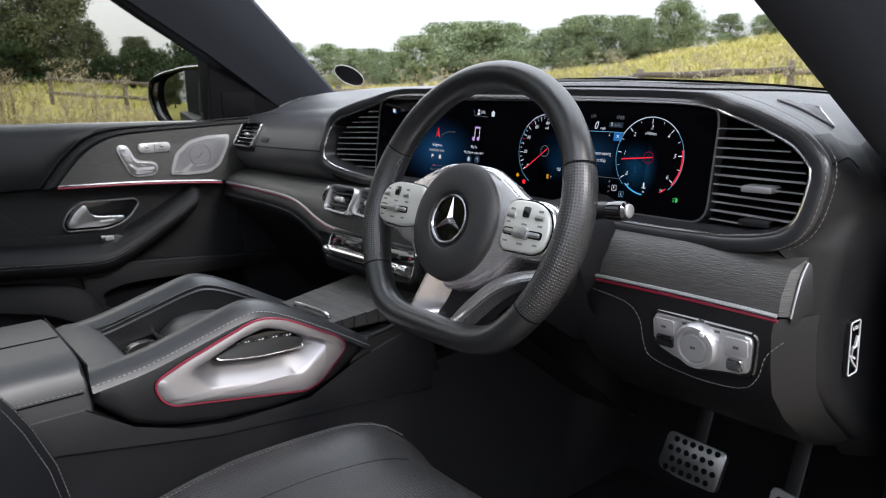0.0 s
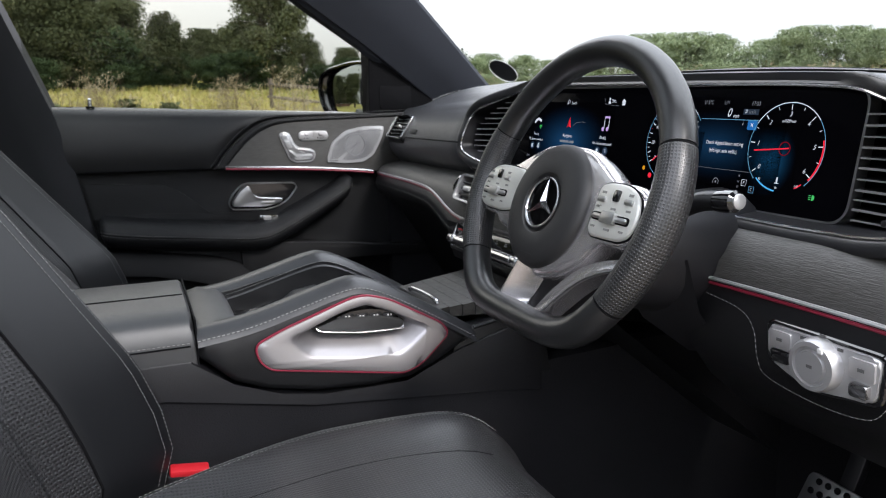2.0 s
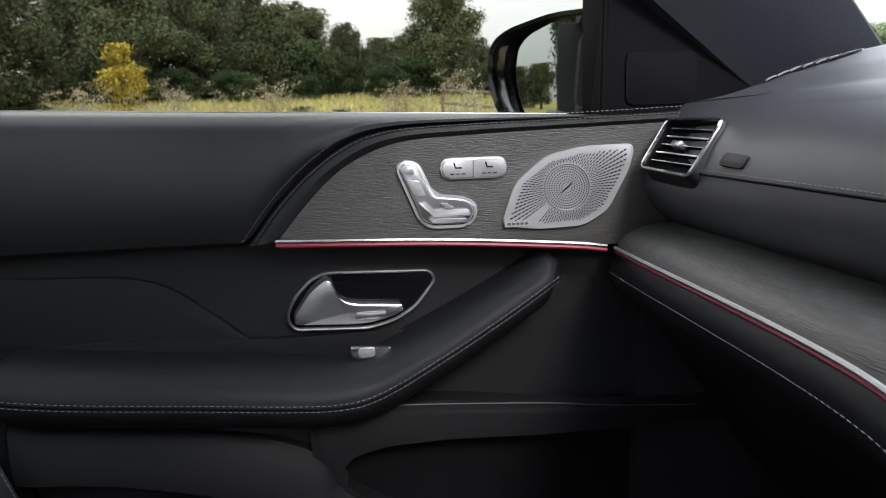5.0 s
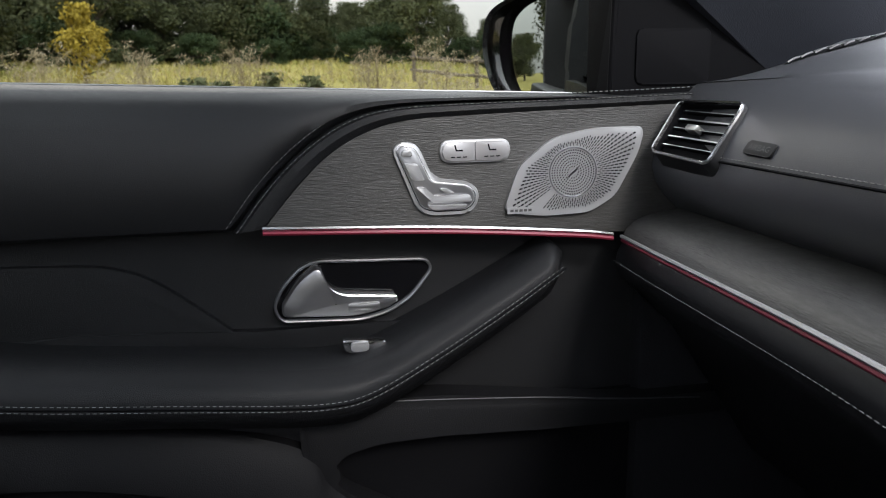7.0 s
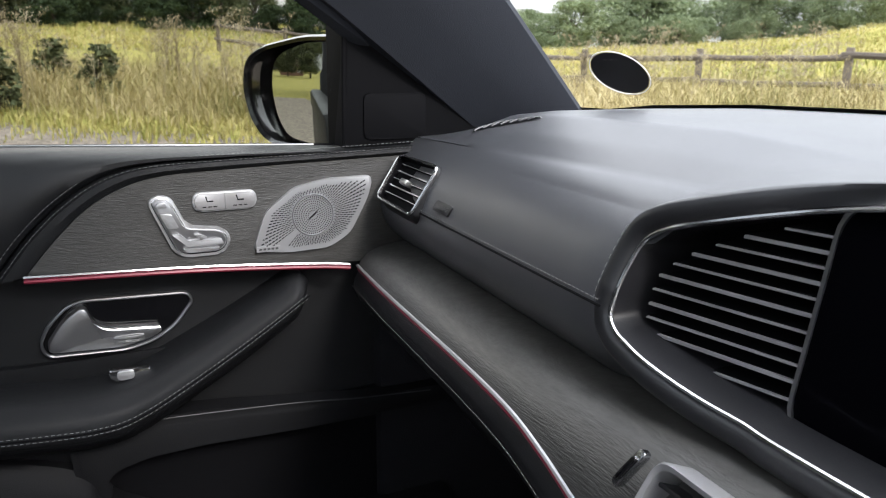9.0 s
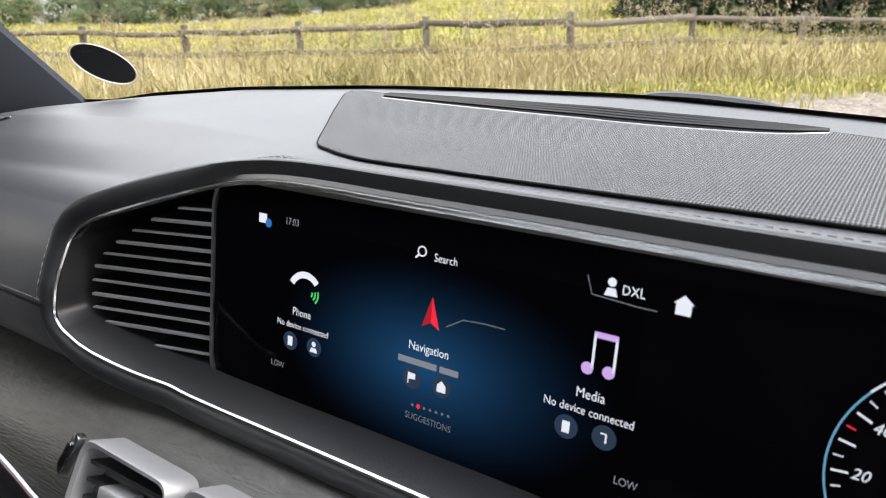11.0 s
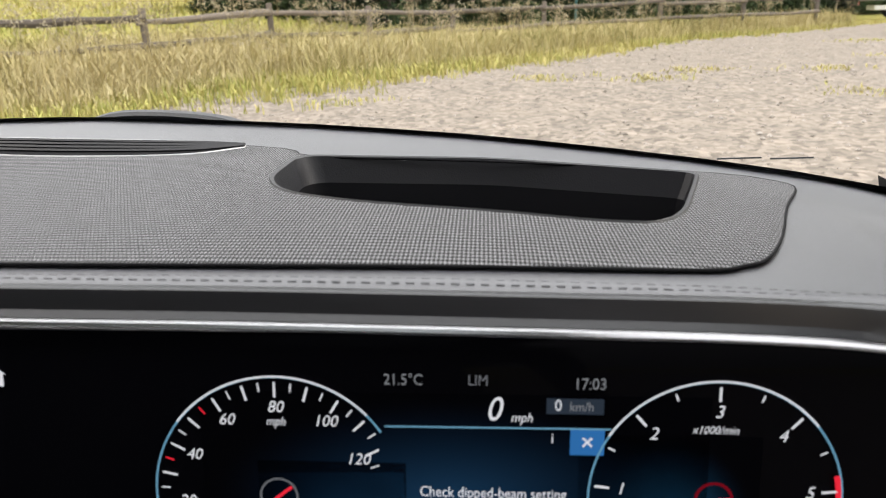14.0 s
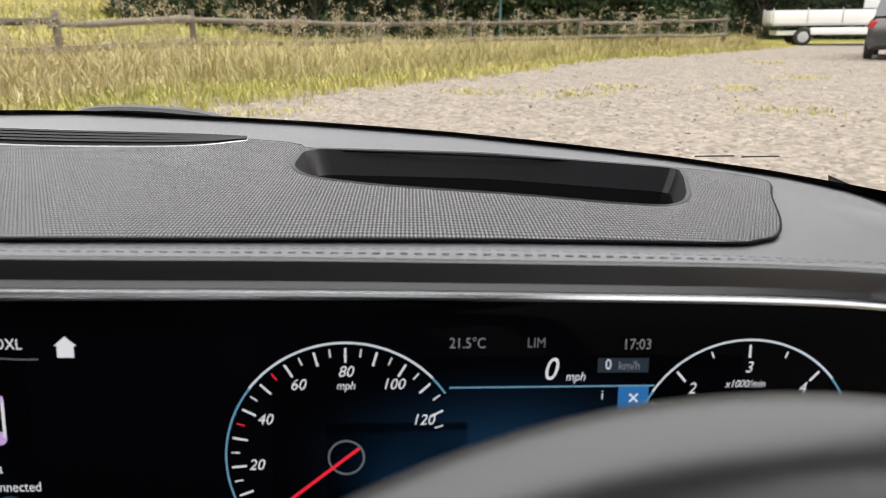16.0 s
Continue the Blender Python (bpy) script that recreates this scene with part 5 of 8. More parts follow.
WE = [(v.x, v.y) for v in curve([(a, b, 0) for a, b in WEL], 6)]
# upper pad: bulging leather from the waist line up to the sill
rows = []
for y in [-0.62 + 0.0225 * i for i in range(15)]:
    zt, zb = sill_z(y), 1.0715 + 0.002 * (-y - 0.3)
    rows.append([(-0.655, y, zb), (-0.648, y, zb + 0.004), (-0.640, y, zb + 0.03), (-0.640, y, zb + 0.06), (-0.644, y, zt - 0.040), (-0.652, y, zt - 0.017), (-0.664, y, zt - 0.005), (-0.680, y, zt), (-0.70, y, zt - 0.001)])
for (sy, sz) in ST[1:]:
    zt = sill_z(sy)
    b = min(sz, zt - 0.004)
    d = zt - b
    rows.append([(-0.655, sy, b - 0.002), (-0.646, sy, b + d * 0.04), (-0.640, sy, b + d * 0.22), (-0.640, sy, b + d * 0.45), (-0.644, sy, max(b + d * 0.62, zt - 0.040)), (-0.652, sy, max(b + d * 0.82, zt - 0.017)), (-0.664, sy, zt - 0.005 * min(1, d / 0.1)), (-0.680, sy, zt), (-0.70, sy, zt - 0.001)])
part("upper_pad", loft(rows), LEATHER, door, "padded leather below the window")
rows = []
for (a, b), (c, d) in zip(ST, WE):
    p, q = Vector((-0.646, a, b)), Vector((-0.642, c, d))
    rows.append([p + Vector((-0.01, 0, 0)), p, p.lerp(q, 0.25) + Vector((0.007, 0, 0)), p.lerp(q, 0.6) + Vector((0.007, 0, 0)), q + Vector((0.001, 0, 0)), q + Vector((-0.012, 0, 0))])
part("roll", loft(rows), SHADED_LEATHER, door, "stitched leather roll round the wood")
part("stitching", stitches([(-0.6395, a + (c - a) * 0.12, b + (d - b) * 0.12) for (a, b), (c, d) in zip(ST, WE)]), STITCH, door)
part("stitching", stitches([(-0.6405, a - 0.006, b + 0.005) for a, b in ST]), STITCH, door)
part("wood_trim", slab(WE + [(0.20, 1.046), (0.105, 1.052), (-0.10, 1.066), (-0.262, 1.0765)], "x", DOOR, -0.665, 0.002), WOOD, door, "dark open-pore wood trim")
SL = curve([(-0.635, -0.272, 1.0765), (-0.632, -0.1, 1.069), (-0.629, 0.04, 1.058), (-0.627, 0.084, 1.0525)], 8)
part("chrome_strip", tube(SL, 0.0021, 6), CHROME, door, "slim chrome strip")
part("light_strip", tube([p + Vector((0.0005, 0, -0.0044)) for p in SL], 0.0022, 6), RED_TRIM, door, "red ambient light strip")
# speaker grille with real slots
spk = part("speaker_grille", slab(rounded([(-0.034, 1.080), (-0.018, 1.126), (0.018, 1.154), (0.060, 1.1625), (0.119, 1.1635), (0.112, 1.136), (0.088, 1.092), (0.060, 1.076), (0.010, 1.0745)], 0.010, 4), "x", DOOR + 0.0045, DOOR - 0.008, 0.002), SATIN, door, "perforated silver loudspeaker grille")
SCY, SCZ = 0.040, 1.1185
shape = [(-0.028, 1.083), (-0.013, 1.124), (0.020, 1.150), (0.060, 1.158), (0.113, 1.159), (0.107, 1.136), (0.084, 1.094), (0.058, 1.0795), (0.012, 1.078)]


def reach(a):
    """How far the grille goes from its middle in the direction a."""
    d = Vector((math.cos(a), math.sin(a)))
    best = 0.1
    for i in range(len(shape)):
        p, q = Vector(shape[i - 1]) - Vector((SCY, SCZ)), Vector(shape[i]) - Vector((SCY, SCZ))
        den = d.x * (q.y - p.y) - d.y * (q.x - p.x)
        if abs(den) < 1e-9:
            continue
        t = (p.x * (q.y - p.y) - p.y * (q.x - p.x)) / den
        s = (p.x * d.y - p.y * d.x) / den
        if t > 0 and 0 <= s <= 1:
            best = min(best, t)
    return best


bm = bmesh.new()
X = DOOR + 0.0054
for i in range(96):
    a = 2 * math.pi * i / 96
    if 3.75 < a < 3.95:
        continue
    d, n = Vector((0, math.cos(a), math.sin(a))), Vector((0, -math.sin(a), math.cos(a)))
    c, r1 = Vector((X, SCY, SCZ)), reach(a) - 0.003
    r = 0.0270 + 0.0024 * (i % 2)
    while r < r1 - 0.0015:
        e = min(r + 0.0036, r1)
        w = 0.00042 + 0.00030 * (r - 0.027) / 0.03
        bm.faces.new([bm.verts.new(c + d * r - n * w), bm.verts.new(c + d * e - n * w), bm.verts.new(c + d * e + n * w), bm.verts.new(c + d * r + n * w)])
        r = e + 0.0012
part("slots", bm, DARK, spk, "black slots", smooth=False)
bm = bmesh.new()
for k, rr in enumerate([0.006, 0.0088, 0.0116, 0.0144, 0.0172, 0.020, 0.0226]):
    m = int(14 + 7 * k)
    for i in range(m):
        a = 2 * math.pi * (i + 0.5 * (k % 2)) / m
        c = Vector((X, SCY + rr * math.cos(a), SCZ + rr * math.sin(a)))
        bm.faces.new([bm.verts.new(c + Vector((0, 0.00085 * math.cos(t), 0.00085 * math.sin(t)))) for t in [2 * math.pi * j / 6 for j in range(6)]])
part("holes", bm, DARK, spk, "black round holes", smooth=False)
part("ring", tube([(X - 0.0003, SCY + 0.0253 * math.cos(a), SCZ + 0.0253 * math.sin(a)) for a in [2 * math.pi * i / 48 for i in range(48)]], 0.0009, 6, True, up=(1, 0, 0)), CHROME, spk)
part("badge", slab(rounded([(0.033, 1.112), (0.037, 1.117), (0.047, 1.125), (0.043, 1.119)], 0.001), "x", X + 0.0004, X - 0.0004), DARK, spk)
part("maker_plate", slab(rect(-0.030, -0.002, 1.0785, 1.085, 0.001), "x", X + 0.0003, X - 0.001), SATIN, spk)
for k in range(5):
    part("mark", slab(rect(-0.027 + 0.0048 * k, -0.0235 + 0.0048 * k, 1.0805, 1.083), "x", X + 0.0006, X), GREY_PRINT, spk)
# seat-shaped switches
seat_sw = part("seat_switch_plate", slab(rounded([(-0.1465, 1.148), (-0.136, 1.1555), (-0.121, 1.152), (-0.106, 1.1185), (-0.070, 1.1135), (-0.059, 1.105), (-0.060, 1.090), (-0.071, 1.081), (-0.108, 1.081), (-0.122, 1.087)], 0.007, 4), "x", DOOR + 0.004, DOOR - 0.01, 0.0015), SATIN, door, "satin silver seat adjuster plate")
part("plate_line", tube([(DOOR + 0.0042, a, b) for a, b in rounded([(-0.1425, 1.146), (-0.136, 1.1515), (-0.1235, 1.149), (-0.108, 1.1145), (-0.072, 1.110), (-0.063, 1.103), (-0.064, 1.092), (-0.073, 1.085), (-0.107, 1.085), (-0.119, 1.090)], 0.006, 4)], 0.0006, 5, True, up=(1, 0, 0)), CHROME, seat_sw)
part("recess", slab(rounded([(-0.1415, 1.145), (-0.136, 1.1505), (-0.1245, 1.1475), (-0.109, 1.1135), (-0.073, 1.109), (-0.0645, 1.102), (-0.0655, 1.093), (-0.074, 1.086), (-0.106, 1.086), (-0.118, 1.091)], 0.005, 4), "x", DOOR + 0.0048, DOOR, 0.0003), HANDLE_METAL, seat_sw, "darker recess round the switches")
for poly in ([(-0.138, 1.141), (-0.136, 1.147), (-0.129, 1.1475), (-0.126, 1.141)], [(-0.135, 1.134), (-0.122, 1.133), (-0.115, 1.117), (-0.127, 1.117)], [(-0.124, 1.110), (-0.115, 1.110), (-0.106, 1.101), (-0.070, 1.101), (-0.067, 1.094), (-0.107, 1.094)], [(-0.113, 1.0925), (-0.072, 1.0915), (-0.075, 1.0875), (-0.108, 1.0875)], [(-0.100, 1.108), (-0.093, 1.108), (-0.085, 1.1035), (-0.094, 1.1025)]):
    part("switch", slab(rounded(poly, 0.002), "x", DOOR + 0.009, DOOR + 0.003, 0.0015), SATIN, seat_sw, "silver seat switch")
bt = part("heater_buttons", slab(rect(-0.0985, -0.0265, 1.1325, 1.155, 0.0112, 6), "x", DOOR + 0.0035, DOOR - 0.01, 0.0012), SATIN, door, "pair of silver seat heater buttons")
part("button", slab(rounded([(-0.0965, 1.1345), (-0.0637, 1.1345), (-0.0637, 1.153), (-0.0965, 1.153)], [0.009, 0.001, 0.001, 0.009]), "x", DOOR + 0.0055, DOOR + 0.002, 0.001), SATIN_PAINT, bt)
part("button", slab(rounded([(-0.0627, 1.1345), (-0.0285, 1.1345), (-0.0285, 1.153), (-0.0627, 1.153)], [0.001, 0.009, 0.009, 0.001]), "x", DOOR + 0.0055, DOOR + 0.002, 0.001), SATIN_PAINT, bt)
for c in (-0.080, -0.046):
    part("symbol", tube([(DOOR + 0.0058, c - 0.004, 1.150), (DOOR + 0.0058, c - 0.0025, 1.1445), (DOOR + 0.0058, c + 0.004, 1.1445)], 0.0008, 5), DARK, bt)
    for k in (-1, 0, 1):
        part("mark", slab(rect(c + 0.006 * k - 0.002, c + 0.006 * k + 0.002, 1.1375, 1.1385), "x", DOOR + 0.006, DOOR + 0.005), DARK, bt)
# handle
HF = rounded([(-0.266, 0.987), (-0.258, 1.006), (-0.2385, 1.0265), (-0.223, 1.0325), (-0.110, 1.0280), (-0.104, 1.0190), (-0.126, 0.991), (-0.149, 0.977), (-0.178, 0.970), (-0.260, 0.974)], 0.010, 4)
part("handle_well", slab(HF, "x", -0.6685, -0.690), GLOSS, door, "glossy black handle recess")
part("handle_frame", loft([[(-0.675, a, b) for a, b in HF], [(-0.6655, a, b) for a, b in HF], [(-0.6645, a, b) for a, b in offset(HF, 0.0016)], [(-0.6655, a, b) for a, b in offset(HF, 0.003)], [(-0.675, a, b) for a, b in offset(HF, 0.0035)]], True), HANDLE_METAL, door, "satin frame of the handle")
LEVER = rounded([(-0.259, 0.980), (-0.260, 0.991), (-0.2425, 1.0165), (-0.2245, 1.0295), (-0.2180, 1.0270), (-0.2125, 1.0080), (-0.1974, 0.9985), (-0.1420, 0.9935), (-0.1400, 0.9885), (-0.150, 0.9825), (-0.168, 0.9780), (-0.190, 0.9760)], [0.004, 0.004, 0.012, 0.004, 0.004, 0.010, 0.008, 0.002, 0.002, 0.006, 0.006, 0.006], 4)
cl = (-0.205, 0.990)
sh = lambda f: [(cl[0] + (a - cl[0]) * f, cl[1] + (b - cl[1]) * f) for a, b in LEVER]
part("handle", loft([[(-0.668, a, b) for a, b in LEVER], [(-0.660, a, b) for a, b in LEVER], [(-0.6565, a, b) for a, b in sh(0.965)], [(-0.6553, a, b) for a, b in sh(0.90)], [(-0.6560, a, b) for a, b in sh(0.55)], [(-0.6565, a, b) for a, b in sh(0.02)]], True), HANDLE_METAL, door, "satin silver door handle")
part("handle_lip", tube(curve([(-0.6585, -0.2185, 1.0260), (-0.6575, -0.2125, 1.0085), (-0.6570, -0.1974, 0.9992), (-0.6570, -0.170, 0.9964), (-0.6575, -0.1425, 0.9938)], 4), 0.0013, 6), CHROME, door, "bright edge of the handle")
# Steel plate added on the lever to imitate a glint.
part("handle_glint", slab(rect(-0.193, -0.160, 0.9815, 0.9900, 0.003), "x", -0.6545, -0.658, 0.001), STEEL, door, "small steel plate placed as a glint on the handle")
# crease panel, armrest, window switch
part("inset", slab(rounded([(rear_y(1.050), 1.050), (-0.425, 1.0430), (-0.385, 1.0300), (-0.342, 0.9960), (-0.294, 0.9540), (-0.33, 0.950), (rear_y(0.955), 0.955)], [0.002, 0.03, 0.03, 0.02, 0.004, 0.004, 0.002]), "x", -0.6625, -0.68, 0.003, 3), SHADED_LEATHER, door, "soft leather inset above the armrest")
AR = [(-0.548, 0.966), (-0.52, 0.959), (-0.456, 0.950), (-0.36, 0.940), (-0.27, 0.930), (-0.215, 0.927), (-0.17, 0.935), (-0.10, 0.967), (-0.035, 1.001), (0.005, 1.024), (0.032, 1.040)]
AC = curve([(a, b, 0) for a, b in AR], 5)
rows = []
for i, v in enumerate(AC):
    k = max(0, (v.x + 0.2) / 0.23)
    sx, h = (1 - 0.30 * k), (1 - 0.18 * k)
    e = (0.12, 0.55, 0.80, 0.94)[len(AC) - 1 - i] if i > len(AC) - 5 else (0.45, 0.82, 0.96)[i] if i < 3 else 1
    prof = [(-0.672, 0.012), (-0.640, 0.011), (-0.612, 0.006), (-0.594, -0.006), (-0.588, -0.020), (-0.590, -0.034), (-0.604, -0.050), (-0.63, -0.058), (-0.672, -0.056)]
    rows.append([(-0.672 + (x + 0.672) * sx * (0.55 + 0.45 * e), v.x, v.y + 0.006 + (-0.014 + (z + 0.014) * e) * h) for x, z in prof])
part("armrest", loft(rows, True, caps=True), SHADED_LEATHER, door, "padded leather armrest and pull")


def arm_line(z):
    out = []
    for v in AC[:-1]:
        k = max(0, (v.x + 0.2) / 0.23)
        out.append((-0.672 + (0.0848 if z else 0.0846) * (1 - 0.30 * k), v.x, v.y + 0.006 + (-0.020 - (0.006 if z else 0.0)) * (1 - 0.18 * k)))
    return out


part("seam_line", tube([(x - 0.0003, y, z - 0.003) for x, y, z in arm_line(0)], 0.0012, 5), DARK, door)
part("stitching", stitches(arm_line(0), 0.0032, 0.0018, 0.00035), STITCH, door)
part("stitching", stitches(arm_line(1), 0.0032, 0.0018, 0.00035), STITCH, door)
part("ledge", slab([(rear_y(0.972), 0.973), (-0.46, 0.976), (-0.36, 0.972), (-0.29, 0.966), (-0.13, 0.962), (-0.10, 0.972), (-0.12, 0.94), (rear_y(0.94), 0.94)], "x", -0.6605, -0.68, 0.004), SHADED_LEATHER, door)
ws = part("window_switch", slab(rounded([(-0.203, 0.960), (-0.157, 0.956), (-0.164, 0.9435), (-0.200, 0.9465)], 0.004), "x", -0.630, -0.638, 0.002), CHROME, door, "chrome window switch")
part("switch_cap", slab(rect(-0.194, -0.176, 0.948, 0.957, 0.003), "x", -0.626, -0.64, 0.002), SATIN, ws)
# lower door with pocket
rows = []
for y, d in [(-0.60, 0), (-0.45, 0), (-0.36, 0), (-0.30, 0.004), (-0.265, 0.010), (-0.238, 0.016)]:
    rows.append([(-0.672, y if y > -0.6 else rear_y(0.905), 0.905), (-0.640 - d * 0.3, y if y > -0.6 else rear_y(0.893), 0.893), (-0.642 - d * 0.3, y if y > -0.6 else rear_y(0.872), 0.872), (-0.644 - d * 0.3, y if y > -0.6 else rear_y(0.84), 0.84 + 0.03 * (-0.22 - y)), (-0.646, y if y > -0.6 else rear_y(0.78), 0.78), (-0.64, max(y, -0.47), 0.60), (-0.65, max(y, -0.45), 0.47)])
part("lower_panel", loft(rows), PLASTIC, door, "hard grained lower door panel")
part("pocket_rim", slab(rounded([(-0.252, 0.895), (-0.10, 0.890), (0.10, 0.862), (0.24, 0.86), (0.24, 0.832), (0.02, 0.837), (-0.10, 0.8435), (-0.17, 0.8425), (-0.208, 0.833), (-0.221, 0.812), (-0.205, 0.791), (-0.15, 0.757), (-0.08, 0.715), (0.02, 0.692), (0.24, 0.69), (0.24, 0.66), (-0.02, 0.66), (-0.14, 0.71), (-0.245, 0.79)], 0.014), "x", -0.630, -0.66, 0.006), SHADED_PLASTIC, door, "rim of the door pocket")
BAND = curve([(-0.577, 0.907, 0), (-0.477, 0.896, 0), (-0.419, 0.888, 0), (-0.323, 0.872, 0), (-0.262, 0.853, 0), (-0.232, 0.832, 0), (-0.222, 0.808, 0), (-0.192, 0.779, 0), (-0.165, 0.757, 0), (-0.082, 0.709, 0), (0.0, 0.686, 0), (0.20, 0.680, 0)], 4)
FOOT = curve([(-0.577, 0.846, 0), (-0.477, 0.837, 0), (-0.422, 0.827, 0), (-0.337, 0.803, 0), (-0.287, 0.776, 0), (-0.257, 0.754, 0), (-0.230, 0.735, 0), (-0.192, 0.712, 0), (-0.157, 0.690, 0), (-0.077, 0.655, 0), (0.0, 0.638, 0), (0.20, 0.630, 0)], 4)
rows = []
for p, q in zip(BAND, FOOT):
    m = lambda k: (p.x + (q.x - p.x) * k, p.y + (q.y - p.y) * k)
    rows.append([(x, max(m(k)[0], rear_y(m(k)[1])), m(k)[1]) for k, x in ((0.0, -0.648), (0.02, -0.634), (0.10, -0.628), (0.35, -0.620), (0.70, -0.613), (0.90, -0.612), (0.98, -0.617), (1.0, -0.650))])
part("pocket_band", loft(rows), SHADED_PLASTIC, door, "hard plastic ledge sweeping round the pocket")
# Shade inside the pocket is painted as a matt black back.
part("pocket_back", slab(rect(-0.222, 0.238, 0.685, 0.86), "x", -0.667, -0.674), DARK, door, "inside of the door pocket, its shade painted matt black")
part("panel_line", tube(curve([(-0.6293, -0.179, 0.8905), (-0.6293, -0.116, 0.8868), (-0.6293, 0.012, 0.8755), (-0.6293, 0.09, 0.8655), (-0.6293, 0.20, 0.855)], 4), 0.0008, 5), GREY_LEATHER_EDGE, door)
part("lock_pin", tube([(-0.678, -0.545, 1.215), (-0.678, -0.545, 1.234), (-0.678, -0.545, 1.237)], [0.0045, 0.0045, 0.002], 10), CHROME, door, "chrome lock pin")
part("lock_collar", tube([(-0.678, -0.545, 1.216), (-0.678, -0.545, 1.219)], 0.009, 12), DARK, door)
# window: glass, frame and mirror triangle
part("window_glass", loft([[(-0.700 + 0.15 * ((z - 1.18) / 0.5), y, z) for y in (-0.66, -0.3, 0.0, 0.12)] for z in (1.18, 1.3, 1.45, 1.65)]), TINTED, door, "tinted side glass").visible_shadow = False
part("window_seal", tube([(-0.695, y, sill_z(y) - 0.001) for y in (-0.63, -0.4, -0.2, 0.0, 0.1)], 0.003, 6), DARK, door)
# Added silver tube imitates the sky's reflection on the sill edge.
part("sill_gleam", tube([(-0.690, y, sill_z(y) + 0.0006) for y in (-0.58, -0.4, -0.2, 0.0, 0.06)], 0.0012, 6), SATIN, door, "thin silver strip standing in for sky reflected along the window sill")
part("mirror_triangle", slab(rounded([(0.090, 1.190), (0.090, 1.352), (0.105, 1.356), (0.30, 1.24), (0.34, 1.185)], 0.006), "x", -0.655, -0.72, 0.006), DARK, door, "black triangle cover with tweeter")
part("tweeter", slab(rect(0.115, 0.20, 1.205, 1.262, 0.008), "x", -0.652, -0.66, 0.002), DARK, door, "small perforated tweeter grille")
FR = [(-0.66, 0.091, 1.195), (-0.655, 0.092, 1.350), (-0.640, -0.045, 1.437), (-0.615, -0.20, 1.53), (-0.59, -0.40, 1.60), (-0.58, -0.62, 1.63)]
part("window_frame", tube(curve([(-0.690, 0.135, 1.315)] + FR[1:], 6), 0.020, 8), PILLAR, door, "dark window frame")
part("window_bar", tube([FR[0], FR[1]], 0.004, 8), DARK, door)

door.location.y = 0.027

# middle pillar behind the door
rows = []
for y, z, x in [(-0.455, 0.50, -0.665), (-0.530, 0.919, -0.665), (-0.556, 1.064, -0.66), (-0.586, 1.194, -0.652), (-0.655, 1.392, -0.625), (-0.75, 1.66, -0.58)]:
    rows.append([(x - 0.10, y + 0.004, z), (x + 0.012, y, z), (x + 0.026, y - 0.02, z), (x + 0.030, y - 0.07, z), (x + 0.018, y - 0.16, z), (x - 0.09, y - 0.18, z)])
tagged(part("middle_pillar", loft(rows, True, caps=True), B_TRIM), "dark trimmed middle pillar behind the passenger door", "pillar", kind="structure")
belt = thing("seat_belt", "black webbing seat belt hanging on the middle pillar", "seat belt")
part("webbing", loft([[(-0.60 + dx, y + dy, z) for dx, dy in ((0.0, 0.0), (0.004, -0.046))] for y, z in ((-0.72, 1.46), (-0.70, 1.2), (-0.69, 0.9), (-0.68, 0.6))]), CARPET, belt)
part("anchor", box(-0.615, -0.59, -0.77, -0.71, 1.44, 1.50, 0.006), PLASTIC, belt)

# ---------- outside mirror ----------
mir = thing("wing_mirror", "black wing mirror outside the passenger window", "mirror")
MO = rounded([(-0.005, 1.255), (0.008, 1.205), (0.035, 1.172), (0.11, 1.163), (0.165, 1.168), (0.168, 1.335), (0.10, 1.334), (0.03, 1.318), (0.002, 1.30)], 0.020, 5)
MO = [(a, b) for a, b in MO]
mm = Matrix.Translation((-0.87, 0.032, 0.002)) @ Matrix.Translation((0, 0.08, 0)) @ Matrix.Rotation(radians(-42), 4, "Z") @ Matrix.Translation((0, -0.08, 0))
mc = (0.085, 1.25)
ms = lambda f: [(mc[0] + (a - mc[0]) * f, mc[1] + (b - mc[1]) * f) for a, b in MO]
part("housing", moved(loft([[(0.0, a, b) for a, b in ms(0.90)], [(0.004, a, b) for a, b in ms(0.96)], [(-0.004, a, b) for a, b in ms(1.0)], [(-0.05, a, b) for a, b in ms(0.97)], [(-0.11, a, b) for a, b in ms(0.72)], [(-0.13, a, b) for a, b in ms(0.3)]], True), mm), PAINT, mir, "black painted housing")
# convex glass, radius 2.9 m
bulge = lambda f: [(-0.004 - ((a - mc[0]) ** 2 + (b - mc[1]) ** 2) / 5.8, a, b) for a, b in ms(0.87 * f)]
part("glass", moved(loft([[(-0.012, a, b) for a, b in ms(0.87)]] + [bulge(f) for f in (1, 0.9, 0.8, 0.7, 0.6, 0.5, 0.4, 0.3, 0.2, 0.1, 0.01)], True, caps=True), mm @ Matrix.Translation((-0.008, mc[0], 0)) @ Matrix.Rotation(radians(-11), 4, "Z") @ Matrix.Translation((0, -mc[0], 0))), MIRROR, mir, "mirror glass")
part("foot", box(-0.84, -0.74, 0.17, 0.23, 1.18, 1.24, 0.012), PAINT, mir)

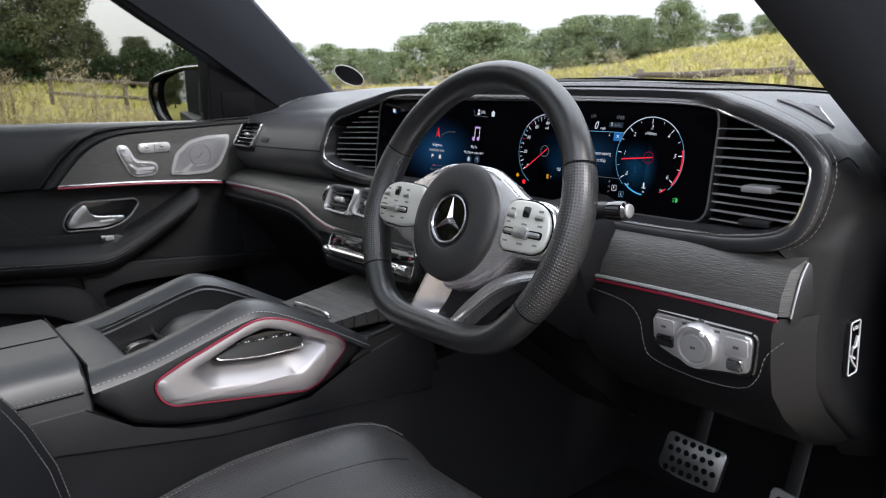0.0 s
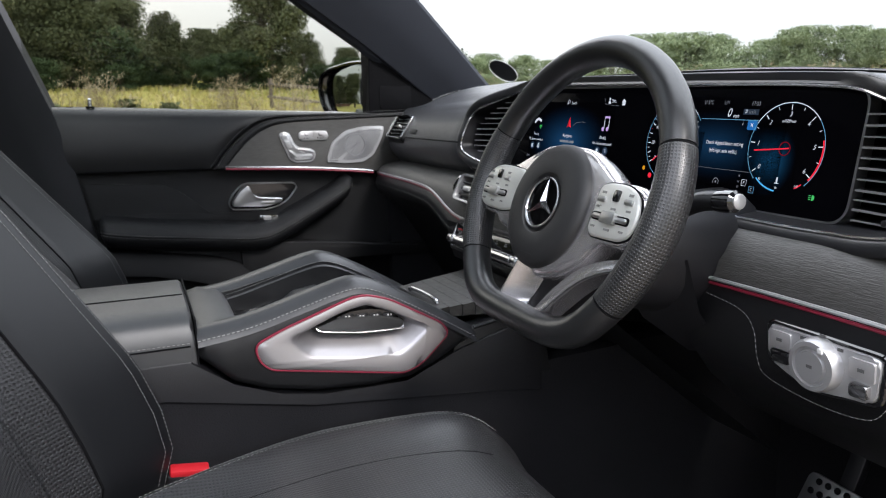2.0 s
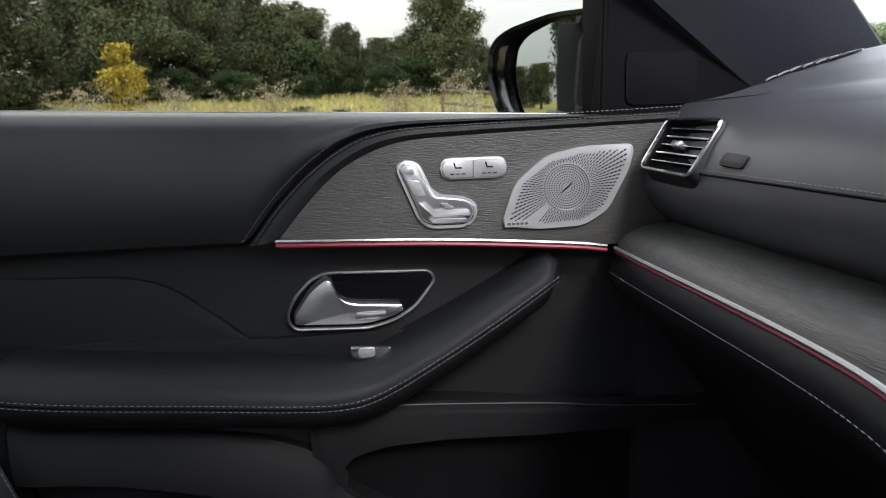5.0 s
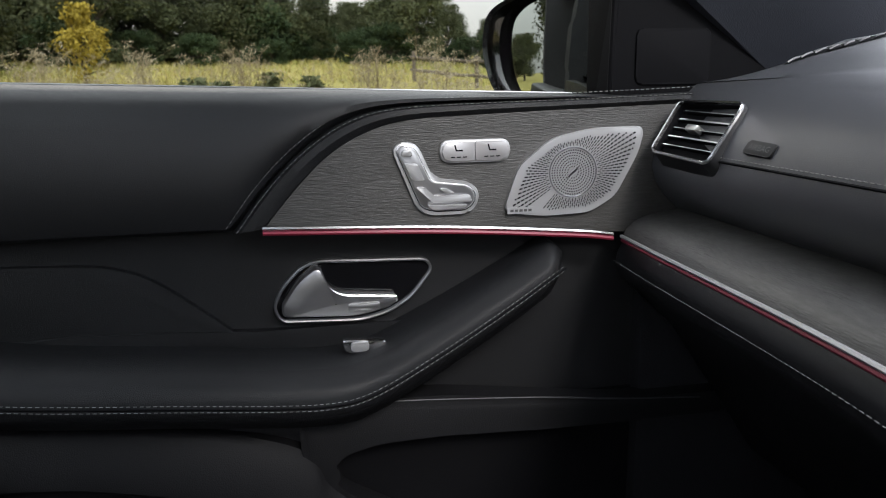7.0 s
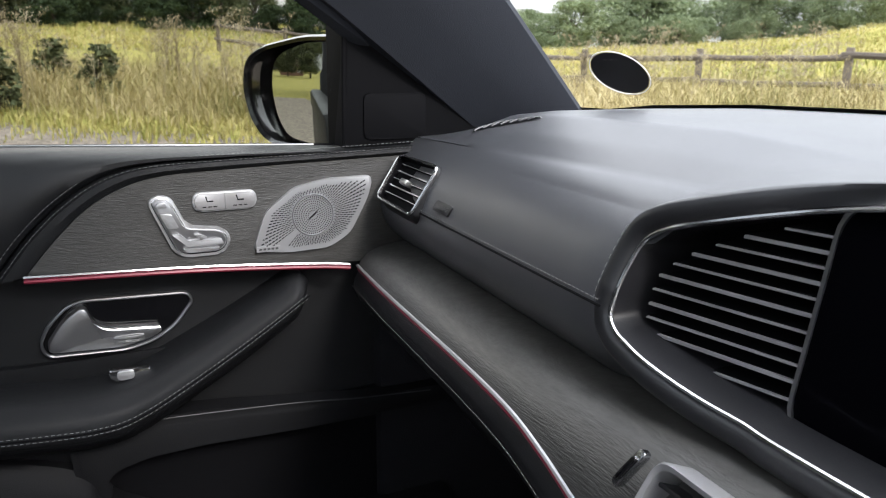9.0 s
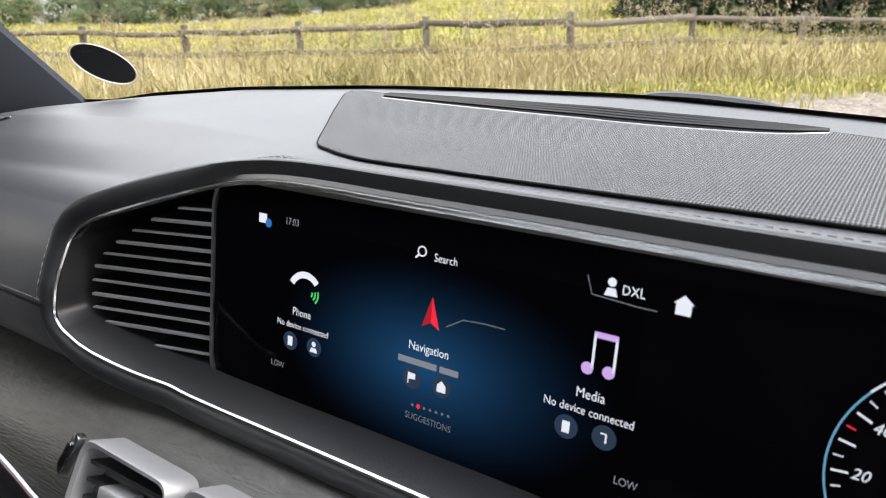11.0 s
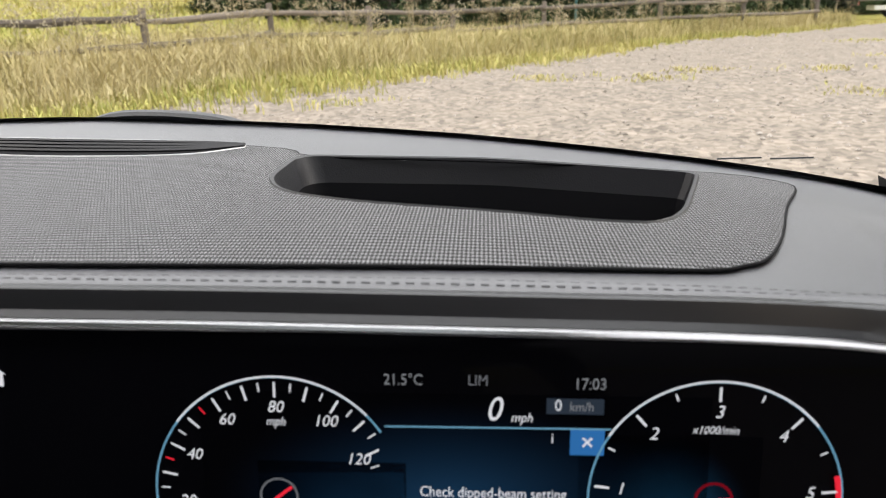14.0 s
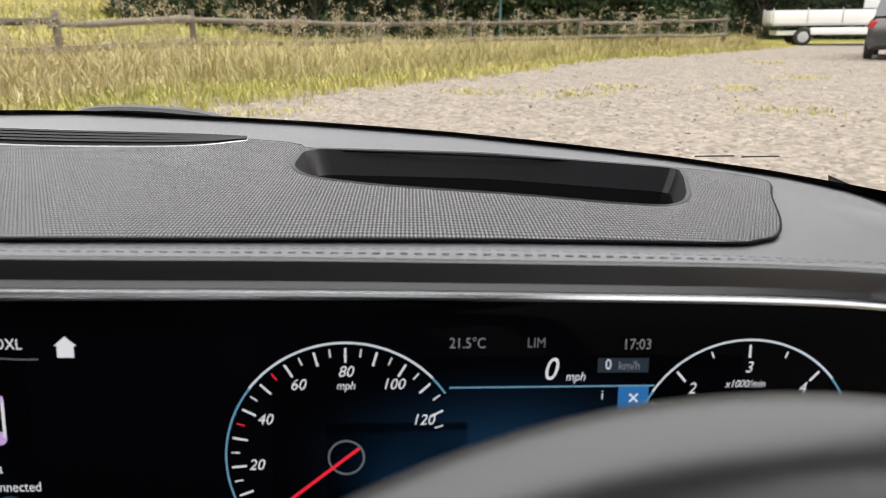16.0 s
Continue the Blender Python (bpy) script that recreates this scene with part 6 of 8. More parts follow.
# ---------- dash details ----------
lv = thing("corner_vent", "small square air vent in a chrome frame at the dash end", "air vent", "dashboard air vents")
q = [Vector((-0.617, 0.153, 1.132)), Vector((-0.513, 0.153, 1.128)), Vector((-0.517, 0.188, 1.182)), Vector((-0.624, 0.188, 1.182))]
nv = (q[1] - q[0]).cross(q[3] - q[0]).normalized()
if nv.y > 0:
    nv = -nv
ux = (q[1] - q[0] + q[2] - q[3]).normalized()
uz = nv.cross(ux)
c = sum(q, Vector()) / 4 + nv * 0.010
VM = Matrix(((ux.x, -nv.x, uz.x, c.x), (ux.y, -nv.y, uz.y, c.y), (ux.z, -nv.z, uz.z, c.z), (0, 0, 0, 1)))
loc = [VM.inverted() @ p for p in q]
vo = rounded([(p.x, p.z) for p in loc], 0.010, 5)
part("frame", moved(loft([[(a, 0.001, b) for a, b in offset(vo, -0.0020)], [(a, -0.0030, b) for a, b in offset(vo, -0.0016)], [(a, -0.0036, b) for a, b in offset(vo, -0.0004)], [(a, -0.0025, b) for a, b in offset(vo, 0.0008)], [(a, -0.0005, b) for a, b in offset(vo, 0.0010)]], True), VM), CHROME, lv, "chrome frame")
part("collar", moved(loft([[(a, -0.0008, b) for a, b in offset(vo, 0.0009)], [(a, 0.004, b) for a, b in offset(vo, 0.0016)], [(a, 0.016, b) for a, b in offset(vo, 0.005)]], True), VM), LEATHER_SMOOTH, lv, "black collar of the vent")
part("shaft", moved(loft([[(a, 0.0, b) for a, b in offset(vo, -0.0018)], [(a, 0.0075, b) for a, b in offset(vo, -0.004)]], True), VM), DARK, lv, "black inner wall")
part("well", moved(slab(offset(vo, -0.003), "y", 0.0070, 0.0085), VM), DARK, lv)
for i in range(5):
    z = -0.0185 + 0.0098 * i
    k = -0.02 * (z + 0.02)
    s_ = part("slat", moved(box(-0.044 + k, 0.046 + k, 0.0014, 0.0072, z - 0.0009, z + 0.0009, 0.0003), VM), DARK, lv)
    h = 0.0008 if i % 2 else 0.0004
    part("edge", moved(box(-0.040 + k, 0.046 + k, 0.0008, 0.0016, z - h, z + h, 0.0002), VM), STEEL, s_, "bright slat edge")
part("knob", moved(box(-0.009, 0.009, -0.006, 0.004, -0.0035, 0.0035, 0.0015), VM), STEEL, lv, "silver adjuster")
ab = thing("airbag_badge", "small raised airbag badge in the dash leather", "badge")
AB = Matrix.Translation((-0.461, 0.1585, 1.1515)) @ Matrix.Rotation(radians(3), 4, "Z") @ Matrix.Rotation(radians(-28), 4, "X") @ Matrix.Rotation(radians(3), 4, "Y")
part("plate", moved(slab(rounded([(-0.018, -0.006), (0.016, -0.006), (0.018, 0.006), (-0.016, 0.006)], 0.002), "y", -0.003, 0.004, 0.001), AB), PLASTIC, ab)
lettering("AIRBAG", 0.0075, GREY_PRINT, AB @ Matrix.Translation((0, -0.0033, 0)) @ Matrix.Rotation(radians(90), 4, "X"), ab)
seam_pts = []
for x in [-0.53, -0.47, -0.40, -0.33, -0.26, -0.20, -0.178]:
    k = (x + 0.66) / 0.5
    seam_pts.append((x, 0.158 - 0.022 * k + 0.0025, 1.1375))
part("seam_line", tube(curve(seam_pts, 4), 0.0011, 5), DARK, dash)
part("stitching", stitches([(p.x, p.y + 0.0012, p.z + 0.0035) for p in curve(seam_pts, 4)]), STITCH, dash)
# stitching round the hood and along its lip
hs = ring_row(0.0160, -0.0050)
kk = len(hs)
part("stitching", stitches([hs[i] for i in range(int(kk * 0.43), int(kk * 0.68))]), STITCH, dash)
part("stitching", stitches([(x, y + 0.004, z + 0.001) for x, y, z in [ring_row(0.0205, 0.003)[i] for i in range(int(kk * 0.42), int(kk * 0.68))]]), STITCH, dash)
part("stitching", stitches([hs[i] for i in range(0, int(kk * 0.08))] ), STITCH, dash)
for y in (0.2085, 0.2125):
    part("stitching", stitches([(x, y + 0.0055, cap_z(x, y + 0.0055) - 0.00005) for x in [-0.02 + 0.01 * i for i in range(64)]], r=0.0003), SHEEN_LEATHER, dash)
part("stitching", stitches([p + Vector((0, -0.0095, -0.026)) for p in SC]), STITCH, dash)

# speaker cloth on top of the dash with vent and head-up display well
GR = [(-0.090, 0.355), (-0.035, 0.285), (0.001, 0.258), (0.035, 0.240), (0.075, 0.2305), (0.166, 0.2255), (0.36, 0.2245), (0.48, 0.2275), (0.542, 0.2310), (0.560, 0.2385), (0.575, 0.251), (0.596, 0.290), (0.622, 0.351), (0.642, 0.391), (0.654, 0.418), (0.658, 0.436), (0.646, 0.449), (0.615, 0.457), (0.46, 0.452), (0.335, 0.452), (0.305, 0.478), (0.20, 0.495), (0.0, 0.50), (-0.14, 0.512), (-0.205, 0.520), (-0.150, 0.435)]
GO = [(v.x, min(v.y, back_y(v.x) - 0.03)) for v in curve([(a, b, 0) for a, b in GR], 3, True)]
def cloth():
    """The cloth as a fine grid inside its outline, left open over the well."""
    bm = bmesh.new()
    grid_v = {}
    step = 0.0035
    nx, ny = int(0.90 / step), int(0.50 / step)
    for i in range(nx):
        for j in range(ny):
            x, y = -0.23 + i * step, 0.215 + j * step
            if inside((x + step / 2, y + step / 2), GO) and not inside((x + step / 2, y + step / 2), HUD):
                vs = []
                for a, b in ((i, j), (i + 1, j), (i + 1, j + 1), (i, j + 1)):
                    if (a, b) not in grid_v:
                        px, py = -0.23 + a * step, 0.215 + b * step
                        grid_v[(a, b)] = bm.verts.new((px, py, cap_z(px, py) + 0.0026))
                    vs.append(grid_v[(a, b)])
                bm.faces.new(vs)
    lines = [(p, q) for o in (GO, HUD) for p, q in zip(o, o[1:] + o[:1])]
    for v in {v for e in bm.edges if e.is_boundary for v in e.verts}:
        best = None
        for p, q in lines:
            a, b = Vector(p), Vector(q)
            k = max(0, min(1, (v.co.xy - a).dot(b - a) / max(1e-9, (b - a).length_squared)))
            c = a.lerp(b, k)
            if best is None or (c - v.co.xy).length < (best - v.co.xy).length:
                best = c
        if (best - v.co.xy).length < 0.006:
            v.co = (best.x, best.y, cap_z(best.x, best.y) + 0.0022)
    return bm


grille = thing("speaker_cover", "dotted grey cloth-like cover on top of the dash", "speaker cover")
part("cover", cloth(), MESH_GRILLE, grille)
part("edge", tube([(x, y, cap_z(x, y) + 0.0016) for x, y in GO], 0.0009, 6, True), DARK, grille, "dark edge of the cover")
hz = lambda x, y: cap_z(x, y)
hud = thing("display_well", "deep black well for the head-up display in the dash top", "display well")
inset = lambda k: [(x + (0.457 - x) * k, y + (0.392 - y) * k) for x, y in HUD]
rows = [[(x, y, hz(x, y) + 0.0016) for x, y in offset(HUD, 0.0022)], [(x, y, hz(x, y) + 0.0034) for x, y in offset(HUD, 0.0010)]] + [[(x, y, hz(x, y) + d) for x, y in inset(k)] for k, d in ((0.01, 0.0026), (0.03, -0.008), (0.05, -0.016))]
part("surround", loft([[(x, y, hz(x, y) + 0.0006) for x, y in offset(HUD, 0.019)], [(x, y, hz(x, y) + 0.0009) for x, y in offset(HUD, 0.009)], [(x, y, hz(x, y) + 0.0012) for x, y in offset(HUD, 0.001)]], True), SHEEN_LEATHER, hud, "leather surround of the well")
part("rim", loft(rows, True), PLASTIC, hud, "smooth black rim")
part("well", loft([[(x, y, hz(x, y) - d) for x, y in inset(k)] for k, d in ((0.05, 0.016), (0.09, 0.05), (0.13, 0.085), (0.98, 0.09))], True), DARK, hud, "matt black well")
dv = thing("demister_vent", "long narrow windscreen vent with dark slats", "air vent", "windscreen vents")
DVF = curve([(-0.135, 0.490, 0), (-0.120, 0.482, 0), (0.0, 0.462, 0), (0.121, 0.446, 0), (0.20, 0.446, 0), (0.245, 0.454, 0), (0.275, 0.477, 0)], 5)
DVB = curve([(-0.135, 0.493, 0), (-0.120, 0.503, 0), (0.0, 0.497, 0), (0.10, 0.491, 0), (0.20, 0.492, 0), (0.245, 0.490, 0), (0.275, 0.480, 0)], 5)
part("frame", tube([(p.x, p.y, cap_z(p.x, p.y) + 0.0025) for p in DVF] + [(p.x, p.y, cap_z(p.x, p.y) + 0.003) for p in reversed(DVB)], 0.0009, 6, True), SATIN_PAINT, dv, "grey frame")
part("well", loft([[(p.x, p.y, cap_z(p.x, p.y) + 0.0035) for p in DVF], [(p.x, p.y, cap_z(p.x, p.y) + 0.0035) for p in DVB]]), DARK, dv)
for f in (0.2, 0.4, 0.6, 0.8):
    part("slat", tube([(a.lerp(b, f).x, a.lerp(b, f).y, cap_z(a.lerp(b, f).x, a.lerp(b, f).y) + 0.0045) for a, b in zip(DVF, DVB)], 0.0014, 5), PLASTIC, dv)
# side demister and right speaker
sd = thing("demister_vent", "small toothed side window vent on the dash", "air vent", "windscreen vents")
A0, A1 = Vector((-0.550, 0.241, 0)), Vector((-0.464, 0.277, 0))
lay = lambda x, y, d: (x, y, cap_z(x, y) + d)
half = lambda f: 0.0105 * (1 - f) ** 0.5 + 0.0008
spots = [(A0.lerp(A1, i / 12), half(i / 12)) for i in range(13)]
part("well", loft([[lay(p.x, p.y - w * 0.2, 0.0010), lay(p.x - w * 0.3, p.y + w * 0.4, 0.0012), lay(p.x - w * 0.6, p.y + w, 0.0010)] for p, w in spots]), DARK, sd)
part("rim", tube([lay(p.x - w * 0.6, p.y + w, 0.0016) for p, w in spots], 0.0009, 6), SATIN_PAINT, sd, "thin pale rim of the vent")
for i in range(7):
    f = (i + 0.5) / 7.5
    p, w = A0.lerp(A1, f), half(f)
    part("fin", tube([lay(p.x - 0.004, p.y - w * 0.15, 0.0014), lay(p.x - w * 0.3, p.y + w * 0.4, 0.0022), lay(p.x + 0.002 - w * 0.6, p.y + w * 0.95, 0.0014)], 0.0014, 6), SHEEN_LEATHER, sd)
rs = thing("corner_speaker", "triangular slatted loudspeaker grille at the dash corner", "speaker cover")
T2 = [(0.667, 0.254), (0.692, 0.298), (0.725, 0.262)]
on_skin = lambda p, d: Vector((p[0], p[1], cap_z(p[0], p[1]) + d))
mix = lambda p, q, f: (p[0] + (q[0] - p[0]) * f, p[1] + (q[1] - p[1]) * f)
part("frame", tube([on_skin(mix(T2[i], T2[(i + 1) % 3], f / 5), 0.0020) for i in range(3) for f in range(5)], 0.0016, 6, True), SATIN_PAINT, rs, "thin pale frame")
part("backing", loft([[on_skin(mix(mix(T2[0], T2[1], i / 8), mix(T2[2], T2[1], i / 8), j / 6), 0.0016) for j in range(7)] for i in range(9)]), DARK, rs)
for i in range(8):
    f = (i + 0.7) / 9.2
    part("slat", tube([on_skin(mix(mix(T2[0], T2[1], f), mix(T2[2], T2[1], f), j / 4), 0.0022) for j in range(5)], 0.0008, 5), SATIN_PAINT, rs)

# sticker on the windscreen
stick = thing("windscreen_sticker", "round dark sticker with a pale rim on the windscreen", "sticker")
sc0 = Vector((-0.494, 0.408, 1.291))
near = min((screen_point(-1 + 0.02 * i, 0.01 * j) for i in range(100) for j in range(60)), key=lambda p: (Vector((p.x, 0, p.z)) - Vector((sc0.x, 0, sc0.z))).length)
sn = Vector((-0.20, 0.62, 0.78)).normalized()
sx = Vector((1, 0.30, 0.06)); sx = (sx - sn * sx.dot(sn)).normalized()
sy = sn.cross(sx)
SM = Matrix(((sx.x, sy.x, sn.x, sc0.x), (sx.y, sy.y, sn.y, sc0.y), (sx.z, sy.z, sn.z, sc0.z), (0, 0, 0, 1)))
part("disc", moved(loft([[(0.039 * r * math.sin(a), 0.039 * r * math.cos(a), 0) for a in [2 * math.pi * i / 40 for i in range(40)]] for r in (0.95, 0.02)], True, caps=True), SM), PLASTIC, stick)
part("rim", moved(tube([(0.0388 * math.sin(a), 0.0388 * math.cos(a), 0) for a in [2 * math.pi * i / 40 for i in range(40)]], 0.0008, 5, True), SM), WHITE_PRINT, stick)
for k in (-1, 0, 1):
    part("mark", moved(slab(rect(0.008 * k - 0.0026, 0.008 * k + 0.0026, -0.026, -0.0235), "z", 0.0008, 0), SM), GREY_PRINT, stick)

# ---------- seats ----------
def seat(xc, dy, by, recline, name_label):
    s = thing("front_seat", name_label, "seat", "front seats")
    o = lambda x, y, z: (xc + x, y + dy, z)
    # cushion: lofted from rear to front
    def cush(x, y):
        side = abs(x) / 0.255
        f = (y + 0.60) / 0.56
        b = 0.022 * max(0, (side - 0.55) / 0.35) ** 1.5 * (1 if side < 0.92 else max(0, (1 - side) / 0.08) ** 0.5) if side > 0.55 else 0
        z = 0.775 + 0.018 * f + b - 0.05 * max(0, side - 0.9) / 0.1 * max(0, side - 0.9) / 0.1
        fr = max(0, f - 0.78) / 0.22
        return z - 0.06 * fr ** 3
    cols = [-0.255, -0.25, -0.24, -0.22, -0.19, -0.155, -0.10, -0.03, 0.03, 0.10, 0.155, 0.19, 0.22, 0.24, 0.25, 0.255]
    rows = []
    for y in [-0.62 + 0.02 * i for i in range(28)] + [-0.05, -0.04, -0.034]:
        taper = 0.92 - 0.20 * max(0, (y + 0.30) / 0.27) ** 2 - 0.44 * max(0, (-0.27 - y) / 0.30) ** 1.6
        rows.append([o(x * taper, y, cush(x, y)) for x in cols])
    rows.append([o(x * 0.76, -0.036, 0.70) for x in cols])
    rows.append([o(x * 0.74, -0.06, 0.60) for x in cols])
    part("cushion", loft(rows), PERF_FINE, s, "perforated leather cushion")
    # skirts of the cushion
    for sg in (-1, 1):
        sk = []
        for y in [-0.62, -0.5, -0.4, -0.3, -0.22, -0.15, -0.10, -0.06, -0.04]:
            taper = 0.92 - 0.20 * max(0, (y + 0.30) / 0.27) ** 2 - 0.44 * max(0, (-0.27 - y) / 0.30) ** 1.6
            sk.append([o(sg * 0.2545 * taper, y, cush(0.2545, y) + 0.002), o(sg * 0.262 * taper, y, 0.73), o(sg * 0.255 * taper, y, 0.66), o(sg * 0.24 * taper, y, 0.58)])
        part("skirt", loft(sk), LEATHER, s, "smooth leather side of the cushion")
        seam = []
        for y in [-0.60 + 0.02 * i for i in range(28)]:
            taper = 0.92 - 0.20 * max(0, (y + 0.30) / 0.27) ** 2 - 0.44 * max(0, (-0.27 - y) / 0.30) ** 1.6
            seam.append(o(sg * 0.222 * taper, y, cush(0.222, y) + 0.0012))
        part("stitching", stitches(seam), STITCH, s)
        part("stitching", stitches([(a - sg * 0.006, b, c + 0.0002) for a, b, c in seam]), STITCH, s)
        ins = []
        for y in [-0.60 + 0.02 * i for i in range(26)]:
            taper = 0.92 - 0.20 * max(0, (y + 0.30) / 0.27) ** 2 - 0.44 * max(0, (-0.27 - y) / 0.30) ** 1.6
            ins.append(o(sg * (0.145 - 0.05 * max(0, (y + 0.25) / 0.2) ** 2) * taper, y, cush(0.14, y) + 0.0005))
        part("piping", tube(ins, 0.0012, 5), DARK, s)
    # backrest
    def back(x, z):
        side = abs(x) / 0.262
        y = by - 0.36 * max(0, z - 0.80) - recline * max(0, z - 0.90) - 0.12 * max(0, 0.80 - z)
        bulge = 0.125 * max(0, (side - 0.45) / 0.5) ** 1.3 if side < 0.95 else 0.125 - 0.06 * ((side - 0.95) / 0.05) ** 2
        fade = 1 - 0.55 * max(0, (z - 0.92) / 0.45)
        low = 1 - 0.3 * max(0, (0.85 - z) / 0.2)
        return y + bulge * fade * low
    rows = []
    cols = [-0.262, -0.259, -0.254, -0.246, -0.23, -0.205, -0.17, -0.14, -0.11, -0.05, 0.05, 0.11, 0.14, 0.17, 0.205, 0.23, 0.246, 0.254, 0.259, 0.262]
    zs = [0.70 + 0.025 * i for i in range(28)]
    wid = lambda z: 1 - 0.10 * max(0, (z - 0.95) / 0.4) ** 2 - 0.05 * max(0, (0.82 - z) / 0.12)
    for z in zs:
        rows.append([o(x * wid(z), back(x, z), z) for x in cols])
    part("backrest", loft(rows), PERF_BACK, s, "perforated leather backrest")
    for sg in (-1, 1):
        part("bolster_side", loft([[o(sg * 0.262 * wid(z), back(0.262, z), z), o(sg * 0.268 * wid(z), back(0.262, z) - 0.03, z), o(sg * 0.262 * wid(z), back(0.262, z) - 0.10, z), o(sg * 0.235 * wid(z), back(0.262, z) - 0.2, z)] for z in zs]), LEATHER, s, "smooth leather side of the backrest")
        part("bolster", loft([[o(sg * u * wid(z), back(u, z) + (0.0022 if u > 0.178 else -0.002), z) for u in (0.176, 0.180, 0.19, 0.20, 0.21, 0.22, 0.23, 0.238, 0.246, 0.250, 0.254, 0.259, 0.2622)] for z in zs]), LEATHER_SMOOTH, s, "smooth black leather bolster")
        part("piping", tube([o(sg * 0.177 * wid(z), back(0.177, z) + 0.001, z) for z in zs], 0.0018, 5), DARK, s)
        sm = [o(sg * 0.247 * wid(z), back(0.247, z) + 0.0032, z) for z in zs]
        part("stitching", stitches(sm), STITCH, s)
        part("stitching", stitches([(a, b - 0.0002, c) for a, b, c in [o(sg * 0.240 * wid(z), back(0.240, z) + 0.0032, z) for z in zs]]), STITCH, s)
        part("piping", tube([o(sg * 0.128 * wid(z), back(0.128, z) + 0.001, z) for z in zs], 0.0022, 5), LEATHER_SMOOTH, s)
    part("shell", loft([[o(x * wid(z), back(0, z) - 0.15, z) for x in (-0.24, 0, 0.24)] for z in zs]), PLASTIC, s)
    part("base", box(xc - 0.22, xc + 0.22, -0.6 + dy, -0.10 + dy, 0.44, 0.60, 0.02), PLASTIC, s)
    return s


seat(0.474, 0.03, -0.575, 0.1, "black perforated leather driver's seat with grey stitching")
seat(-0.300, 0.0, -0.585, 0.29, "black perforated leather passenger seat with grey stitching")
bk = thing("seat_buckle", "black seat belt buckle with a red button beside the console", "buckle")
BKM = Matrix.Translation((0.226, -0.414, 0.752)) @ Matrix.Rotation(radians(-8), 4, "X") @ Matrix.Rotation(radians(8), 4, "Y")
part("body", moved(box(-0.010, 0.012, -0.026, 0.026, -0.06, 0.015, 0.004), BKM), PLASTIC, bk)
part("button", moved(box(-0.008, 0.011, -0.023, 0.023, 0.012, 0.022, 0.003), BKM), RED_PLASTIC, bk, "red release button")
part("stem", moved(box(-0.005, 0.005, -0.012, 0.012, -0.22, -0.05, 0.003), BKM), PLASTIC, bk)
# ---------- what the screens show ----------
# dimmed to the cabin light
W_GLOW = glowing("white_light", (0.86, 0.92, 1.0), 0.44)
G_GLOW = glowing("grey_light", (0.55, 0.6, 0.66), 0.192)
R_GLOW = glowing("red_light", (1.0, 0.03, 0.06), 0.450)
P_GLOW = glowing("violet_light", (0.62, 0.42, 0.85), 0.450)
B_GLOW = glowing("blue_light", (0.04, 0.27, 0.75), 0.30)
C_GLOW = glowing("cyan_light", (0.16, 0.42, 0.62), 0.420)
N_GLOW = glowing("green_light", (0.1, 0.8, 0.2), 0.360)
O_GLOW = glowing("amber_light", (0.9, 0.42, 0.02), 0.360)
DIM = glowing("faint_light", (0.02, 0.035, 0.06), 0.600)
BAR = glowing("dim_light", (0.5, 0.55, 0.62), 0.132)


def backlight(name, cx, cz, rx, rz, col, strength):
    """A soft coloured area that the screen itself shows, brightest in its middle."""
    m = bpy.data.materials.new(name)
    m.use_nodes = True
    n, l = m.node_tree.nodes, m.node_tree.links
    b = n["Principled BSDF"]
    b.inputs["Base Color"].default_value = (0.002, 0.002, 0.003, 1)
    b.inputs["Roughness"].default_value = 0.12
    b.inputs["Specular IOR Level"].default_value = 0.0
    tc, mp, gr = n.new("ShaderNodeTexCoord"), n.new("ShaderNodeMapping"), n.new("ShaderNodeTexGradient")
    gr.gradient_type = "QUADRATIC_SPHERE"
    mp.inputs["Location"].default_value = (-1, -1, 0)
    mp.inputs["Scale"].default_value = (2, 2, 0)
    l.new(tc.outputs["Generated"], mp.inputs[0])
    l.new(mp.outputs[0], gr.inputs[0])
    mu = n.new("ShaderNodeMath")
    mu.operation = "MULTIPLY"
    mu.inputs[1].default_value = strength
    l.new(gr.outputs[0], mu.inputs[0])
    b.inputs["Emission Color"].default_value = (*col, 1)
    l.new(mu.outputs[0], b.inputs["Emission Strength"])
    me = bpy.data.meshes.new(name)
    u, v = on_lcd(cx, cz)
    me.from_pydata([(u - rx, v - rz, 0.0), (u + rx, v - rz, 0.0), (u + rx, v + rz, 0.0), (u - rx, v + rz, 0.0)], [], [(0, 1, 2, 3)])
    me.materials.append(m)
    ob = new(name, me)
    ob.matrix_world = LCD @ Matrix.Translation((0, 0, 0.0004))
    ob.parent = display
    return ob


media = thing("media_screen", "lit central screen with phone, navigation and media tiles", "screen")
cluster = thing("instrument_screen", "lit instrument screen with two round dials", "screen")


def glyph(poly, mat, owner, name="symbol", z=0.001):
    bm = bmesh.new()
    bm.faces.new([bm.verts.new((a, b, z)) for a, b in poly])
    ob = part(name, moved(bm, LCD), mat, owner, smooth=False)
    return ob


def line(pts, w, mat, owner, name="line", z=0.001):
    bm = bmesh.new()
    P = [Vector((a, b)) for a, b in pts]
    L, R = [], []
    for i, p in enumerate(P):
        d = (P[min(i + 1, len(P) - 1)] - P[max(i - 1, 0)]).normalized()
        q = Vector((-d.y, d.x)) * w / 2
        L.append(bm.verts.new((*(p + q), z)))
        R.append(bm.verts.new((*(p - q), z)))
    for i in range(len(P) - 1):
        bm.faces.new((L[i], L[i + 1], R[i + 1], R[i]))
    return part(name, moved(bm, LCD), mat, owner, smooth=False)


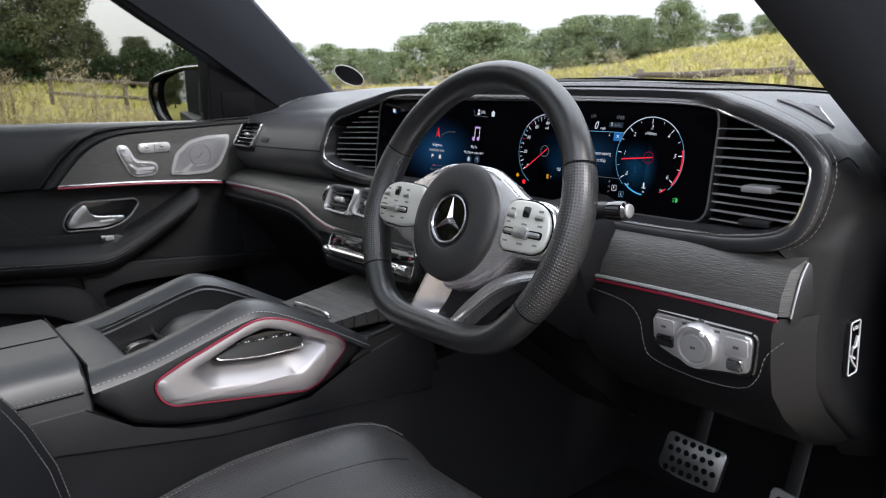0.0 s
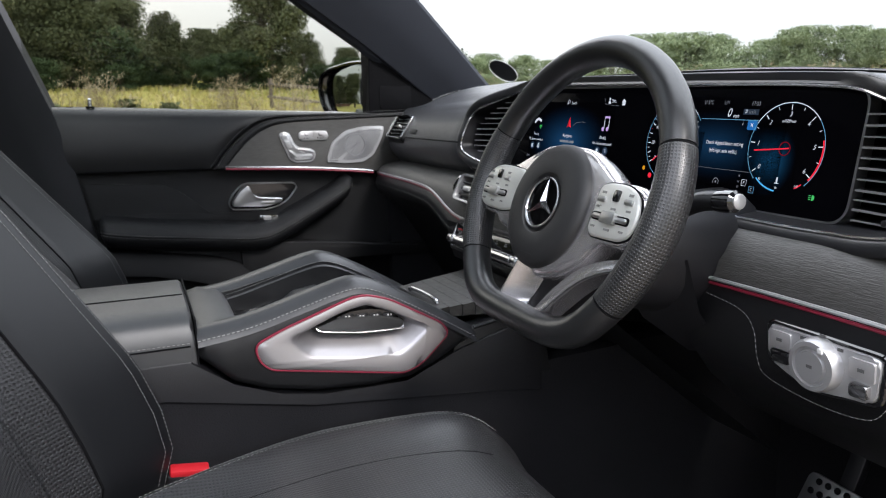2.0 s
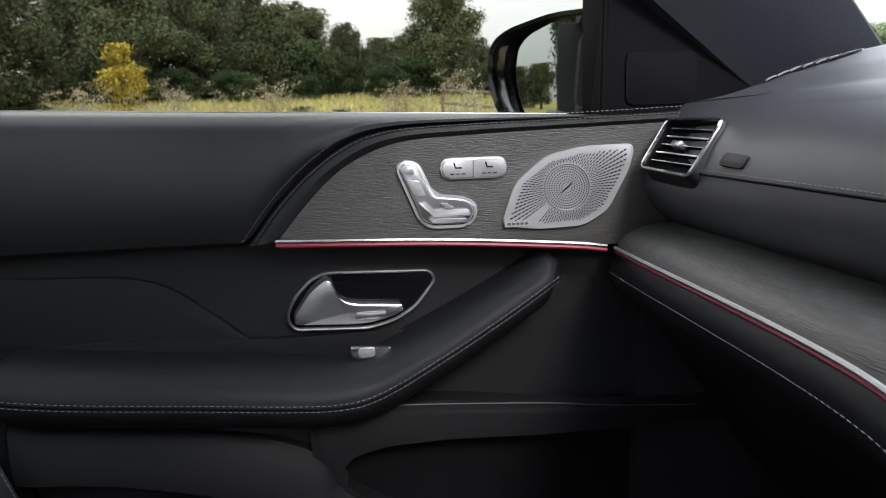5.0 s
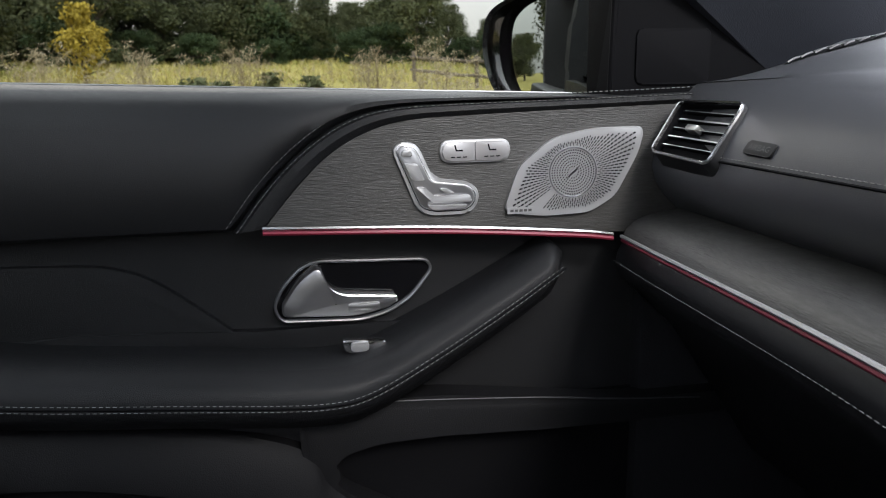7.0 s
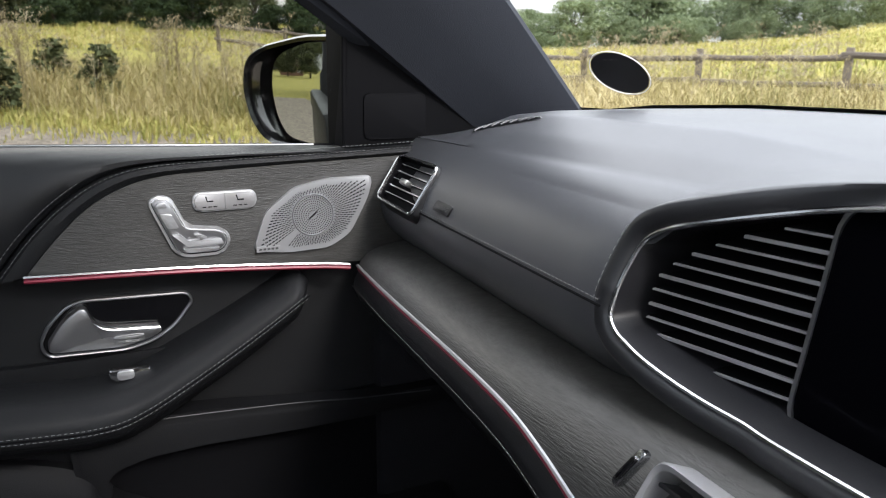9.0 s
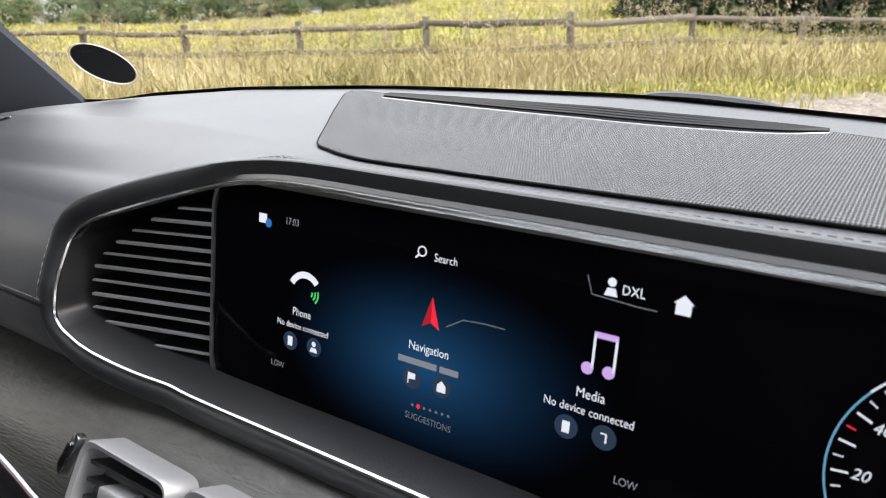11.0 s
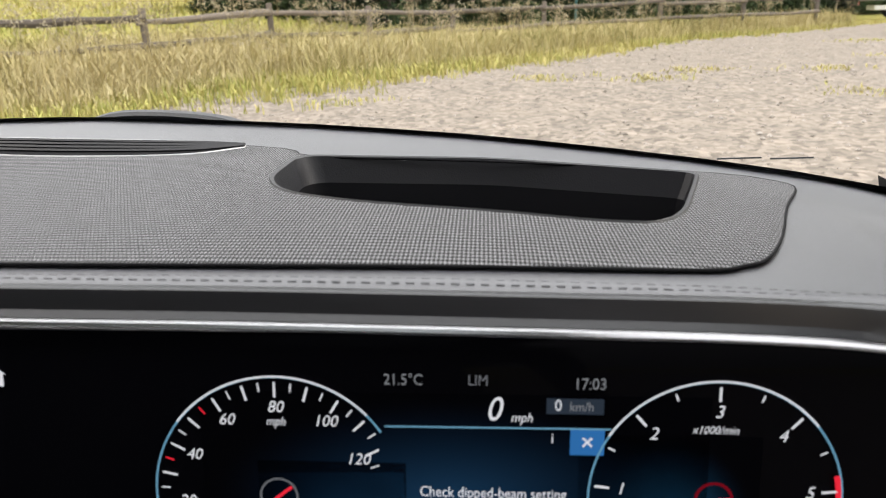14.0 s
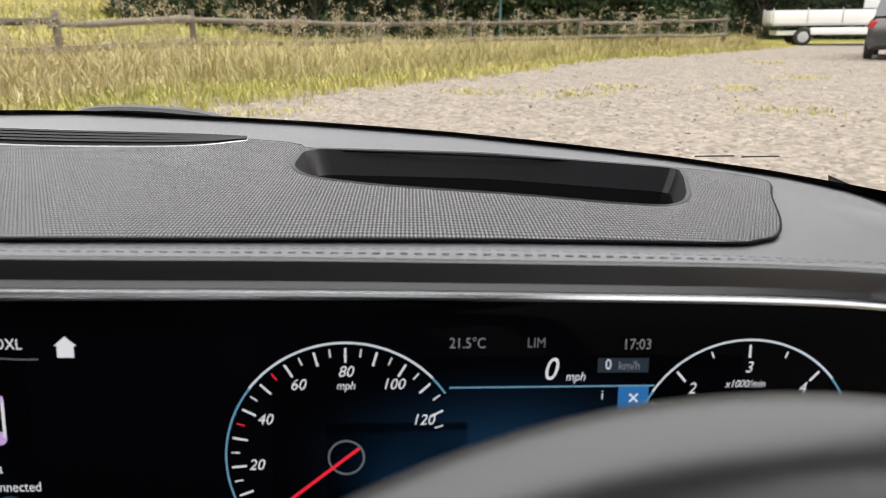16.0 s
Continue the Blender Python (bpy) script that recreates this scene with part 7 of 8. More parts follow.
def say(text, x, z, size, mat, owner, shear=0.0, squeeze=0.86, align="CENTER"):
    u, v = on_lcd(x, z)
    return lettering(text, size, mat, LCD @ Matrix.Translation((u, v, 0.0012)), owner, "text", align, shear, squeeze)


def disc(x, z, r, mat, owner, name="symbol", n=18, zz=0.001):
    u, v = on_lcd(x, z)
    return glyph([(u + r * math.cos(2 * math.pi * i / n), v + r * math.sin(2 * math.pi * i / n)) for i in range(n)], mat, owner, name, zz)


def arc(x, z, r, a0, a1, w, mat, owner, n=40, zz=0.0011):
    u, v = on_lcd(x, z)
    return line([(u + r * math.sin(radians(a0 + (a1 - a0) * i / n)), v + r * math.cos(radians(a0 + (a1 - a0) * i / n))) for i in range(n + 1)], w, mat, owner, "dial_line", zz)


def at(x, z, pts):
    u, v = on_lcd(x, z)
    return [(u + a, v + b) for a, b in pts]


backlight("screen_area", 0.125, 1.145, 0.115, 0.062, (0.02, 0.12, 0.30), 0.248)
# phone tile
glyph(at(-0.004, 1.211, [(-0.004, -0.003), (0.003, -0.003), (0.003, 0.003), (-0.004, 0.003)]), W_GLOW, media)
disc(0.001, 1.2085, 0.0028, B_GLOW, media, zz=0.0014)
say("17:03", 0.021, 1.2115, 0.0062, G_GLOW, media)
arc(0.034, 1.168, 0.0125, -62, 48, 0.0042, W_GLOW, media)
for k in range(3):
    arc(0.037, 1.170, 0.003 + 0.0024 * k, 75, 135, 0.0013, N_GLOW, media, 8)
say("Phone", 0.032, 1.156, 0.0072, W_GLOW, media)
say("No device connected", 0.033, 1.147, 0.0058, W_GLOW, media)
for x in (0.023, 0.043):
    disc(x, 1.1365, 0.006, DIM, media, "button", zz=0.0007)
glyph(at(0.023, 1.1365, [(-0.002, -0.003), (0.002, -0.003), (0.002, 0.003), (-0.002, 0.003)]), W_GLOW, media)
disc(0.043, 1.1385, 0.0017, W_GLOW, media)
glyph(at(0.043, 1.1345, [(-0.0032, -0.0012), (0.0032, -0.0012), (0.002, 0.0016), (-0.002, 0.0016)]), W_GLOW, media)
say("LOW", 0.013, 1.119, 0.0058, G_GLOW, media)
# navigation tile
arc(0.118, 1.208, 0.0026, 0, 360, 0.0009, W_GLOW, media, 20)
line(at(0.118, 1.208, [(-0.002, -0.002), (-0.0042, -0.0042)]), 0.0011, W_GLOW, media)
say("Search", 0.1335, 1.2055, 0.0064, W_GLOW, media)
glyph(at(0.127, 1.174, [(0, 0.0105), (0.0058, -0.0075), (0, -0.0042)]), R_GLOW, media)
glyph(at(0.127, 1.174, [(0, 0.0105), (0, -0.0042), (-0.0058, -0.0075)]), glowing("dark_red_light", (0.6, 0.02, 0.03), 0.360), media)
line(at(0.127, 1.174, [(0.01, -0.004), (0.02, 0.002), (0.032, 0.003), (0.045, 0.003)]), 0.0006, BAR, media)
say("Navigation", 0.127, 1.1545, 0.0072, W_GLOW, media)
glyph(at(0.127, 1.1455, [(-0.020, -0.0018), (0.006, -0.0018), (0.006, 0.0018), (-0.020, 0.0018)]), G_GLOW, media, "unreadable_line")
glyph(at(0.127, 1.1455, [(0.008, -0.0018), (0.020, -0.0018), (0.020, 0.0018), (0.008, 0.0018)]), G_GLOW, media, "unreadable_line")
for x in (0.117, 0.137):
    disc(x, 1.1355, 0.006, DIM, media, "button", zz=0.0007)
glyph(at(0.117, 1.136, [(-0.002, -0.001), (0.0025, -0.0005), (0.0025, 0.0028), (-0.002, 0.0028)]), W_GLOW, media)
line(at(0.117, 1.136, [(-0.0022, -0.0035), (-0.0022, 0.003)]), 0.0007, W_GLOW, media)
glyph(at(0.137, 1.1355, [(-0.0028, -0.003), (0.0028, -0.003), (0.0028, 0.001), (0, 0.0035), (-0.0028, 0.001)]), W_GLOW, media)
for k in range(7):
    disc(0.119 + 0.004 * k, 1.1205, 0.0009 if k != 1 else 0.0014, R_GLOW if k == 1 else BAR, media, "page_dot", 8)
say("SUGGESTIONS", 0.130, 1.1135, 0.0055, BAR, media)
# media tile and header
disc(0.224, 1.2095, 0.0021, W_GLOW, media)
glyph(at(0.224, 1.2045, [(-0.0032, -0.0016), (0.0032, -0.0016), (0.002, 0.0022), (-0.002, 0.0022)]), W_GLOW, media)
say("DXL", 0.2345, 1.2065, 0.0066, W_GLOW, media)
line(at(0.226, 1.2005, [(-0.014, 0.010), (-0.011, 0.0015), (0.012, 0.0), (0.02, 0.0)]), 0.0006, BAR, media)
glyph(at(0.257, 1.2045, [(-0.0034, -0.0042), (0.0034, -0.0042), (0.0034, 0.0008), (0.0046, 0.0008), (0, 0.0048), (-0.0046, 0.0008), (-0.0034, 0.0008)]), W_GLOW, media)
glyph(at(0.223, 1.176, [(-0.0042, 0.006), (0.0075, 0.006), (0.0075, 0.009), (-0.0042, 0.009)]), P_GLOW, media)
for dx in (-0.0036, 0.007):
    line(at(0.223, 1.176, [(dx, -0.009), (dx, 0.008)]), 0.0013, W_GLOW, media)
    disc(0.223 + dx - 0.0023, 1.1665, 0.0031, P_GLOW, media)
say("Media", 0.2205, 1.1535, 0.0072, W_GLOW, media)
say("No device connected", 0.220, 1.145, 0.0062, W_GLOW, media)
for x in (0.210, 0.2295):
    disc(x, 1.1345, 0.0062, DIM, media, "button", zz=0.0007)
glyph(at(0.210, 1.1345, [(-0.002, -0.003), (0.002, -0.003), (0.002, 0.003), (-0.002, 0.003)]), W_GLOW, media)
line(at(0.2295, 1.1345, [(-0.002, 0.002), (0.001, 0.002), (0.001, -0.0025)]), 0.0009, W_GLOW, media)
say("LOW", 0.2425, 1.1155, 0.0058, G_GLOW, media)

# dials: speed
backlight("screen_area", 0.440, 1.150, 0.100, 0.045, (0.02, 0.11, 0.26), 0.17)
backlight("screen_area", 0.525, 1.137, 0.035, 0.040, (0.03, 0.25, 0.55), 0.22)
backlight("screen_area", 0.392, 1.135, 0.030, 0.032, (0.02, 0.14, 0.34), 0.16)
SX, SZ, SR = 0.3705, 1.1525, 0.0505
arc(SX, SZ, SR, -150, 56, 0.0008, C_GLOW, cluster, 70)
arc(SX, SZ, SR + 0.0002, -52, 46, 0.0008, W_GLOW, cluster, 40, 0.0013)
for k in range(27):
    mph = 5 * k
    a = -126 + 126 * mph / 80
    if mph > 125:
        continue
    u, v = on_lcd(SX, SZ)
    big = mph % 10 == 0
    d = Vector((math.sin(radians(a)), math.cos(radians(a))))
    r1 = SR - 0.0022
    if a > 56:
        r1 = min(r1, 0.041 / max(0.1, math.sin(radians(a))))
    line([(u + d.x * (r1 - (0.0062 if big else 0.0036)), v + d.y * (r1 - (0.0062 if big else 0.0036))), (u + d.x * r1, v + d.y * r1)], 0.0009 if big else 0.0006, R_GLOW if mph in (35, 55) else W_GLOW, cluster, "tick", 0.0012)
for mph in (0, 20, 40, 60, 80, 100, 120):
    a = radians(-126 + 126 * mph / 80)
    r = SR - (0.0125 if mph != 120 else 0.014)
    say(str(mph), SX + math.sin(a) * r, SZ + math.cos(a) * r - 0.028 * math.sin(a) * r, 0.0068, W_GLOW, cluster, 0.25, 0.95)
say("mph", SX, 1.1845, 0.0052, W_GLOW, cluster, 0.25)
u, v = on_lcd(SX, SZ)
nd = Vector((math.sin(radians(-128)), math.cos(radians(-128))))
line([(u - nd.x * 0.007, v - nd.y * 0.007), (u + nd.x * 0.043, v + nd.y * 0.043)], 0.0014, R_GLOW, cluster, "needle", 0.0016)
arc(SX, SZ, 0.0075, 0, 360, 0.0009, BAR, cluster, 24)
# dials: engine speed
TX, TZ, TR = 0.5425, 1.1505, 0.0485
arc(TX, TZ, TR, -136, 138, 0.0008, C_GLOW, cluster, 80)
arc(TX, TZ, TR + 0.0002, -58, 50, 0.0008, W_GLOW, cluster, 40, 0.0013)
arc(TX, TZ, TR - 0.0014, 76, 130, 0.0022, R_GLOW, cluster, 24, 0.0012)
for k in range(13):
    a = -126 + 126 * k / 6
    u, v = on_lcd(TX, TZ)
    d = Vector((math.sin(radians(a)), math.cos(radians(a))))
    big = k % 2 == 0
    line([(u + d.x * (TR - (0.0078 if big else 0.005)), v + d.y * (TR - (0.0078 if big else 0.005))), (u + d.x * (TR - 0.002), v + d.y * (TR - 0.002))], 0.0010 if big else 0.0007, W_GLOW, cluster, "tick", 0.0013)
for k in range(7):
    a = radians(-126 + 126 * k / 3)
    r = TR - 0.0122
    say(str(k), TX + math.sin(a) * r, TZ + math.cos(a) * r - 0.028 * math.sin(a) * r, 0.0072, W_GLOW, cluster, 0.25, 0.95)
say("x1000/min", TX - 0.001, 1.1795, 0.0048, W_GLOW, cluster, 0.25)
u, v = on_lcd(TX, TZ)
nd = Vector((math.sin(radians(-96)), math.cos(radians(-96))))
line([(u - nd.x * 0.006, v - nd.y * 0.006), (u + nd.x * 0.040, v + nd.y * 0.040)], 0.0015, R_GLOW, cluster, "needle", 0.0016)
arc(TX, TZ, 0.007, 0, 360, 0.0012, glowing("dim_red_light", (0.5, 0.01, 0.03), 0.180), cluster, 24)
arc(TX, TZ, TR - 0.003, 184, 222, 0.0016, glowing("sky_blue_light", (0.1, 0.5, 0.95), 0.480), cluster, 16)
arc(TX, TZ, TR - 0.003, 140, 152, 0.0014, R_GLOW, cluster, 6)
for t_, x, z in (("50", TX - 0.026, 1.1165), ("90", TX - 0.002, 1.1085), ("130", TX + 0.023, 1.1125)):
    say(t_, x, z, 0.0036, W_GLOW, cluster, 0.2)
glyph(at(TX - 0.002, 1.1165, [(-0.001, -0.0035), (0.001, -0.0035), (0.001, 0.0035), (-0.001, 0.0035)]), W_GLOW, cluster)
line(at(TX - 0.002, 1.1135, [(-0.003, 0), (0.003, 0)]), 0.0008, W_GLOW, cluster)
# centre
say("21.5°C", 0.4215, 1.2012, 0.0064, G_GLOW, cluster)
say("LIM", 0.4505, 1.2005, 0.0062, BAR, cluster)
say("17:03", 0.4935, 1.1985, 0.0066, G_GLOW, cluster)
say("0", 0.4565, 1.1885, 0.0142, W_GLOW, cluster, 0.25)
say("mph", 0.4675, 1.1852, 0.0056, W_GLOW, cluster, 0.25)
glyph(at(0.488, 1.1895, [(-0.011, -0.0032), (0.011, -0.0032), (0.011, 0.0032), (-0.011, 0.0032)]), glowing("pale_box_light", (0.2, 0.3, 0.45), 0.060), cluster, "box", 0.0008)
say("0", 0.4815, 1.19, 0.0066, W_GLOW, cluster)
say("km/h", 0.4905, 1.1893, 0.0054, G_GLOW, cluster)
line(at(0.41, 1.1822, [(0.004, 0.0), (0.092, 0.0005)]), 0.0007, C_GLOW, cluster)
glyph(at(0.493, 1.175, [(-0.0066, -0.0056), (0.0066, -0.0056), (0.0066, 0.0056), (-0.0066, 0.0056)]), B_GLOW, cluster, "box", 0.0009)
for s_ in (-1, 1):
    line(at(0.493, 1.175, [(-0.0018, -0.0018 * s_), (0.0018, 0.0018 * s_)]), 0.0008, W_GLOW, cluster, z=0.0013)
say("i", 0.4795, 1.1765, 0.0062, W_GLOW, cluster)
say("Check dipped-beam setting", 0.4565, 1.1535, 0.0064, W_GLOW, cluster, 0, 0.82)
say("(left/right-side traffic)", 0.4565, 1.1445, 0.0062, W_GLOW, cluster, 0, 0.82)
line(at(0.41, 1.1245, [(0.004, 0.0), (0.092, 0.0005)]), 0.0005, BAR, cluster)
for t_, x, z, sz in (("R", 0.4885, 1.1175, 0.004), ("N", 0.4885, 1.1115, 0.004), ("D", 0.4885, 1.1055, 0.004), ("P", 0.4965, 1.1105, 0.0052), ("C", 0.5085, 1.1035, 0.0048)):
    say(t_, x, z, sz, W_GLOW if t_ in "PC" else G_GLOW, cluster)
for x, z in ((0.4965, 1.1105), (0.5085, 1.1035)):
    uu, vv = on_lcd(x, z)
    line([(uu - 0.0034, vv - 0.0034), (uu + 0.0034, vv - 0.0034), (uu + 0.0034, vv + 0.0034), (uu - 0.0034, vv + 0.0034), (uu - 0.0034, vv - 0.0034)], 0.0006, W_GLOW if z > 1.105 else C_GLOW, cluster)
arc(0.454, 1.1085, 0.0042, -120, 120, 0.0009, G_GLOW, cluster, 16)
disc(0.454, 1.1085, 0.0014, G_GLOW, cluster)
glyph(at(0.587, 1.1025, [(0, -0.0032), (0.003, -0.0018), (0.003, 0.0018), (0, 0.0032)]), N_GLOW, cluster)
for k in (-1, 0, 1):
    line(at(0.587, 1.1025, [(-0.004, 0.002 * k), (-0.001, 0.002 * k)]), 0.0007, N_GLOW, cluster)
disc(0.336, 1.1075, 0.0034, R_GLOW, cluster)
disc(0.322, 1.1165, 0.0028, O_GLOW, cluster)
glyph(at(0.381, 1.118, [(-0.002, -0.003), (0.0015, -0.003), (0.0015, 0.003), (-0.002, 0.003)]), O_GLOW, cluster)
say("21", 0.3875, 1.1175, 0.0046, W_GLOW, cluster, 0.2)
say("160", 0.3995, 1.1285, 0.0062, W_GLOW, cluster, 0.25)

# ---------- outside: gravel, fence, grass, trees, parked vehicles ----------
rng = np.random.default_rng(7)


def polar(az, r):
    """Place at an azimuth (degrees, left of straight ahead) and range."""
    return -r * math.sin(radians(az)), r * math.cos(radians(az))


def island_material(name, cols, rough=0.9, scale=0.5, spec=0.15, sheen=0.0):
    """Leaf or blade colours that change from piece to piece and, slowly, from place to place."""
    m = bpy.data.materials.new(name)
    m.use_nodes = True
    n, l = m.node_tree.nodes, m.node_tree.links
    b = n["Principled BSDF"]
    b.inputs["Roughness"].default_value, b.inputs["Specular IOR Level"].default_value = rough, spec
    geo, tc, noise, add, ramp = n.new("ShaderNodeNewGeometry"), n.new("ShaderNodeTexCoord"), n.new("ShaderNodeTexNoise"), n.new("ShaderNodeMath"), n.new("ShaderNodeValToRGB")
    noise.inputs["Scale"].default_value, noise.inputs["Detail"].default_value = scale, 4
    l.new(tc.outputs["Object"], noise.inputs[0])
    mul = n.new("ShaderNodeMath")
    mul.operation = "MULTIPLY"
    mul.inputs[1].default_value = 0.55
    l.new(geo.outputs["Random Per Island"], mul.inputs[0])
    l.new(mul.outputs[0], add.inputs[0])
    big = n.new("ShaderNodeMapRange")
    big.inputs[1].default_value, big.inputs[2].default_value, big.inputs[4].default_value = 0.35, 0.65, 0.45
    l.new(noise.outputs[0], big.inputs[0])
    l.new(big.outputs[0], add.inputs[1])
    while len(ramp.color_ramp.elements) < len(cols):
        ramp.color_ramp.elements.new(0.5)
    for i, c in enumerate(cols):
        ramp.color_ramp.elements[i].position = i / (len(cols) - 1)
        ramp.color_ramp.elements[i].color = (*c, 1)
    l.new(add.outputs[0], ramp.inputs[0])
    info, hsv, mr = n.new("ShaderNodeObjectInfo"), n.new("ShaderNodeHueSaturation"), n.new("ShaderNodeMapRange")
    mr.inputs[3].default_value, mr.inputs[4].default_value = 0.8, 1.2
    l.new(info.outputs["Random"], mr.inputs[0])
    l.new(mr.outputs[0], hsv.inputs["Value"])
    l.new(ramp.outputs[0], hsv.inputs["Color"])
    l.new(hsv.outputs[0], b.inputs["Base Color"])
    return m


STRAW = island_material("dry_grass_blades", [(0.13, 0.15, 0.05), (0.30, 0.26, 0.11), (0.42, 0.35, 0.18), (0.50, 0.43, 0.26)], scale=0.25)
MEADOW = island_material("meadow_blades", [(0.18, 0.22, 0.06), (0.32, 0.31, 0.09), (0.43, 0.37, 0.14), (0.48, 0.41, 0.18)], scale=0.08)
WEED = island_material("dry_weed", [(0.14, 0.11, 0.06), (0.26, 0.21, 0.12), (0.40, 0.34, 0.22), (0.55, 0.50, 0.38)], scale=1.0)
LEAF = island_material("oak_leaves", [(0.042, 0.052, 0.028), (0.070, 0.082, 0.040), (0.100, 0.110, 0.054), (0.150, 0.140, 0.080)], scale=0.6)
LEAF_DARK = island_material("hedge_leaves", [(0.018, 0.03, 0.016), (0.032, 0.05, 0.024), (0.05, 0.072, 0.03), (0.08, 0.10, 0.04)], scale=0.6)
# Leaves of the far trees: haze is painted in as a paler green.
LEAF_HAZED = island_material("hazed_leaves", [(0.10, 0.13, 0.075), (0.16, 0.20, 0.11), (0.22, 0.26, 0.14), (0.28, 0.31, 0.17)], scale=0.3)
LEAF_YELLOW = island_material("yellow_leaves", [(0.16, 0.13, 0.02), (0.26, 0.2, 0.03), (0.36, 0.28, 0.05), (0.42, 0.33, 0.07)], scale=0.8)
BARK = material("bark", (0.09, 0.07, 0.05), 0.9, grain=1.0, scale=14, stretch=(3, 3, 0.6), vscale=5, col2=(0.05, 0.04, 0.03))
OLD_WOOD = material("weathered_fence_wood", (0.17, 0.14, 0.11), 0.9, grain=1.0, scale=30, stretch=(1, 6, 6), vscale=8, col2=(0.08, 0.065, 0.055), per_object=0.25)
VAN_WHITE = material("white_van_paint", (0.75, 0.75, 0.74), 0.4, vary=0.06, vscale=2)
CAR_GREY = material("dark_grey_car_paint", (0.03, 0.032, 0.035), 0.25, vary=0.1, coat=1.0)
TYRE = material("tyre_rubber", (0.02, 0.02, 0.02), 0.85, vary=0.2)
PLATE = material("yellow_plate", (0.7, 0.5, 0.06), 0.5, vary=0.05)
TEAL = material("teal_pole_paint", (0.03, 0.11, 0.11), 0.5, vary=0.1)
RED_LAMP = material("red_lamp", (0.35, 0.02, 0.02), 0.3, vary=0.05)


def mesh_of(name, verts, faces, mat, parent=None, smooth=False):
    me = bpy.data.meshes.new(name)
    me.from_pydata(verts, [], faces)
    me.materials.append(mat)
    ob = new(name, me)
    if parent:
        ob.parent = parent
    return ob


# gravel yard, a thin sheet on the ground
EDGE = [(-30, -14), (-16, -6), (-11.6, 0.0), (-9.2, 3.5), (-7.4, 6.2), (-5.6, 8.1), (-4.4, 9.0), (-3.8, 10.2), (-2.7, 10.8), (-1.2, 12.2), (0.5, 14.1), (2.8, 16.8), (5.7, 20.8), (10.2, 24.2), (13.6, 27.2), (19, 32), (30, 37)]


def edge_reach(az):
    """How far the gravel goes in one direction, with a ragged edge."""
    best = None
    d = Vector((-math.sin(radians(az)), math.cos(radians(az))))
    for (x1, y1), (x2, y2) in zip(EDGE, EDGE[1:]):
        den = d.x * (y2 - y1) - d.y * (x2 - x1)
        if abs(den) > 1e-9:
            t = (x1 * (y2 - y1) - y1 * (x2 - x1)) / den
            u = (x1 * d.y - y1 * d.x) / den
            if t > 0 and -1e-6 <= u <= 1 + 1e-6:
                best = t if best is None else min(best, t)
    return best


def gravel_sheet():
    rows = []
    for i in range(300):
        az = -39 + 154 * i / 299
        r = edge_reach(az)
        r = (r or 12) + 0.22 * math.sin(az * 2.1) + 0.14 * math.sin(az * 5.3 + 1) + 0.12 * rng.normal()
        rows.append([(*polar(az, r * f), ground_z(*polar(az, r * f)) + 0.012 + 0.01 * math.sin(9 * f * r) * math.sin(az)) for f in (0.05, 0.15, 0.25, 0.35, 0.45, 0.55, 0.65, 0.75, 0.85, 0.93, 1.0)])
    for az in (130, 160, 190, 220, 250, 280, 300, 320):
        rows.append([(*polar(az, 26 * f), ground_z(*polar(az, 26 * f)) + 0.012) for f in (0.05, 0.15, 0.25, 0.35, 0.45, 0.55, 0.65, 0.75, 0.85, 0.93, 1.0)])
    return loft(rows, ring=True)


yard = tagged(part("gravel", gravel_sheet(), GRAVEL), "pale gravel and dirt yard with loose stones", "gravel", kind="structure")


def tufts(name, spots, mat, label, h=(0.3, 0.7), w=0.012, blades=7, spread=0.10, lean=0.35, cat="grass"):
    """Grass: at each spot some blades, each a bent strip of two faces."""
    V, F = [], []
    for x, y, s in spots:
        z0 = ground_z(x, y)
        for _ in range(blades):
            a, hh = rng.uniform(0, 6.283), s * rng.uniform(*h)
            bx, by = x + rng.normal() * spread, y + rng.normal() * spread
            ca, sa = math.cos(a), math.sin(a)
            le = hh * abs(rng.normal()) * lean
            ww = w * (0.6 + 0.8 * rng.random())
            n = len(V)
            V += [(bx - sa * ww, by + ca * ww, z0 - 0.02), (bx + sa * ww, by - ca * ww, z0 - 0.02),
                  (bx + ca * le * 0.35 + sa * ww * 0.8, by + sa * le * 0.35 - ca * ww * 0.8, z0 + hh * 0.6), (bx + ca * le * 0.35 - sa * ww * 0.8, by + sa * le * 0.35 + ca * ww * 0.8, z0 + hh * 0.6),
                  (bx + ca * le, by + sa * le, z0 + hh)]
            F += [(n, n + 1, n + 2, n + 3), (n + 3, n + 2, n + 4)]
    return tagged(mesh_of(name, V, F, mat), label, cat, kind="stuff")


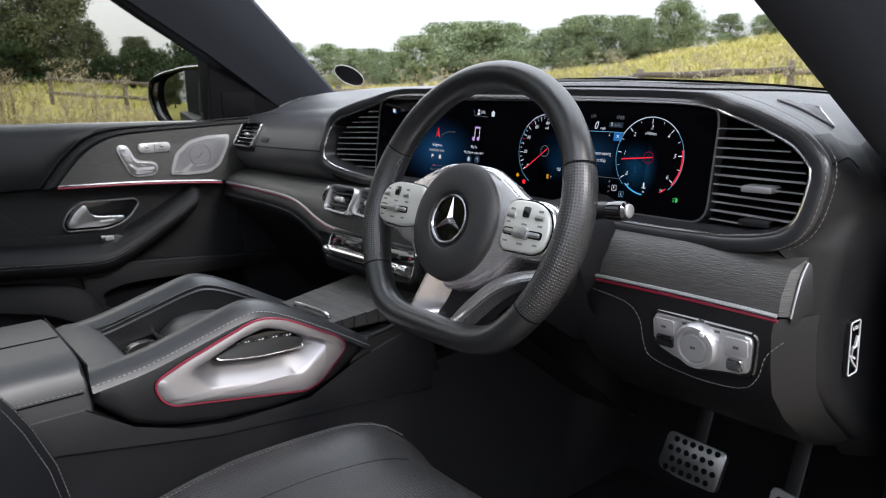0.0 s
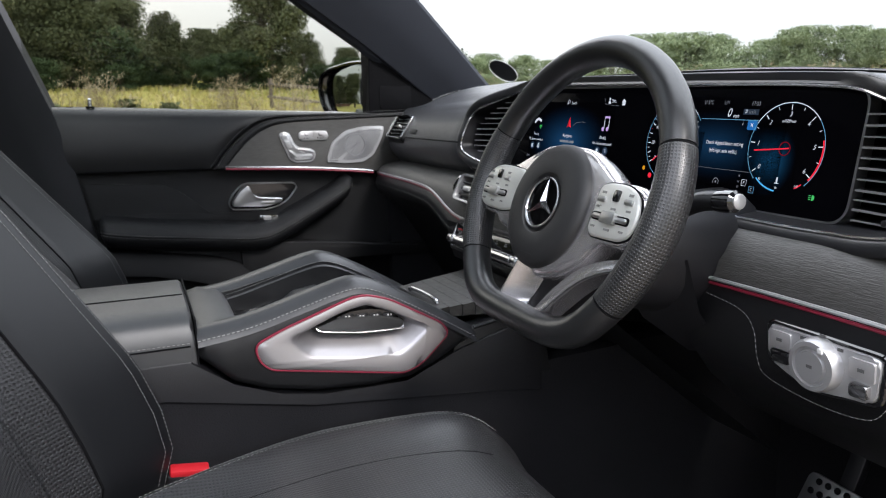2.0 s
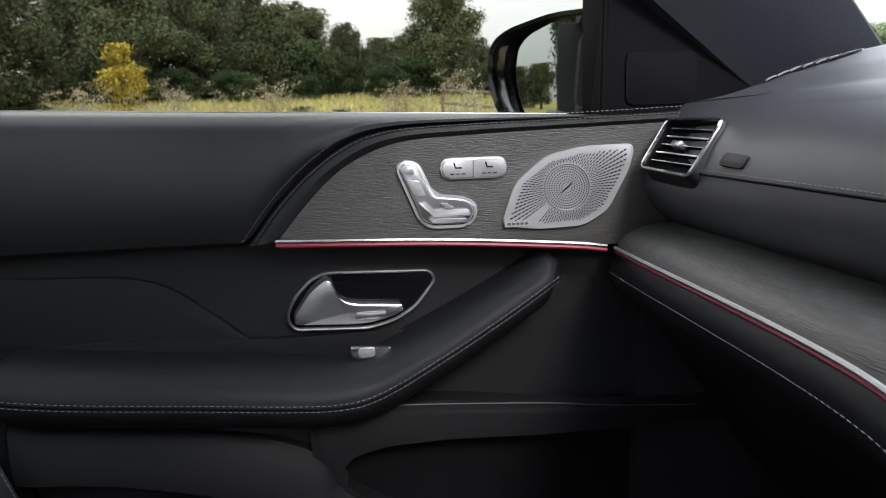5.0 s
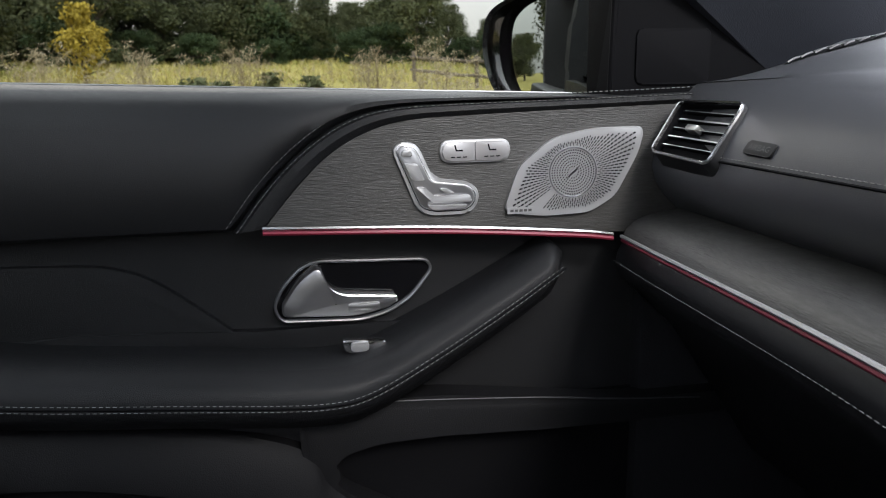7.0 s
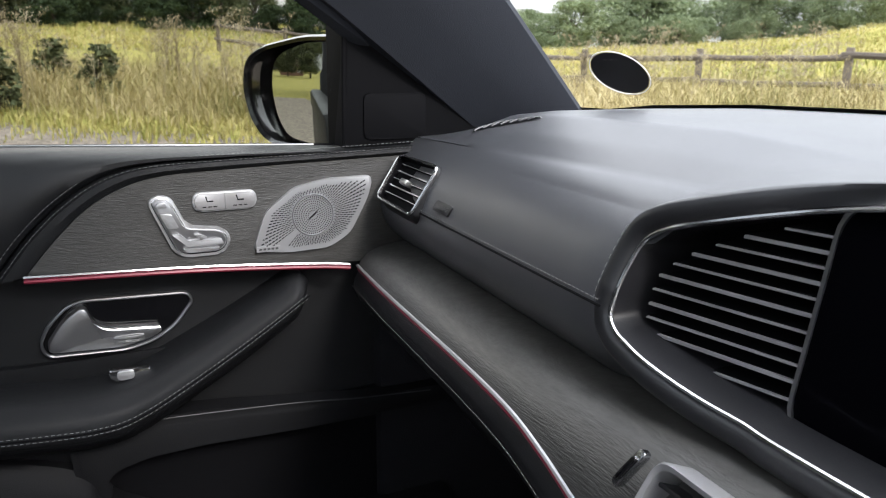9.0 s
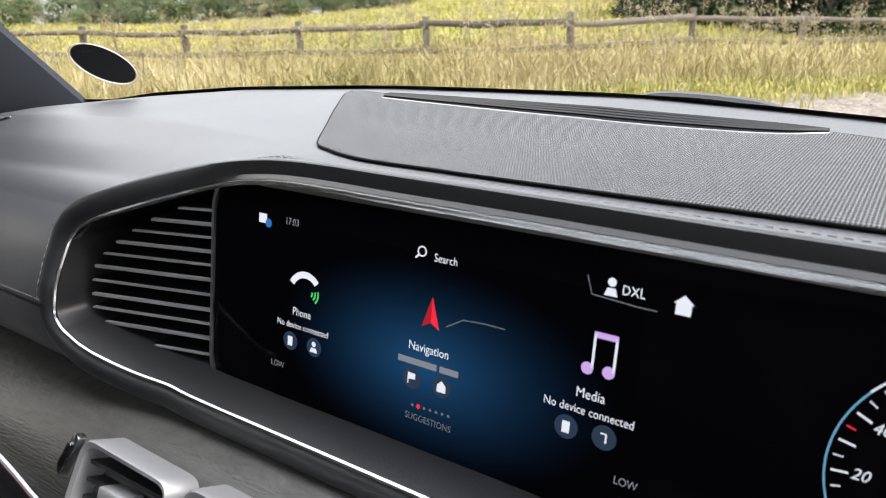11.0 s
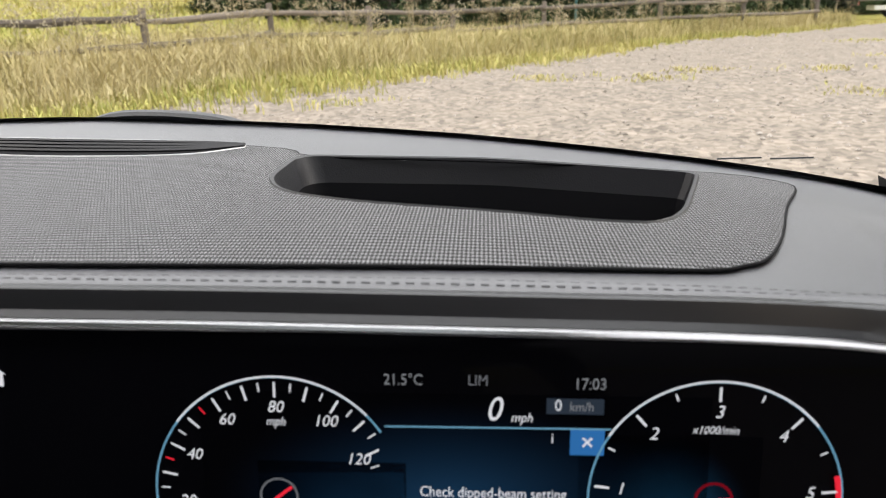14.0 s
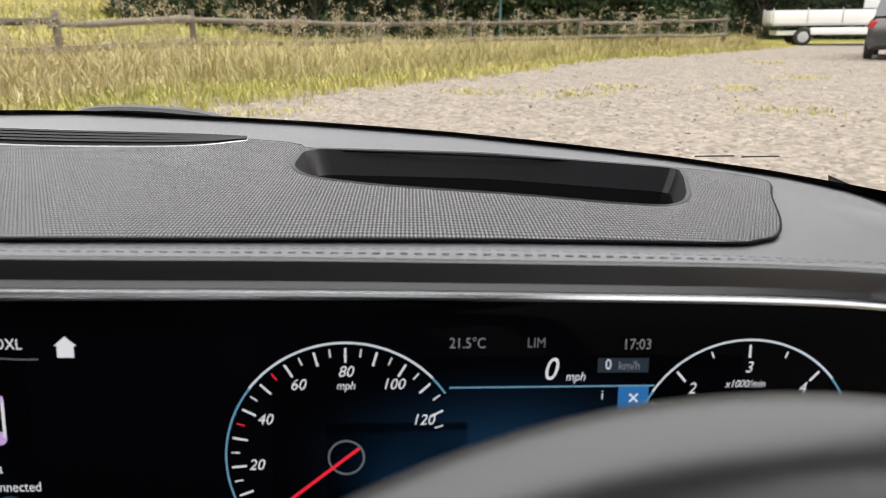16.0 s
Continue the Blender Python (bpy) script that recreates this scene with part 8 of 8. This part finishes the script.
# fence line, posts and rails
FENCE = [polar(118, 13.5), (-18.6, 8.6), (-15.9, 9.4), (-13.2, 10.1), (-10.5, 10.8), (-7.86, 11.5), (-5.2, 12.15), polar(14.5, 15.5), polar(7.3, 17.5), polar(1.1, 19.5), polar(-5.7, 21.5), polar(-14, 23.5), polar(-19.5, 26), polar(-24, 29)]
FENCE = [(-26.5, 4.5), (-24.0, 6.2), (-21.3, 7.6)] + FENCE[1:]
fence = thing("fence", "weathered wooden post and rail fence along the meadow", "fence")
tops = []
for i, (x, y) in enumerate(FENCE):
    r = math.hypot(x, y)
    el = float(np.interp(r, [12, 14, 20, 26], [1.1, 1.0, 0.5, 0.4]))
    top = max(ground_z(x, y) + 1.05, 1.33 + r * math.tan(radians(el)))
    tops.append(top)
    b = box(-0.06, 0.06, -0.05, 0.05, ground_z(x, y) - 0.1, top, 0.012)
    moved(b, Matrix.Translation((x, y, 0)) @ Matrix.Rotation(0.35 + 0.1 * rng.normal(), 4, "Z"))
    part("post", b, OLD_WOOD, fence)
for i in range(len(FENCE) - 1):
    for drop in (0.16, 0.62):
        a, b = Vector((*FENCE[i], tops[i] - drop + 0.03 * rng.normal())), Vector((*FENCE[i + 1], tops[i + 1] - drop + 0.03 * rng.normal()))
        pts = [a.lerp(b, f) + Vector((0, -0.06, -0.02 * math.sin(3.14 * f) + 0.008 * rng.normal())) for f in [-0.03] + [j / 5 for j in range(6)] + [1.03]]
        part("rail", tube(pts, [0.045 + 0.006 * rng.normal() for _ in pts], 7, flat=1.3), OLD_WOOD, fence)


def fence_y(x):
    return float(np.interp(x, [p[0] for p in FENCE], [p[1] for p in FENCE]))


def verge_spots(n):
    """Places between the gravel's edge and a little past the fence."""
    out = []
    while len(out) < n:
        az = rng.uniform(-26, 108)
        r0 = edge_reach(az)
        if not r0:
            continue
        fx = None
        for r in np.arange(r0, r0 + 14, 0.4):
            x, y = polar(az, r)
            if y > fence_y(x) and fx is None:
                fx = r
        far = (fx or r0 + 5) + 1.6
        r = rng.uniform(r0 + 0.1, far)
        near = min(1.0, (r - r0) / 1.6)
        if rng.random() < 0.35 + 0.65 * near:
            out.append((*polar(az, r), 0.35 + 0.65 * near * rng.uniform(0.6, 1.15)))
    return out


tufts("tall_grass", verge_spots(9000), STRAW, "tall dry yellow grass along the fence", (0.22, 0.72), 0.007, 12, 0.16, 0.75)
tufts("short_grass", [(*polar(a, (edge_reach(a) or 12) + rng.normal() * 0.8 + 0.4), 1.0) for a in rng.uniform(-28, 110, 4000)], MEADOW, "short green and yellow grass at the gravel's edge", (0.05, 0.22), 0.010, 8, 0.10, 0.6)
spots = []
for _ in range(16000):
    a = rng.uniform(2, 112)
    r = 12.5 + 75 * rng.random() ** 1.7
    x, y = polar(a, r)
    if y > fence_y(x) + 0.8 or x < -26:
        spots.append((x, y, 0.6 + r / 60))
tufts("meadow_grass", spots, MEADOW, "sunlit yellow-green meadow grass beyond the fence", (0.08, 0.25), 0.022, 6, 0.35, 0.6)
tufts("gravel_weeds", [(cx + rng.normal() * 0.35, cy + rng.normal() * 0.25, 1.0) for cx, cy in [(3.1, 11.5), (4.0, 12.6), (6.1, 12.5), (8.2, 14.6), (5.5, 9.5), (1.5, 11.8), (-1.5, 9.6), (9.8, 19), (11, 15)] for _ in range(26)], MEADOW, "small green weeds growing through the gravel", (0.03, 0.09), 0.008, 6, 0.08, 0.8)


def stones(n):
    """Loose stones on the gravel: squashed eight-sided lumps."""
    V, F = [], []
    for _ in range(n):
        az, r = rng.uniform(-36, 100), 3.0 + 22 * rng.random() ** 0.8
        e = edge_reach(az)
        if not e or r > e - 0.3:
            continue
        x, y = polar(az, r)
        z, a = ground_z(x, y) + 0.014, 0.012 + 0.03 * rng.random() ** 2
        k, t = len(V), rng.uniform(0, 6.28)
        for dx, dy, dz in ((1, 0, 0), (0, 0.8, 0), (-0.9, 0.1, 0), (0, -0.75, 0), (0.1, 0, 0.55), (0, 0, -0.4)):
            V.append((x + a * (dx * math.cos(t) - dy * math.sin(t)), y + a * (dx * math.sin(t) + dy * math.cos(t)), z + a * dz))
        F += [(k, k + 1, k + 4), (k + 1, k + 2, k + 4), (k + 2, k + 3, k + 4), (k + 3, k, k + 4), (k + 1, k, k + 5), (k + 2, k + 1, k + 5), (k + 3, k + 2, k + 5), (k, k + 3, k + 5)]
    return V, F


STONE = island_material("loose_stone", [(0.12, 0.105, 0.09), (0.22, 0.19, 0.16), (0.34, 0.30, 0.26), (0.48, 0.44, 0.40)], scale=0.4)
V, F = stones(9000)
tagged(mesh_of("loose_stones", V, F, STONE), "loose grey and buff stones on the gravel", "stones", kind="stuff")


def weeds(spots):
    """Dead umbellifers: a stem, some branches, and a loose flat head of seeds on each."""
    V, F = [], []

    def strip(a, b, w):
        n = len(V)
        d = (b - a).cross(Vector((0.3, 1, 0.1))).normalized() * w
        e = (b - a).cross(d).normalized() * w
        V.extend([a + d, a - d, b - d, b + d, a + e, a - e, b - e, b + e])
        F.extend([(n, n + 1, n + 2, n + 3), (n + 4, n + 5, n + 6, n + 7)])

    for x, y, h in spots:
        o = Vector((x, y, ground_z(x, y)))
        tip = o + Vector((rng.normal() * 0.08, rng.normal() * 0.08, h))
        strip(o, tip, 0.004)
        for k in range(7):
            f = rng.uniform(0.45, 1.0)
            p = o.lerp(tip, f)
            q = p + Vector((rng.normal() * 0.13, rng.normal() * 0.13, rng.uniform(0.08, 0.28)))
            strip(p, q, 0.0028)
            for _ in range(9):
                s = q + Vector((rng.normal() * 0.055, rng.normal() * 0.055, rng.normal() * 0.025))
                n, a = len(V), 0.008 + 0.012 * rng.random()
                V.extend([s + Vector((a, 0, 0)), s + Vector((-a * 0.5, a * 0.8, 0.3 * a)), s + Vector((-a * 0.5, -a * 0.8, -0.3 * a)), s + Vector((0, 0, a * 1.3))])
                F.extend([(n, n + 1, n + 3), (n + 1, n + 2, n + 3), (n + 2, n, n + 3)])
    return [tuple(v) for v in V], F


wspots = [(x, y, rng.uniform(0.8, 1.35)) for x, y, s in verge_spots(330)]
wspots += [(*polar(a + rng.normal() * 0.6, r + rng.normal() * 0.5), rng.uniform(1.1, 1.6)) for a, r, k in ((94, 13.5, 10), (101, 14, 10), (84, 14, 12), (79.5, 13, 6), (108, 13, 12), (47, 15.5, 8), (66, 14, 8)) for _ in range(k)]
V, F = weeds(wspots)
tagged(mesh_of("dry_weeds", V, F, WEED), "dead brown umbellifers with loose seed heads among the grass", "weeds", kind="stuff")


# trees
def crown_mesh(seed, leaf, n, shape):
    """Leaf clumps on and in a cluster of lobes; unit height, foot at z = 0."""
    g = np.random.default_rng(seed)
    lo, hi, wide = shape
    lobes = []
    for i in range(70):
        f = g.uniform(0, 1)
        z = lo + (hi - lo) * f
        w = wide * (math.sin(math.pi * min(1, 0.22 + 0.70 * f)) ** 0.7)
        a, rr = g.uniform(0, 6.283), w * g.uniform(0.25, 0.85)
        lobes.append((rr * math.cos(a), rr * math.sin(a), z, g.uniform(0.06, 0.17) * wide / 0.4))
    L = np.array(lobes)
    pick = g.integers(0, len(L), n)
    d = g.normal(size=(n, 3))
    d /= np.linalg.norm(d, axis=1)[:, None]
    rad = L[pick, 3] * (0.35 + 0.85 * g.random(n))
    c = L[pick, :3] + d * rad[:, None] * np.array([1, 1, 0.8])
    c[:, 2] = np.clip(c[:, 2], lo * 0.6, 1.0)
    nrm = d + 0.7 * g.normal(size=(n, 3))
    nrm /= np.linalg.norm(nrm, axis=1)[:, None]
    t = np.cross(nrm, g.normal(size=(n, 3)))
    t /= np.linalg.norm(t, axis=1)[:, None]
    u = np.cross(nrm, t)
    s = leaf * (0.5 + g.random(n))[:, None]
    P = np.stack([c + t * s, c + u * s * 0.55 + nrm * s * 0.15, c - t * s, c - u * s * 0.55 + nrm * s * 0.15], 1).reshape(-1, 3)
    return P.tolist(), [(4 * i, 4 * i + 1, 4 * i + 2, 4 * i + 3) for i in range(n)], lobes


def make_tree(name, label, seed, leaf, n, shape, mat, cat="tree"):
    t = thing(name, label, cat)
    V, F, lobes = crown_mesh(seed, leaf, n, shape)
    bm = tube([(0, 0, -0.03), (0.004, 0.003, shape[0] * 0.5), (0.01, -0.006, shape[0]), (0.0, 0.0, (shape[0] + shape[1]) / 2), (0, 0, shape[1] * 0.9)], [0.034, 0.026, 0.022, 0.012, 0.003], 8)
    for x, y, z, r in lobes[:18]:
        z0 = shape[0] + (z - shape[0]) * 0.45
        tube([(0, 0, z0 * 0.85), (x * 0.5, y * 0.5, (z0 + z) / 2 - 0.01), (x, y, z)], [0.012, 0.008, 0.002], 5, bm=bm)
    part("trunk", bm, BARK, t)
    mesh_of("crown", V, F, mat, t)
    return t


def plant(proto, az, r, top, base=0.0, wide=1.0):
    """Stands a tree so that its top rises to an elevation (degrees) seen from the car."""
    x, y = polar(az, r)
    z0 = ground_z(x, y)
    h = max(1.0, 1.33 + r * math.tan(radians(top)) - z0)
    m = Matrix.Translation((x, y, z0)) @ Matrix.Rotation(rng.uniform(0, 6.28), 4, "Z") @ Matrix.Diagonal((h * wide, h * wide, h, 1))
    if proto in planted:
        copy_thing(proto, m @ Matrix.Diagonal((1 / proto.scale.x, 1 / proto.scale.y, 1 / proto.scale.z, 1)))
    else:
        planted.append(proto)
        proto.matrix_world = m


planted = []
oak = make_tree("oak_tree", "broad dark green oak tree beyond the meadow", 3, 0.0125, 30000, (0.16, 0.95, 0.42), LEAF)
oak2 = make_tree("oak_tree", "tall dark green tree in the hedgerow", 5, 0.0125, 30000, (0.08, 0.95, 0.42), LEAF)
far1 = make_tree("hedgerow_tree", "green tree in the far tree line, paled by painted haze", 8, 0.015, 14000, (0.05, 0.95, 0.5), LEAF_HAZED)
far2 = make_tree("hedgerow_tree", "leafy green tree in the far tree line, haze painted in", 9, 0.015, 14000, (0.04, 0.95, 0.55), LEAF_HAZED)
shrub = make_tree("hedge_bush", "dense dark green hedge bush behind the fence", 12, 0.020, 12000, (0.04, 0.95, 0.6), LEAF_DARK, "bush")
nettle = make_tree("nettle_clump", "loose green nettle clump in the rough grass", 21, 0.05, 900, (0.02, 0.97, 0.36), LEAF, "bush")
yel = make_tree("yellow_bush", "small tree with yellow autumn leaves", 15, 0.025, 2600, (0.15, 0.97, 0.36), LEAF_YELLOW)

plant(yel, 104, 27, 5.7, wide=0.9)
plant(oak, 80, 42, 9.5, wide=1.15)
for az, r, top, w in ((112, 36, 11, 1.1), (103.5, 40, 10.5, 1.0), (98.5, 43, 10, 1.0), (94, 42, 9.4, 0.95), (87.5, 46, 7.3, 0.9), (120, 38, 12, 1.1), (130, 40, 10, 1.1), (146, 45, 8, 1.1), (163, 42, 9, 1.1), (101, 46, 10.5, 1.1), (96, 47, 9.8, 1.1), (91.8, 48, 8.8, 1.1), (106, 44, 10.8, 1.1), (83, 50, 6.4, 1.2), (77.5, 52, 6.0, 1.2)):
    plant(oak2, az, r, top, wide=w)
for az, r, top, w in ((90.5, 45, 8.3, 1.0), (85, 50, 6.2, 1.0), (74.2, 50, 4.9, 1.0), (71, 55, 3.8, 1.1), (107, 46, 9, 1.1), (138, 44, 9, 1.1), (125, 24, 22, 1.1), (134, 22, 24, 1.1), (142, 24, 22, 1.1), (150, 23, 23, 1.1), (158, 25, 20, 1.1), (117, 27, 17, 1.1), (166, 60, 5, 1.1), (171, 70, 4.5, 1.1), (174.5, 100, 4.8, 1.3), (177.5, 112, 4.3, 1.3), (180.8, 104, 4.6, 1.2), (185.6, 36, 13, 0.8), (188.5, 30, 17, 1.0), (194, 32, 15, 1.1)):
    plant(oak, az, r, top, wide=w)
TOPS = [(70, 3.6), (64, 4.8), (61, 4.1), (55, 3.7), (51, 5.2), (47, 5.2), (42, 5.4), (37, 5.9), (32, 5.9), (28, 5.0), (20, 6.0), (10, 7)]
i = 0
az = 70.0
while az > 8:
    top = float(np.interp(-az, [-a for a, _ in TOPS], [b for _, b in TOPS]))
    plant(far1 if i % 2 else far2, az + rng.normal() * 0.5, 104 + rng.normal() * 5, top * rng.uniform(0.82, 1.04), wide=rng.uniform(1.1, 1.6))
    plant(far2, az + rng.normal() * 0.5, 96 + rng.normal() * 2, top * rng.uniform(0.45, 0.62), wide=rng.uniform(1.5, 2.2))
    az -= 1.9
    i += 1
for az in np.arange(112, 66, -1.5):
    plant(shrub, az + rng.normal() * 0.4, 44 + rng.normal() * 3, 3.9 + rng.normal() * 0.7, wide=1.4)
for az in np.arange(19.5, -40, -1.9):
    plant(shrub, az + rng.normal() * 0.3, float(np.interp(az, [-40, -24, -18, 20], [50, 46, 34, 27])) + rng.normal() * 0.8, 7.0 + rng.normal() * 0.8, wide=0.85)
for az in np.arange(18, -40, -7.5):
    plant(oak2, az, (38 if az > -15 else 52) + rng.normal() * 2, 12 + rng.normal(), wide=1.0)

# nettles and small bushes in the rough grass
for az, r in ((106, 12.6), (103, 13.2), (99.5, 12.8), (97.2, 13.4), (95.6, 12.9), (92.5, 13.6), (88.5, 13.8), (70, 13.5)):
    plant(nettle, az + rng.normal() * 0.6, r + rng.normal() * 0.7, rng.uniform(-1.7, -0.6), wide=rng.uniform(1.0, 1.7))
def cottage(at):
    """A small brick house far behind the car."""
    h = thing("cottage", "small brick cottage with a brown tiled roof behind the yard", "house", at=at)
    part("wall", box(-4.0, 4.0, -2.6, 2.6, 0.0, 2.7, 0.02), BRICK, h)
    part("roof", slab([(-3.0, 2.6), (3.0, 2.6), (0, 4.7)], "x", -4.2, 4.2), ROOF_TILE, h, "brown tiled roof", smooth=False)
    part("chimney", box(-3.2, -2.5, -0.4, 0.4, 4.0, 5.6, 0.02), BRICK, h, "brick chimney")
    for x in (-2.4, 0.0, 2.4):
        w = part("window", box(x - 0.55, x + 0.55, 2.58, 2.66, 0.95, 2.1, 0.01), VAN_WHITE, h, "white window frame")
        part("pane", box(x - 0.47, x + 0.47, 2.655, 2.668, 1.03, 2.02, 0.004), GLOSS, w)
    return h


BRICK = material("red_brick_wall", (0.13, 0.075, 0.06), 0.9, grain=0.6, scale=9, vscale=2, col2=(0.19, 0.11, 0.085), spec=0.15)
ROOF_TILE = material("brown_roof_tile", (0.13, 0.08, 0.06), 0.9, grain=0.8, scale=6, vscale=1.5, col2=(0.19, 0.12, 0.09), spec=0.15)
hx, hy = polar(178.2, 135)
cottage(Matrix.Translation((hx, hy, ground_z(hx, hy))))
# sign pole by the fence
px, py = polar(-8, 22.6)
pole = thing("sign_pole", "slim teal metal pole beside the fence", "pole")
part("shaft", tube([(px, py, ground_z(px, py) - 0.1), (px, py, 3.3)], 0.035, 10), TEAL, pole)
part("cap", tube([(px, py, 3.3), (px, py, 3.33)], [0.04, 0.02], 10), TEAL, pole)


# vehicles beyond the gravel
def road_wheel(parent, x, y, r, side):
    w = part("wheel", moved(tube([(side * d, 0, 0) for d in (-0.11, -0.09, 0.09, 0.11)], [r * 0.86, r, r, r * 0.86], 20, up=(0, 0, 1)), Matrix.Translation((x, y, r))), TYRE, parent)
    part("rim", moved(tube([(side * 0.112, 0, 0), (side * 0.118, 0, 0)], [r * 0.62, r * 0.5], 16), Matrix.Translation((x, y, r))), SATIN_PAINT, w, "silver rim")
    return w


def van(at):
    """Dropside van: front along +y."""
    v = thing("flatbed_van", "white dropside van parked at the far edge of the gravel", "van", at=at)
    prof = [(1.25, 0.45), (2.9, 0.42), (3.05, 0.62), (3.0, 1.05), (2.75, 1.25), (2.2, 2.05), (2.0, 2.15), (1.3, 2.15)]
    part("cab", slab(rounded(prof, 0.08), "x", -0.95, 0.95), VAN_WHITE, v)
    for s in (-0.955, 0.952):
        part("window", slab(rounded([(1.55, 1.3), (2.5, 1.3), (2.1, 1.95), (1.55, 1.95)], 0.05), "x", s, s + 0.004), SCREEN, v)
    part("chassis", box(-0.8, 0.8, -2.6, 1.25, 0.42, 0.60, 0.02), VAN_WHITE, v)
    part("bed", box(-1.02, 1.02, -2.85, 1.15, 0.80, 0.90, 0.01), SATIN_PAINT, v)
    for s in (-1.02, 0.98):
        for k in range(3):
            part("drop_side", box(s, s + 0.04, -2.83 + 1.33 * k, -1.52 + 1.33 * k, 0.90, 1.42, 0.01), VAN_WHITE, v)
        for k in range(4):
            part("stake", box(s - 0.01, s + 0.05, -2.87 + 1.32 * k, -2.82 + 1.32 * k, 0.85, 1.5, 0.005), SATIN_PAINT, v)
        part("rail", box(s - 0.008, s + 0.048, -2.85, 1.15, 1.42, 1.46, 0.005), PLASTIC, v)
        part("side_skirt", box(s + 0.02, s + 0.05, -1.35, 1.15, 0.45, 0.72, 0.01), VAN_WHITE, v)
    part("tail_board", box(-1.0, 1.0, -2.9, -2.86, 0.9, 1.42, 0.01), VAN_WHITE, v)
    part("rear_lamp", box(-1.0, -0.85, -2.9, -2.86, 0.62, 0.74, 0.01), RED_LAMP, v)
    part("head_board", box(-1.0, 1.0, 1.1, 1.16, 0.9, 2.0, 0.01), VAN_WHITE, v)
    for y in (-1.6, 1.95):
        for s in (-1, 1):
            road_wheel(v, 0.88 * s, y, 0.35, s)
    return v


def hatchback(at):
    c = thing("parked_car", "dark grey hatchback parked beside the van", "car", at=at)
    rows = []
    for y, w, z0, z1 in ((-2.05, 0.70, 0.35, 0.85), (-1.9, 0.86, 0.25, 1.0), (-1.2, 0.9, 0.22, 1.02), (0, 0.9, 0.22, 0.98), (1.2, 0.9, 0.22, 0.95), (1.9, 0.84, 0.25, 0.82), (2.1, 0.66, 0.35, 0.66)):
        rows.append([(-w, y, z0 + 0.15), (-w * 0.9, y, z0), (w * 0.9, y, z0), (w, y, z0 + 0.15), (w, y, z1 - 0.15), (w * 0.86, y, z1), (-w * 0.86, y, z1), (-w, y, z1 - 0.15)])
    part("body", loft(rows, True, caps=True), CAR_GREY, c)
    rows = []
    for y, w, z in ((-1.95, 0.74, 1.0), (-1.6, 0.68, 1.38), (-0.6, 0.66, 1.47), (0.2, 0.66, 1.44), (1.0, 0.76, 0.98)):
        rows.append([(-0.8, y, 0.9), (0.8, y, 0.9), (w, y, z), (-w, y, z)])
    part("cabin", loft(rows, True, caps=True), GLOSS, c)
    part("number_plate", box(-0.26, 0.26, -2.085, -2.06, 0.60, 0.71, 0.004), PLATE, c)
    for s in (-1, 1):
        part("rear_lamp", box(0.72 * s - 0.12, 0.72 * s + 0.12, -2.02, -1.9, 0.72, 0.9, 0.02), RED_LAMP, c)
        for y in (-1.3, 1.3):
            road_wheel(c, 0.8 * s, y, 0.31, s)
    return c


van(Matrix.Translation((18.6, 30.9, ground_z(18.6, 30.9))) @ Matrix.Rotation(radians(-105.5), 4, "Z"))
hatchback(Matrix.Translation((15.2, 21.6, ground_z(15.2, 21.6))) @ Matrix.Rotation(radians(-36), 4, "Z") @ Matrix.Diagonal((1.02, 1.02, 1.2, 1)))
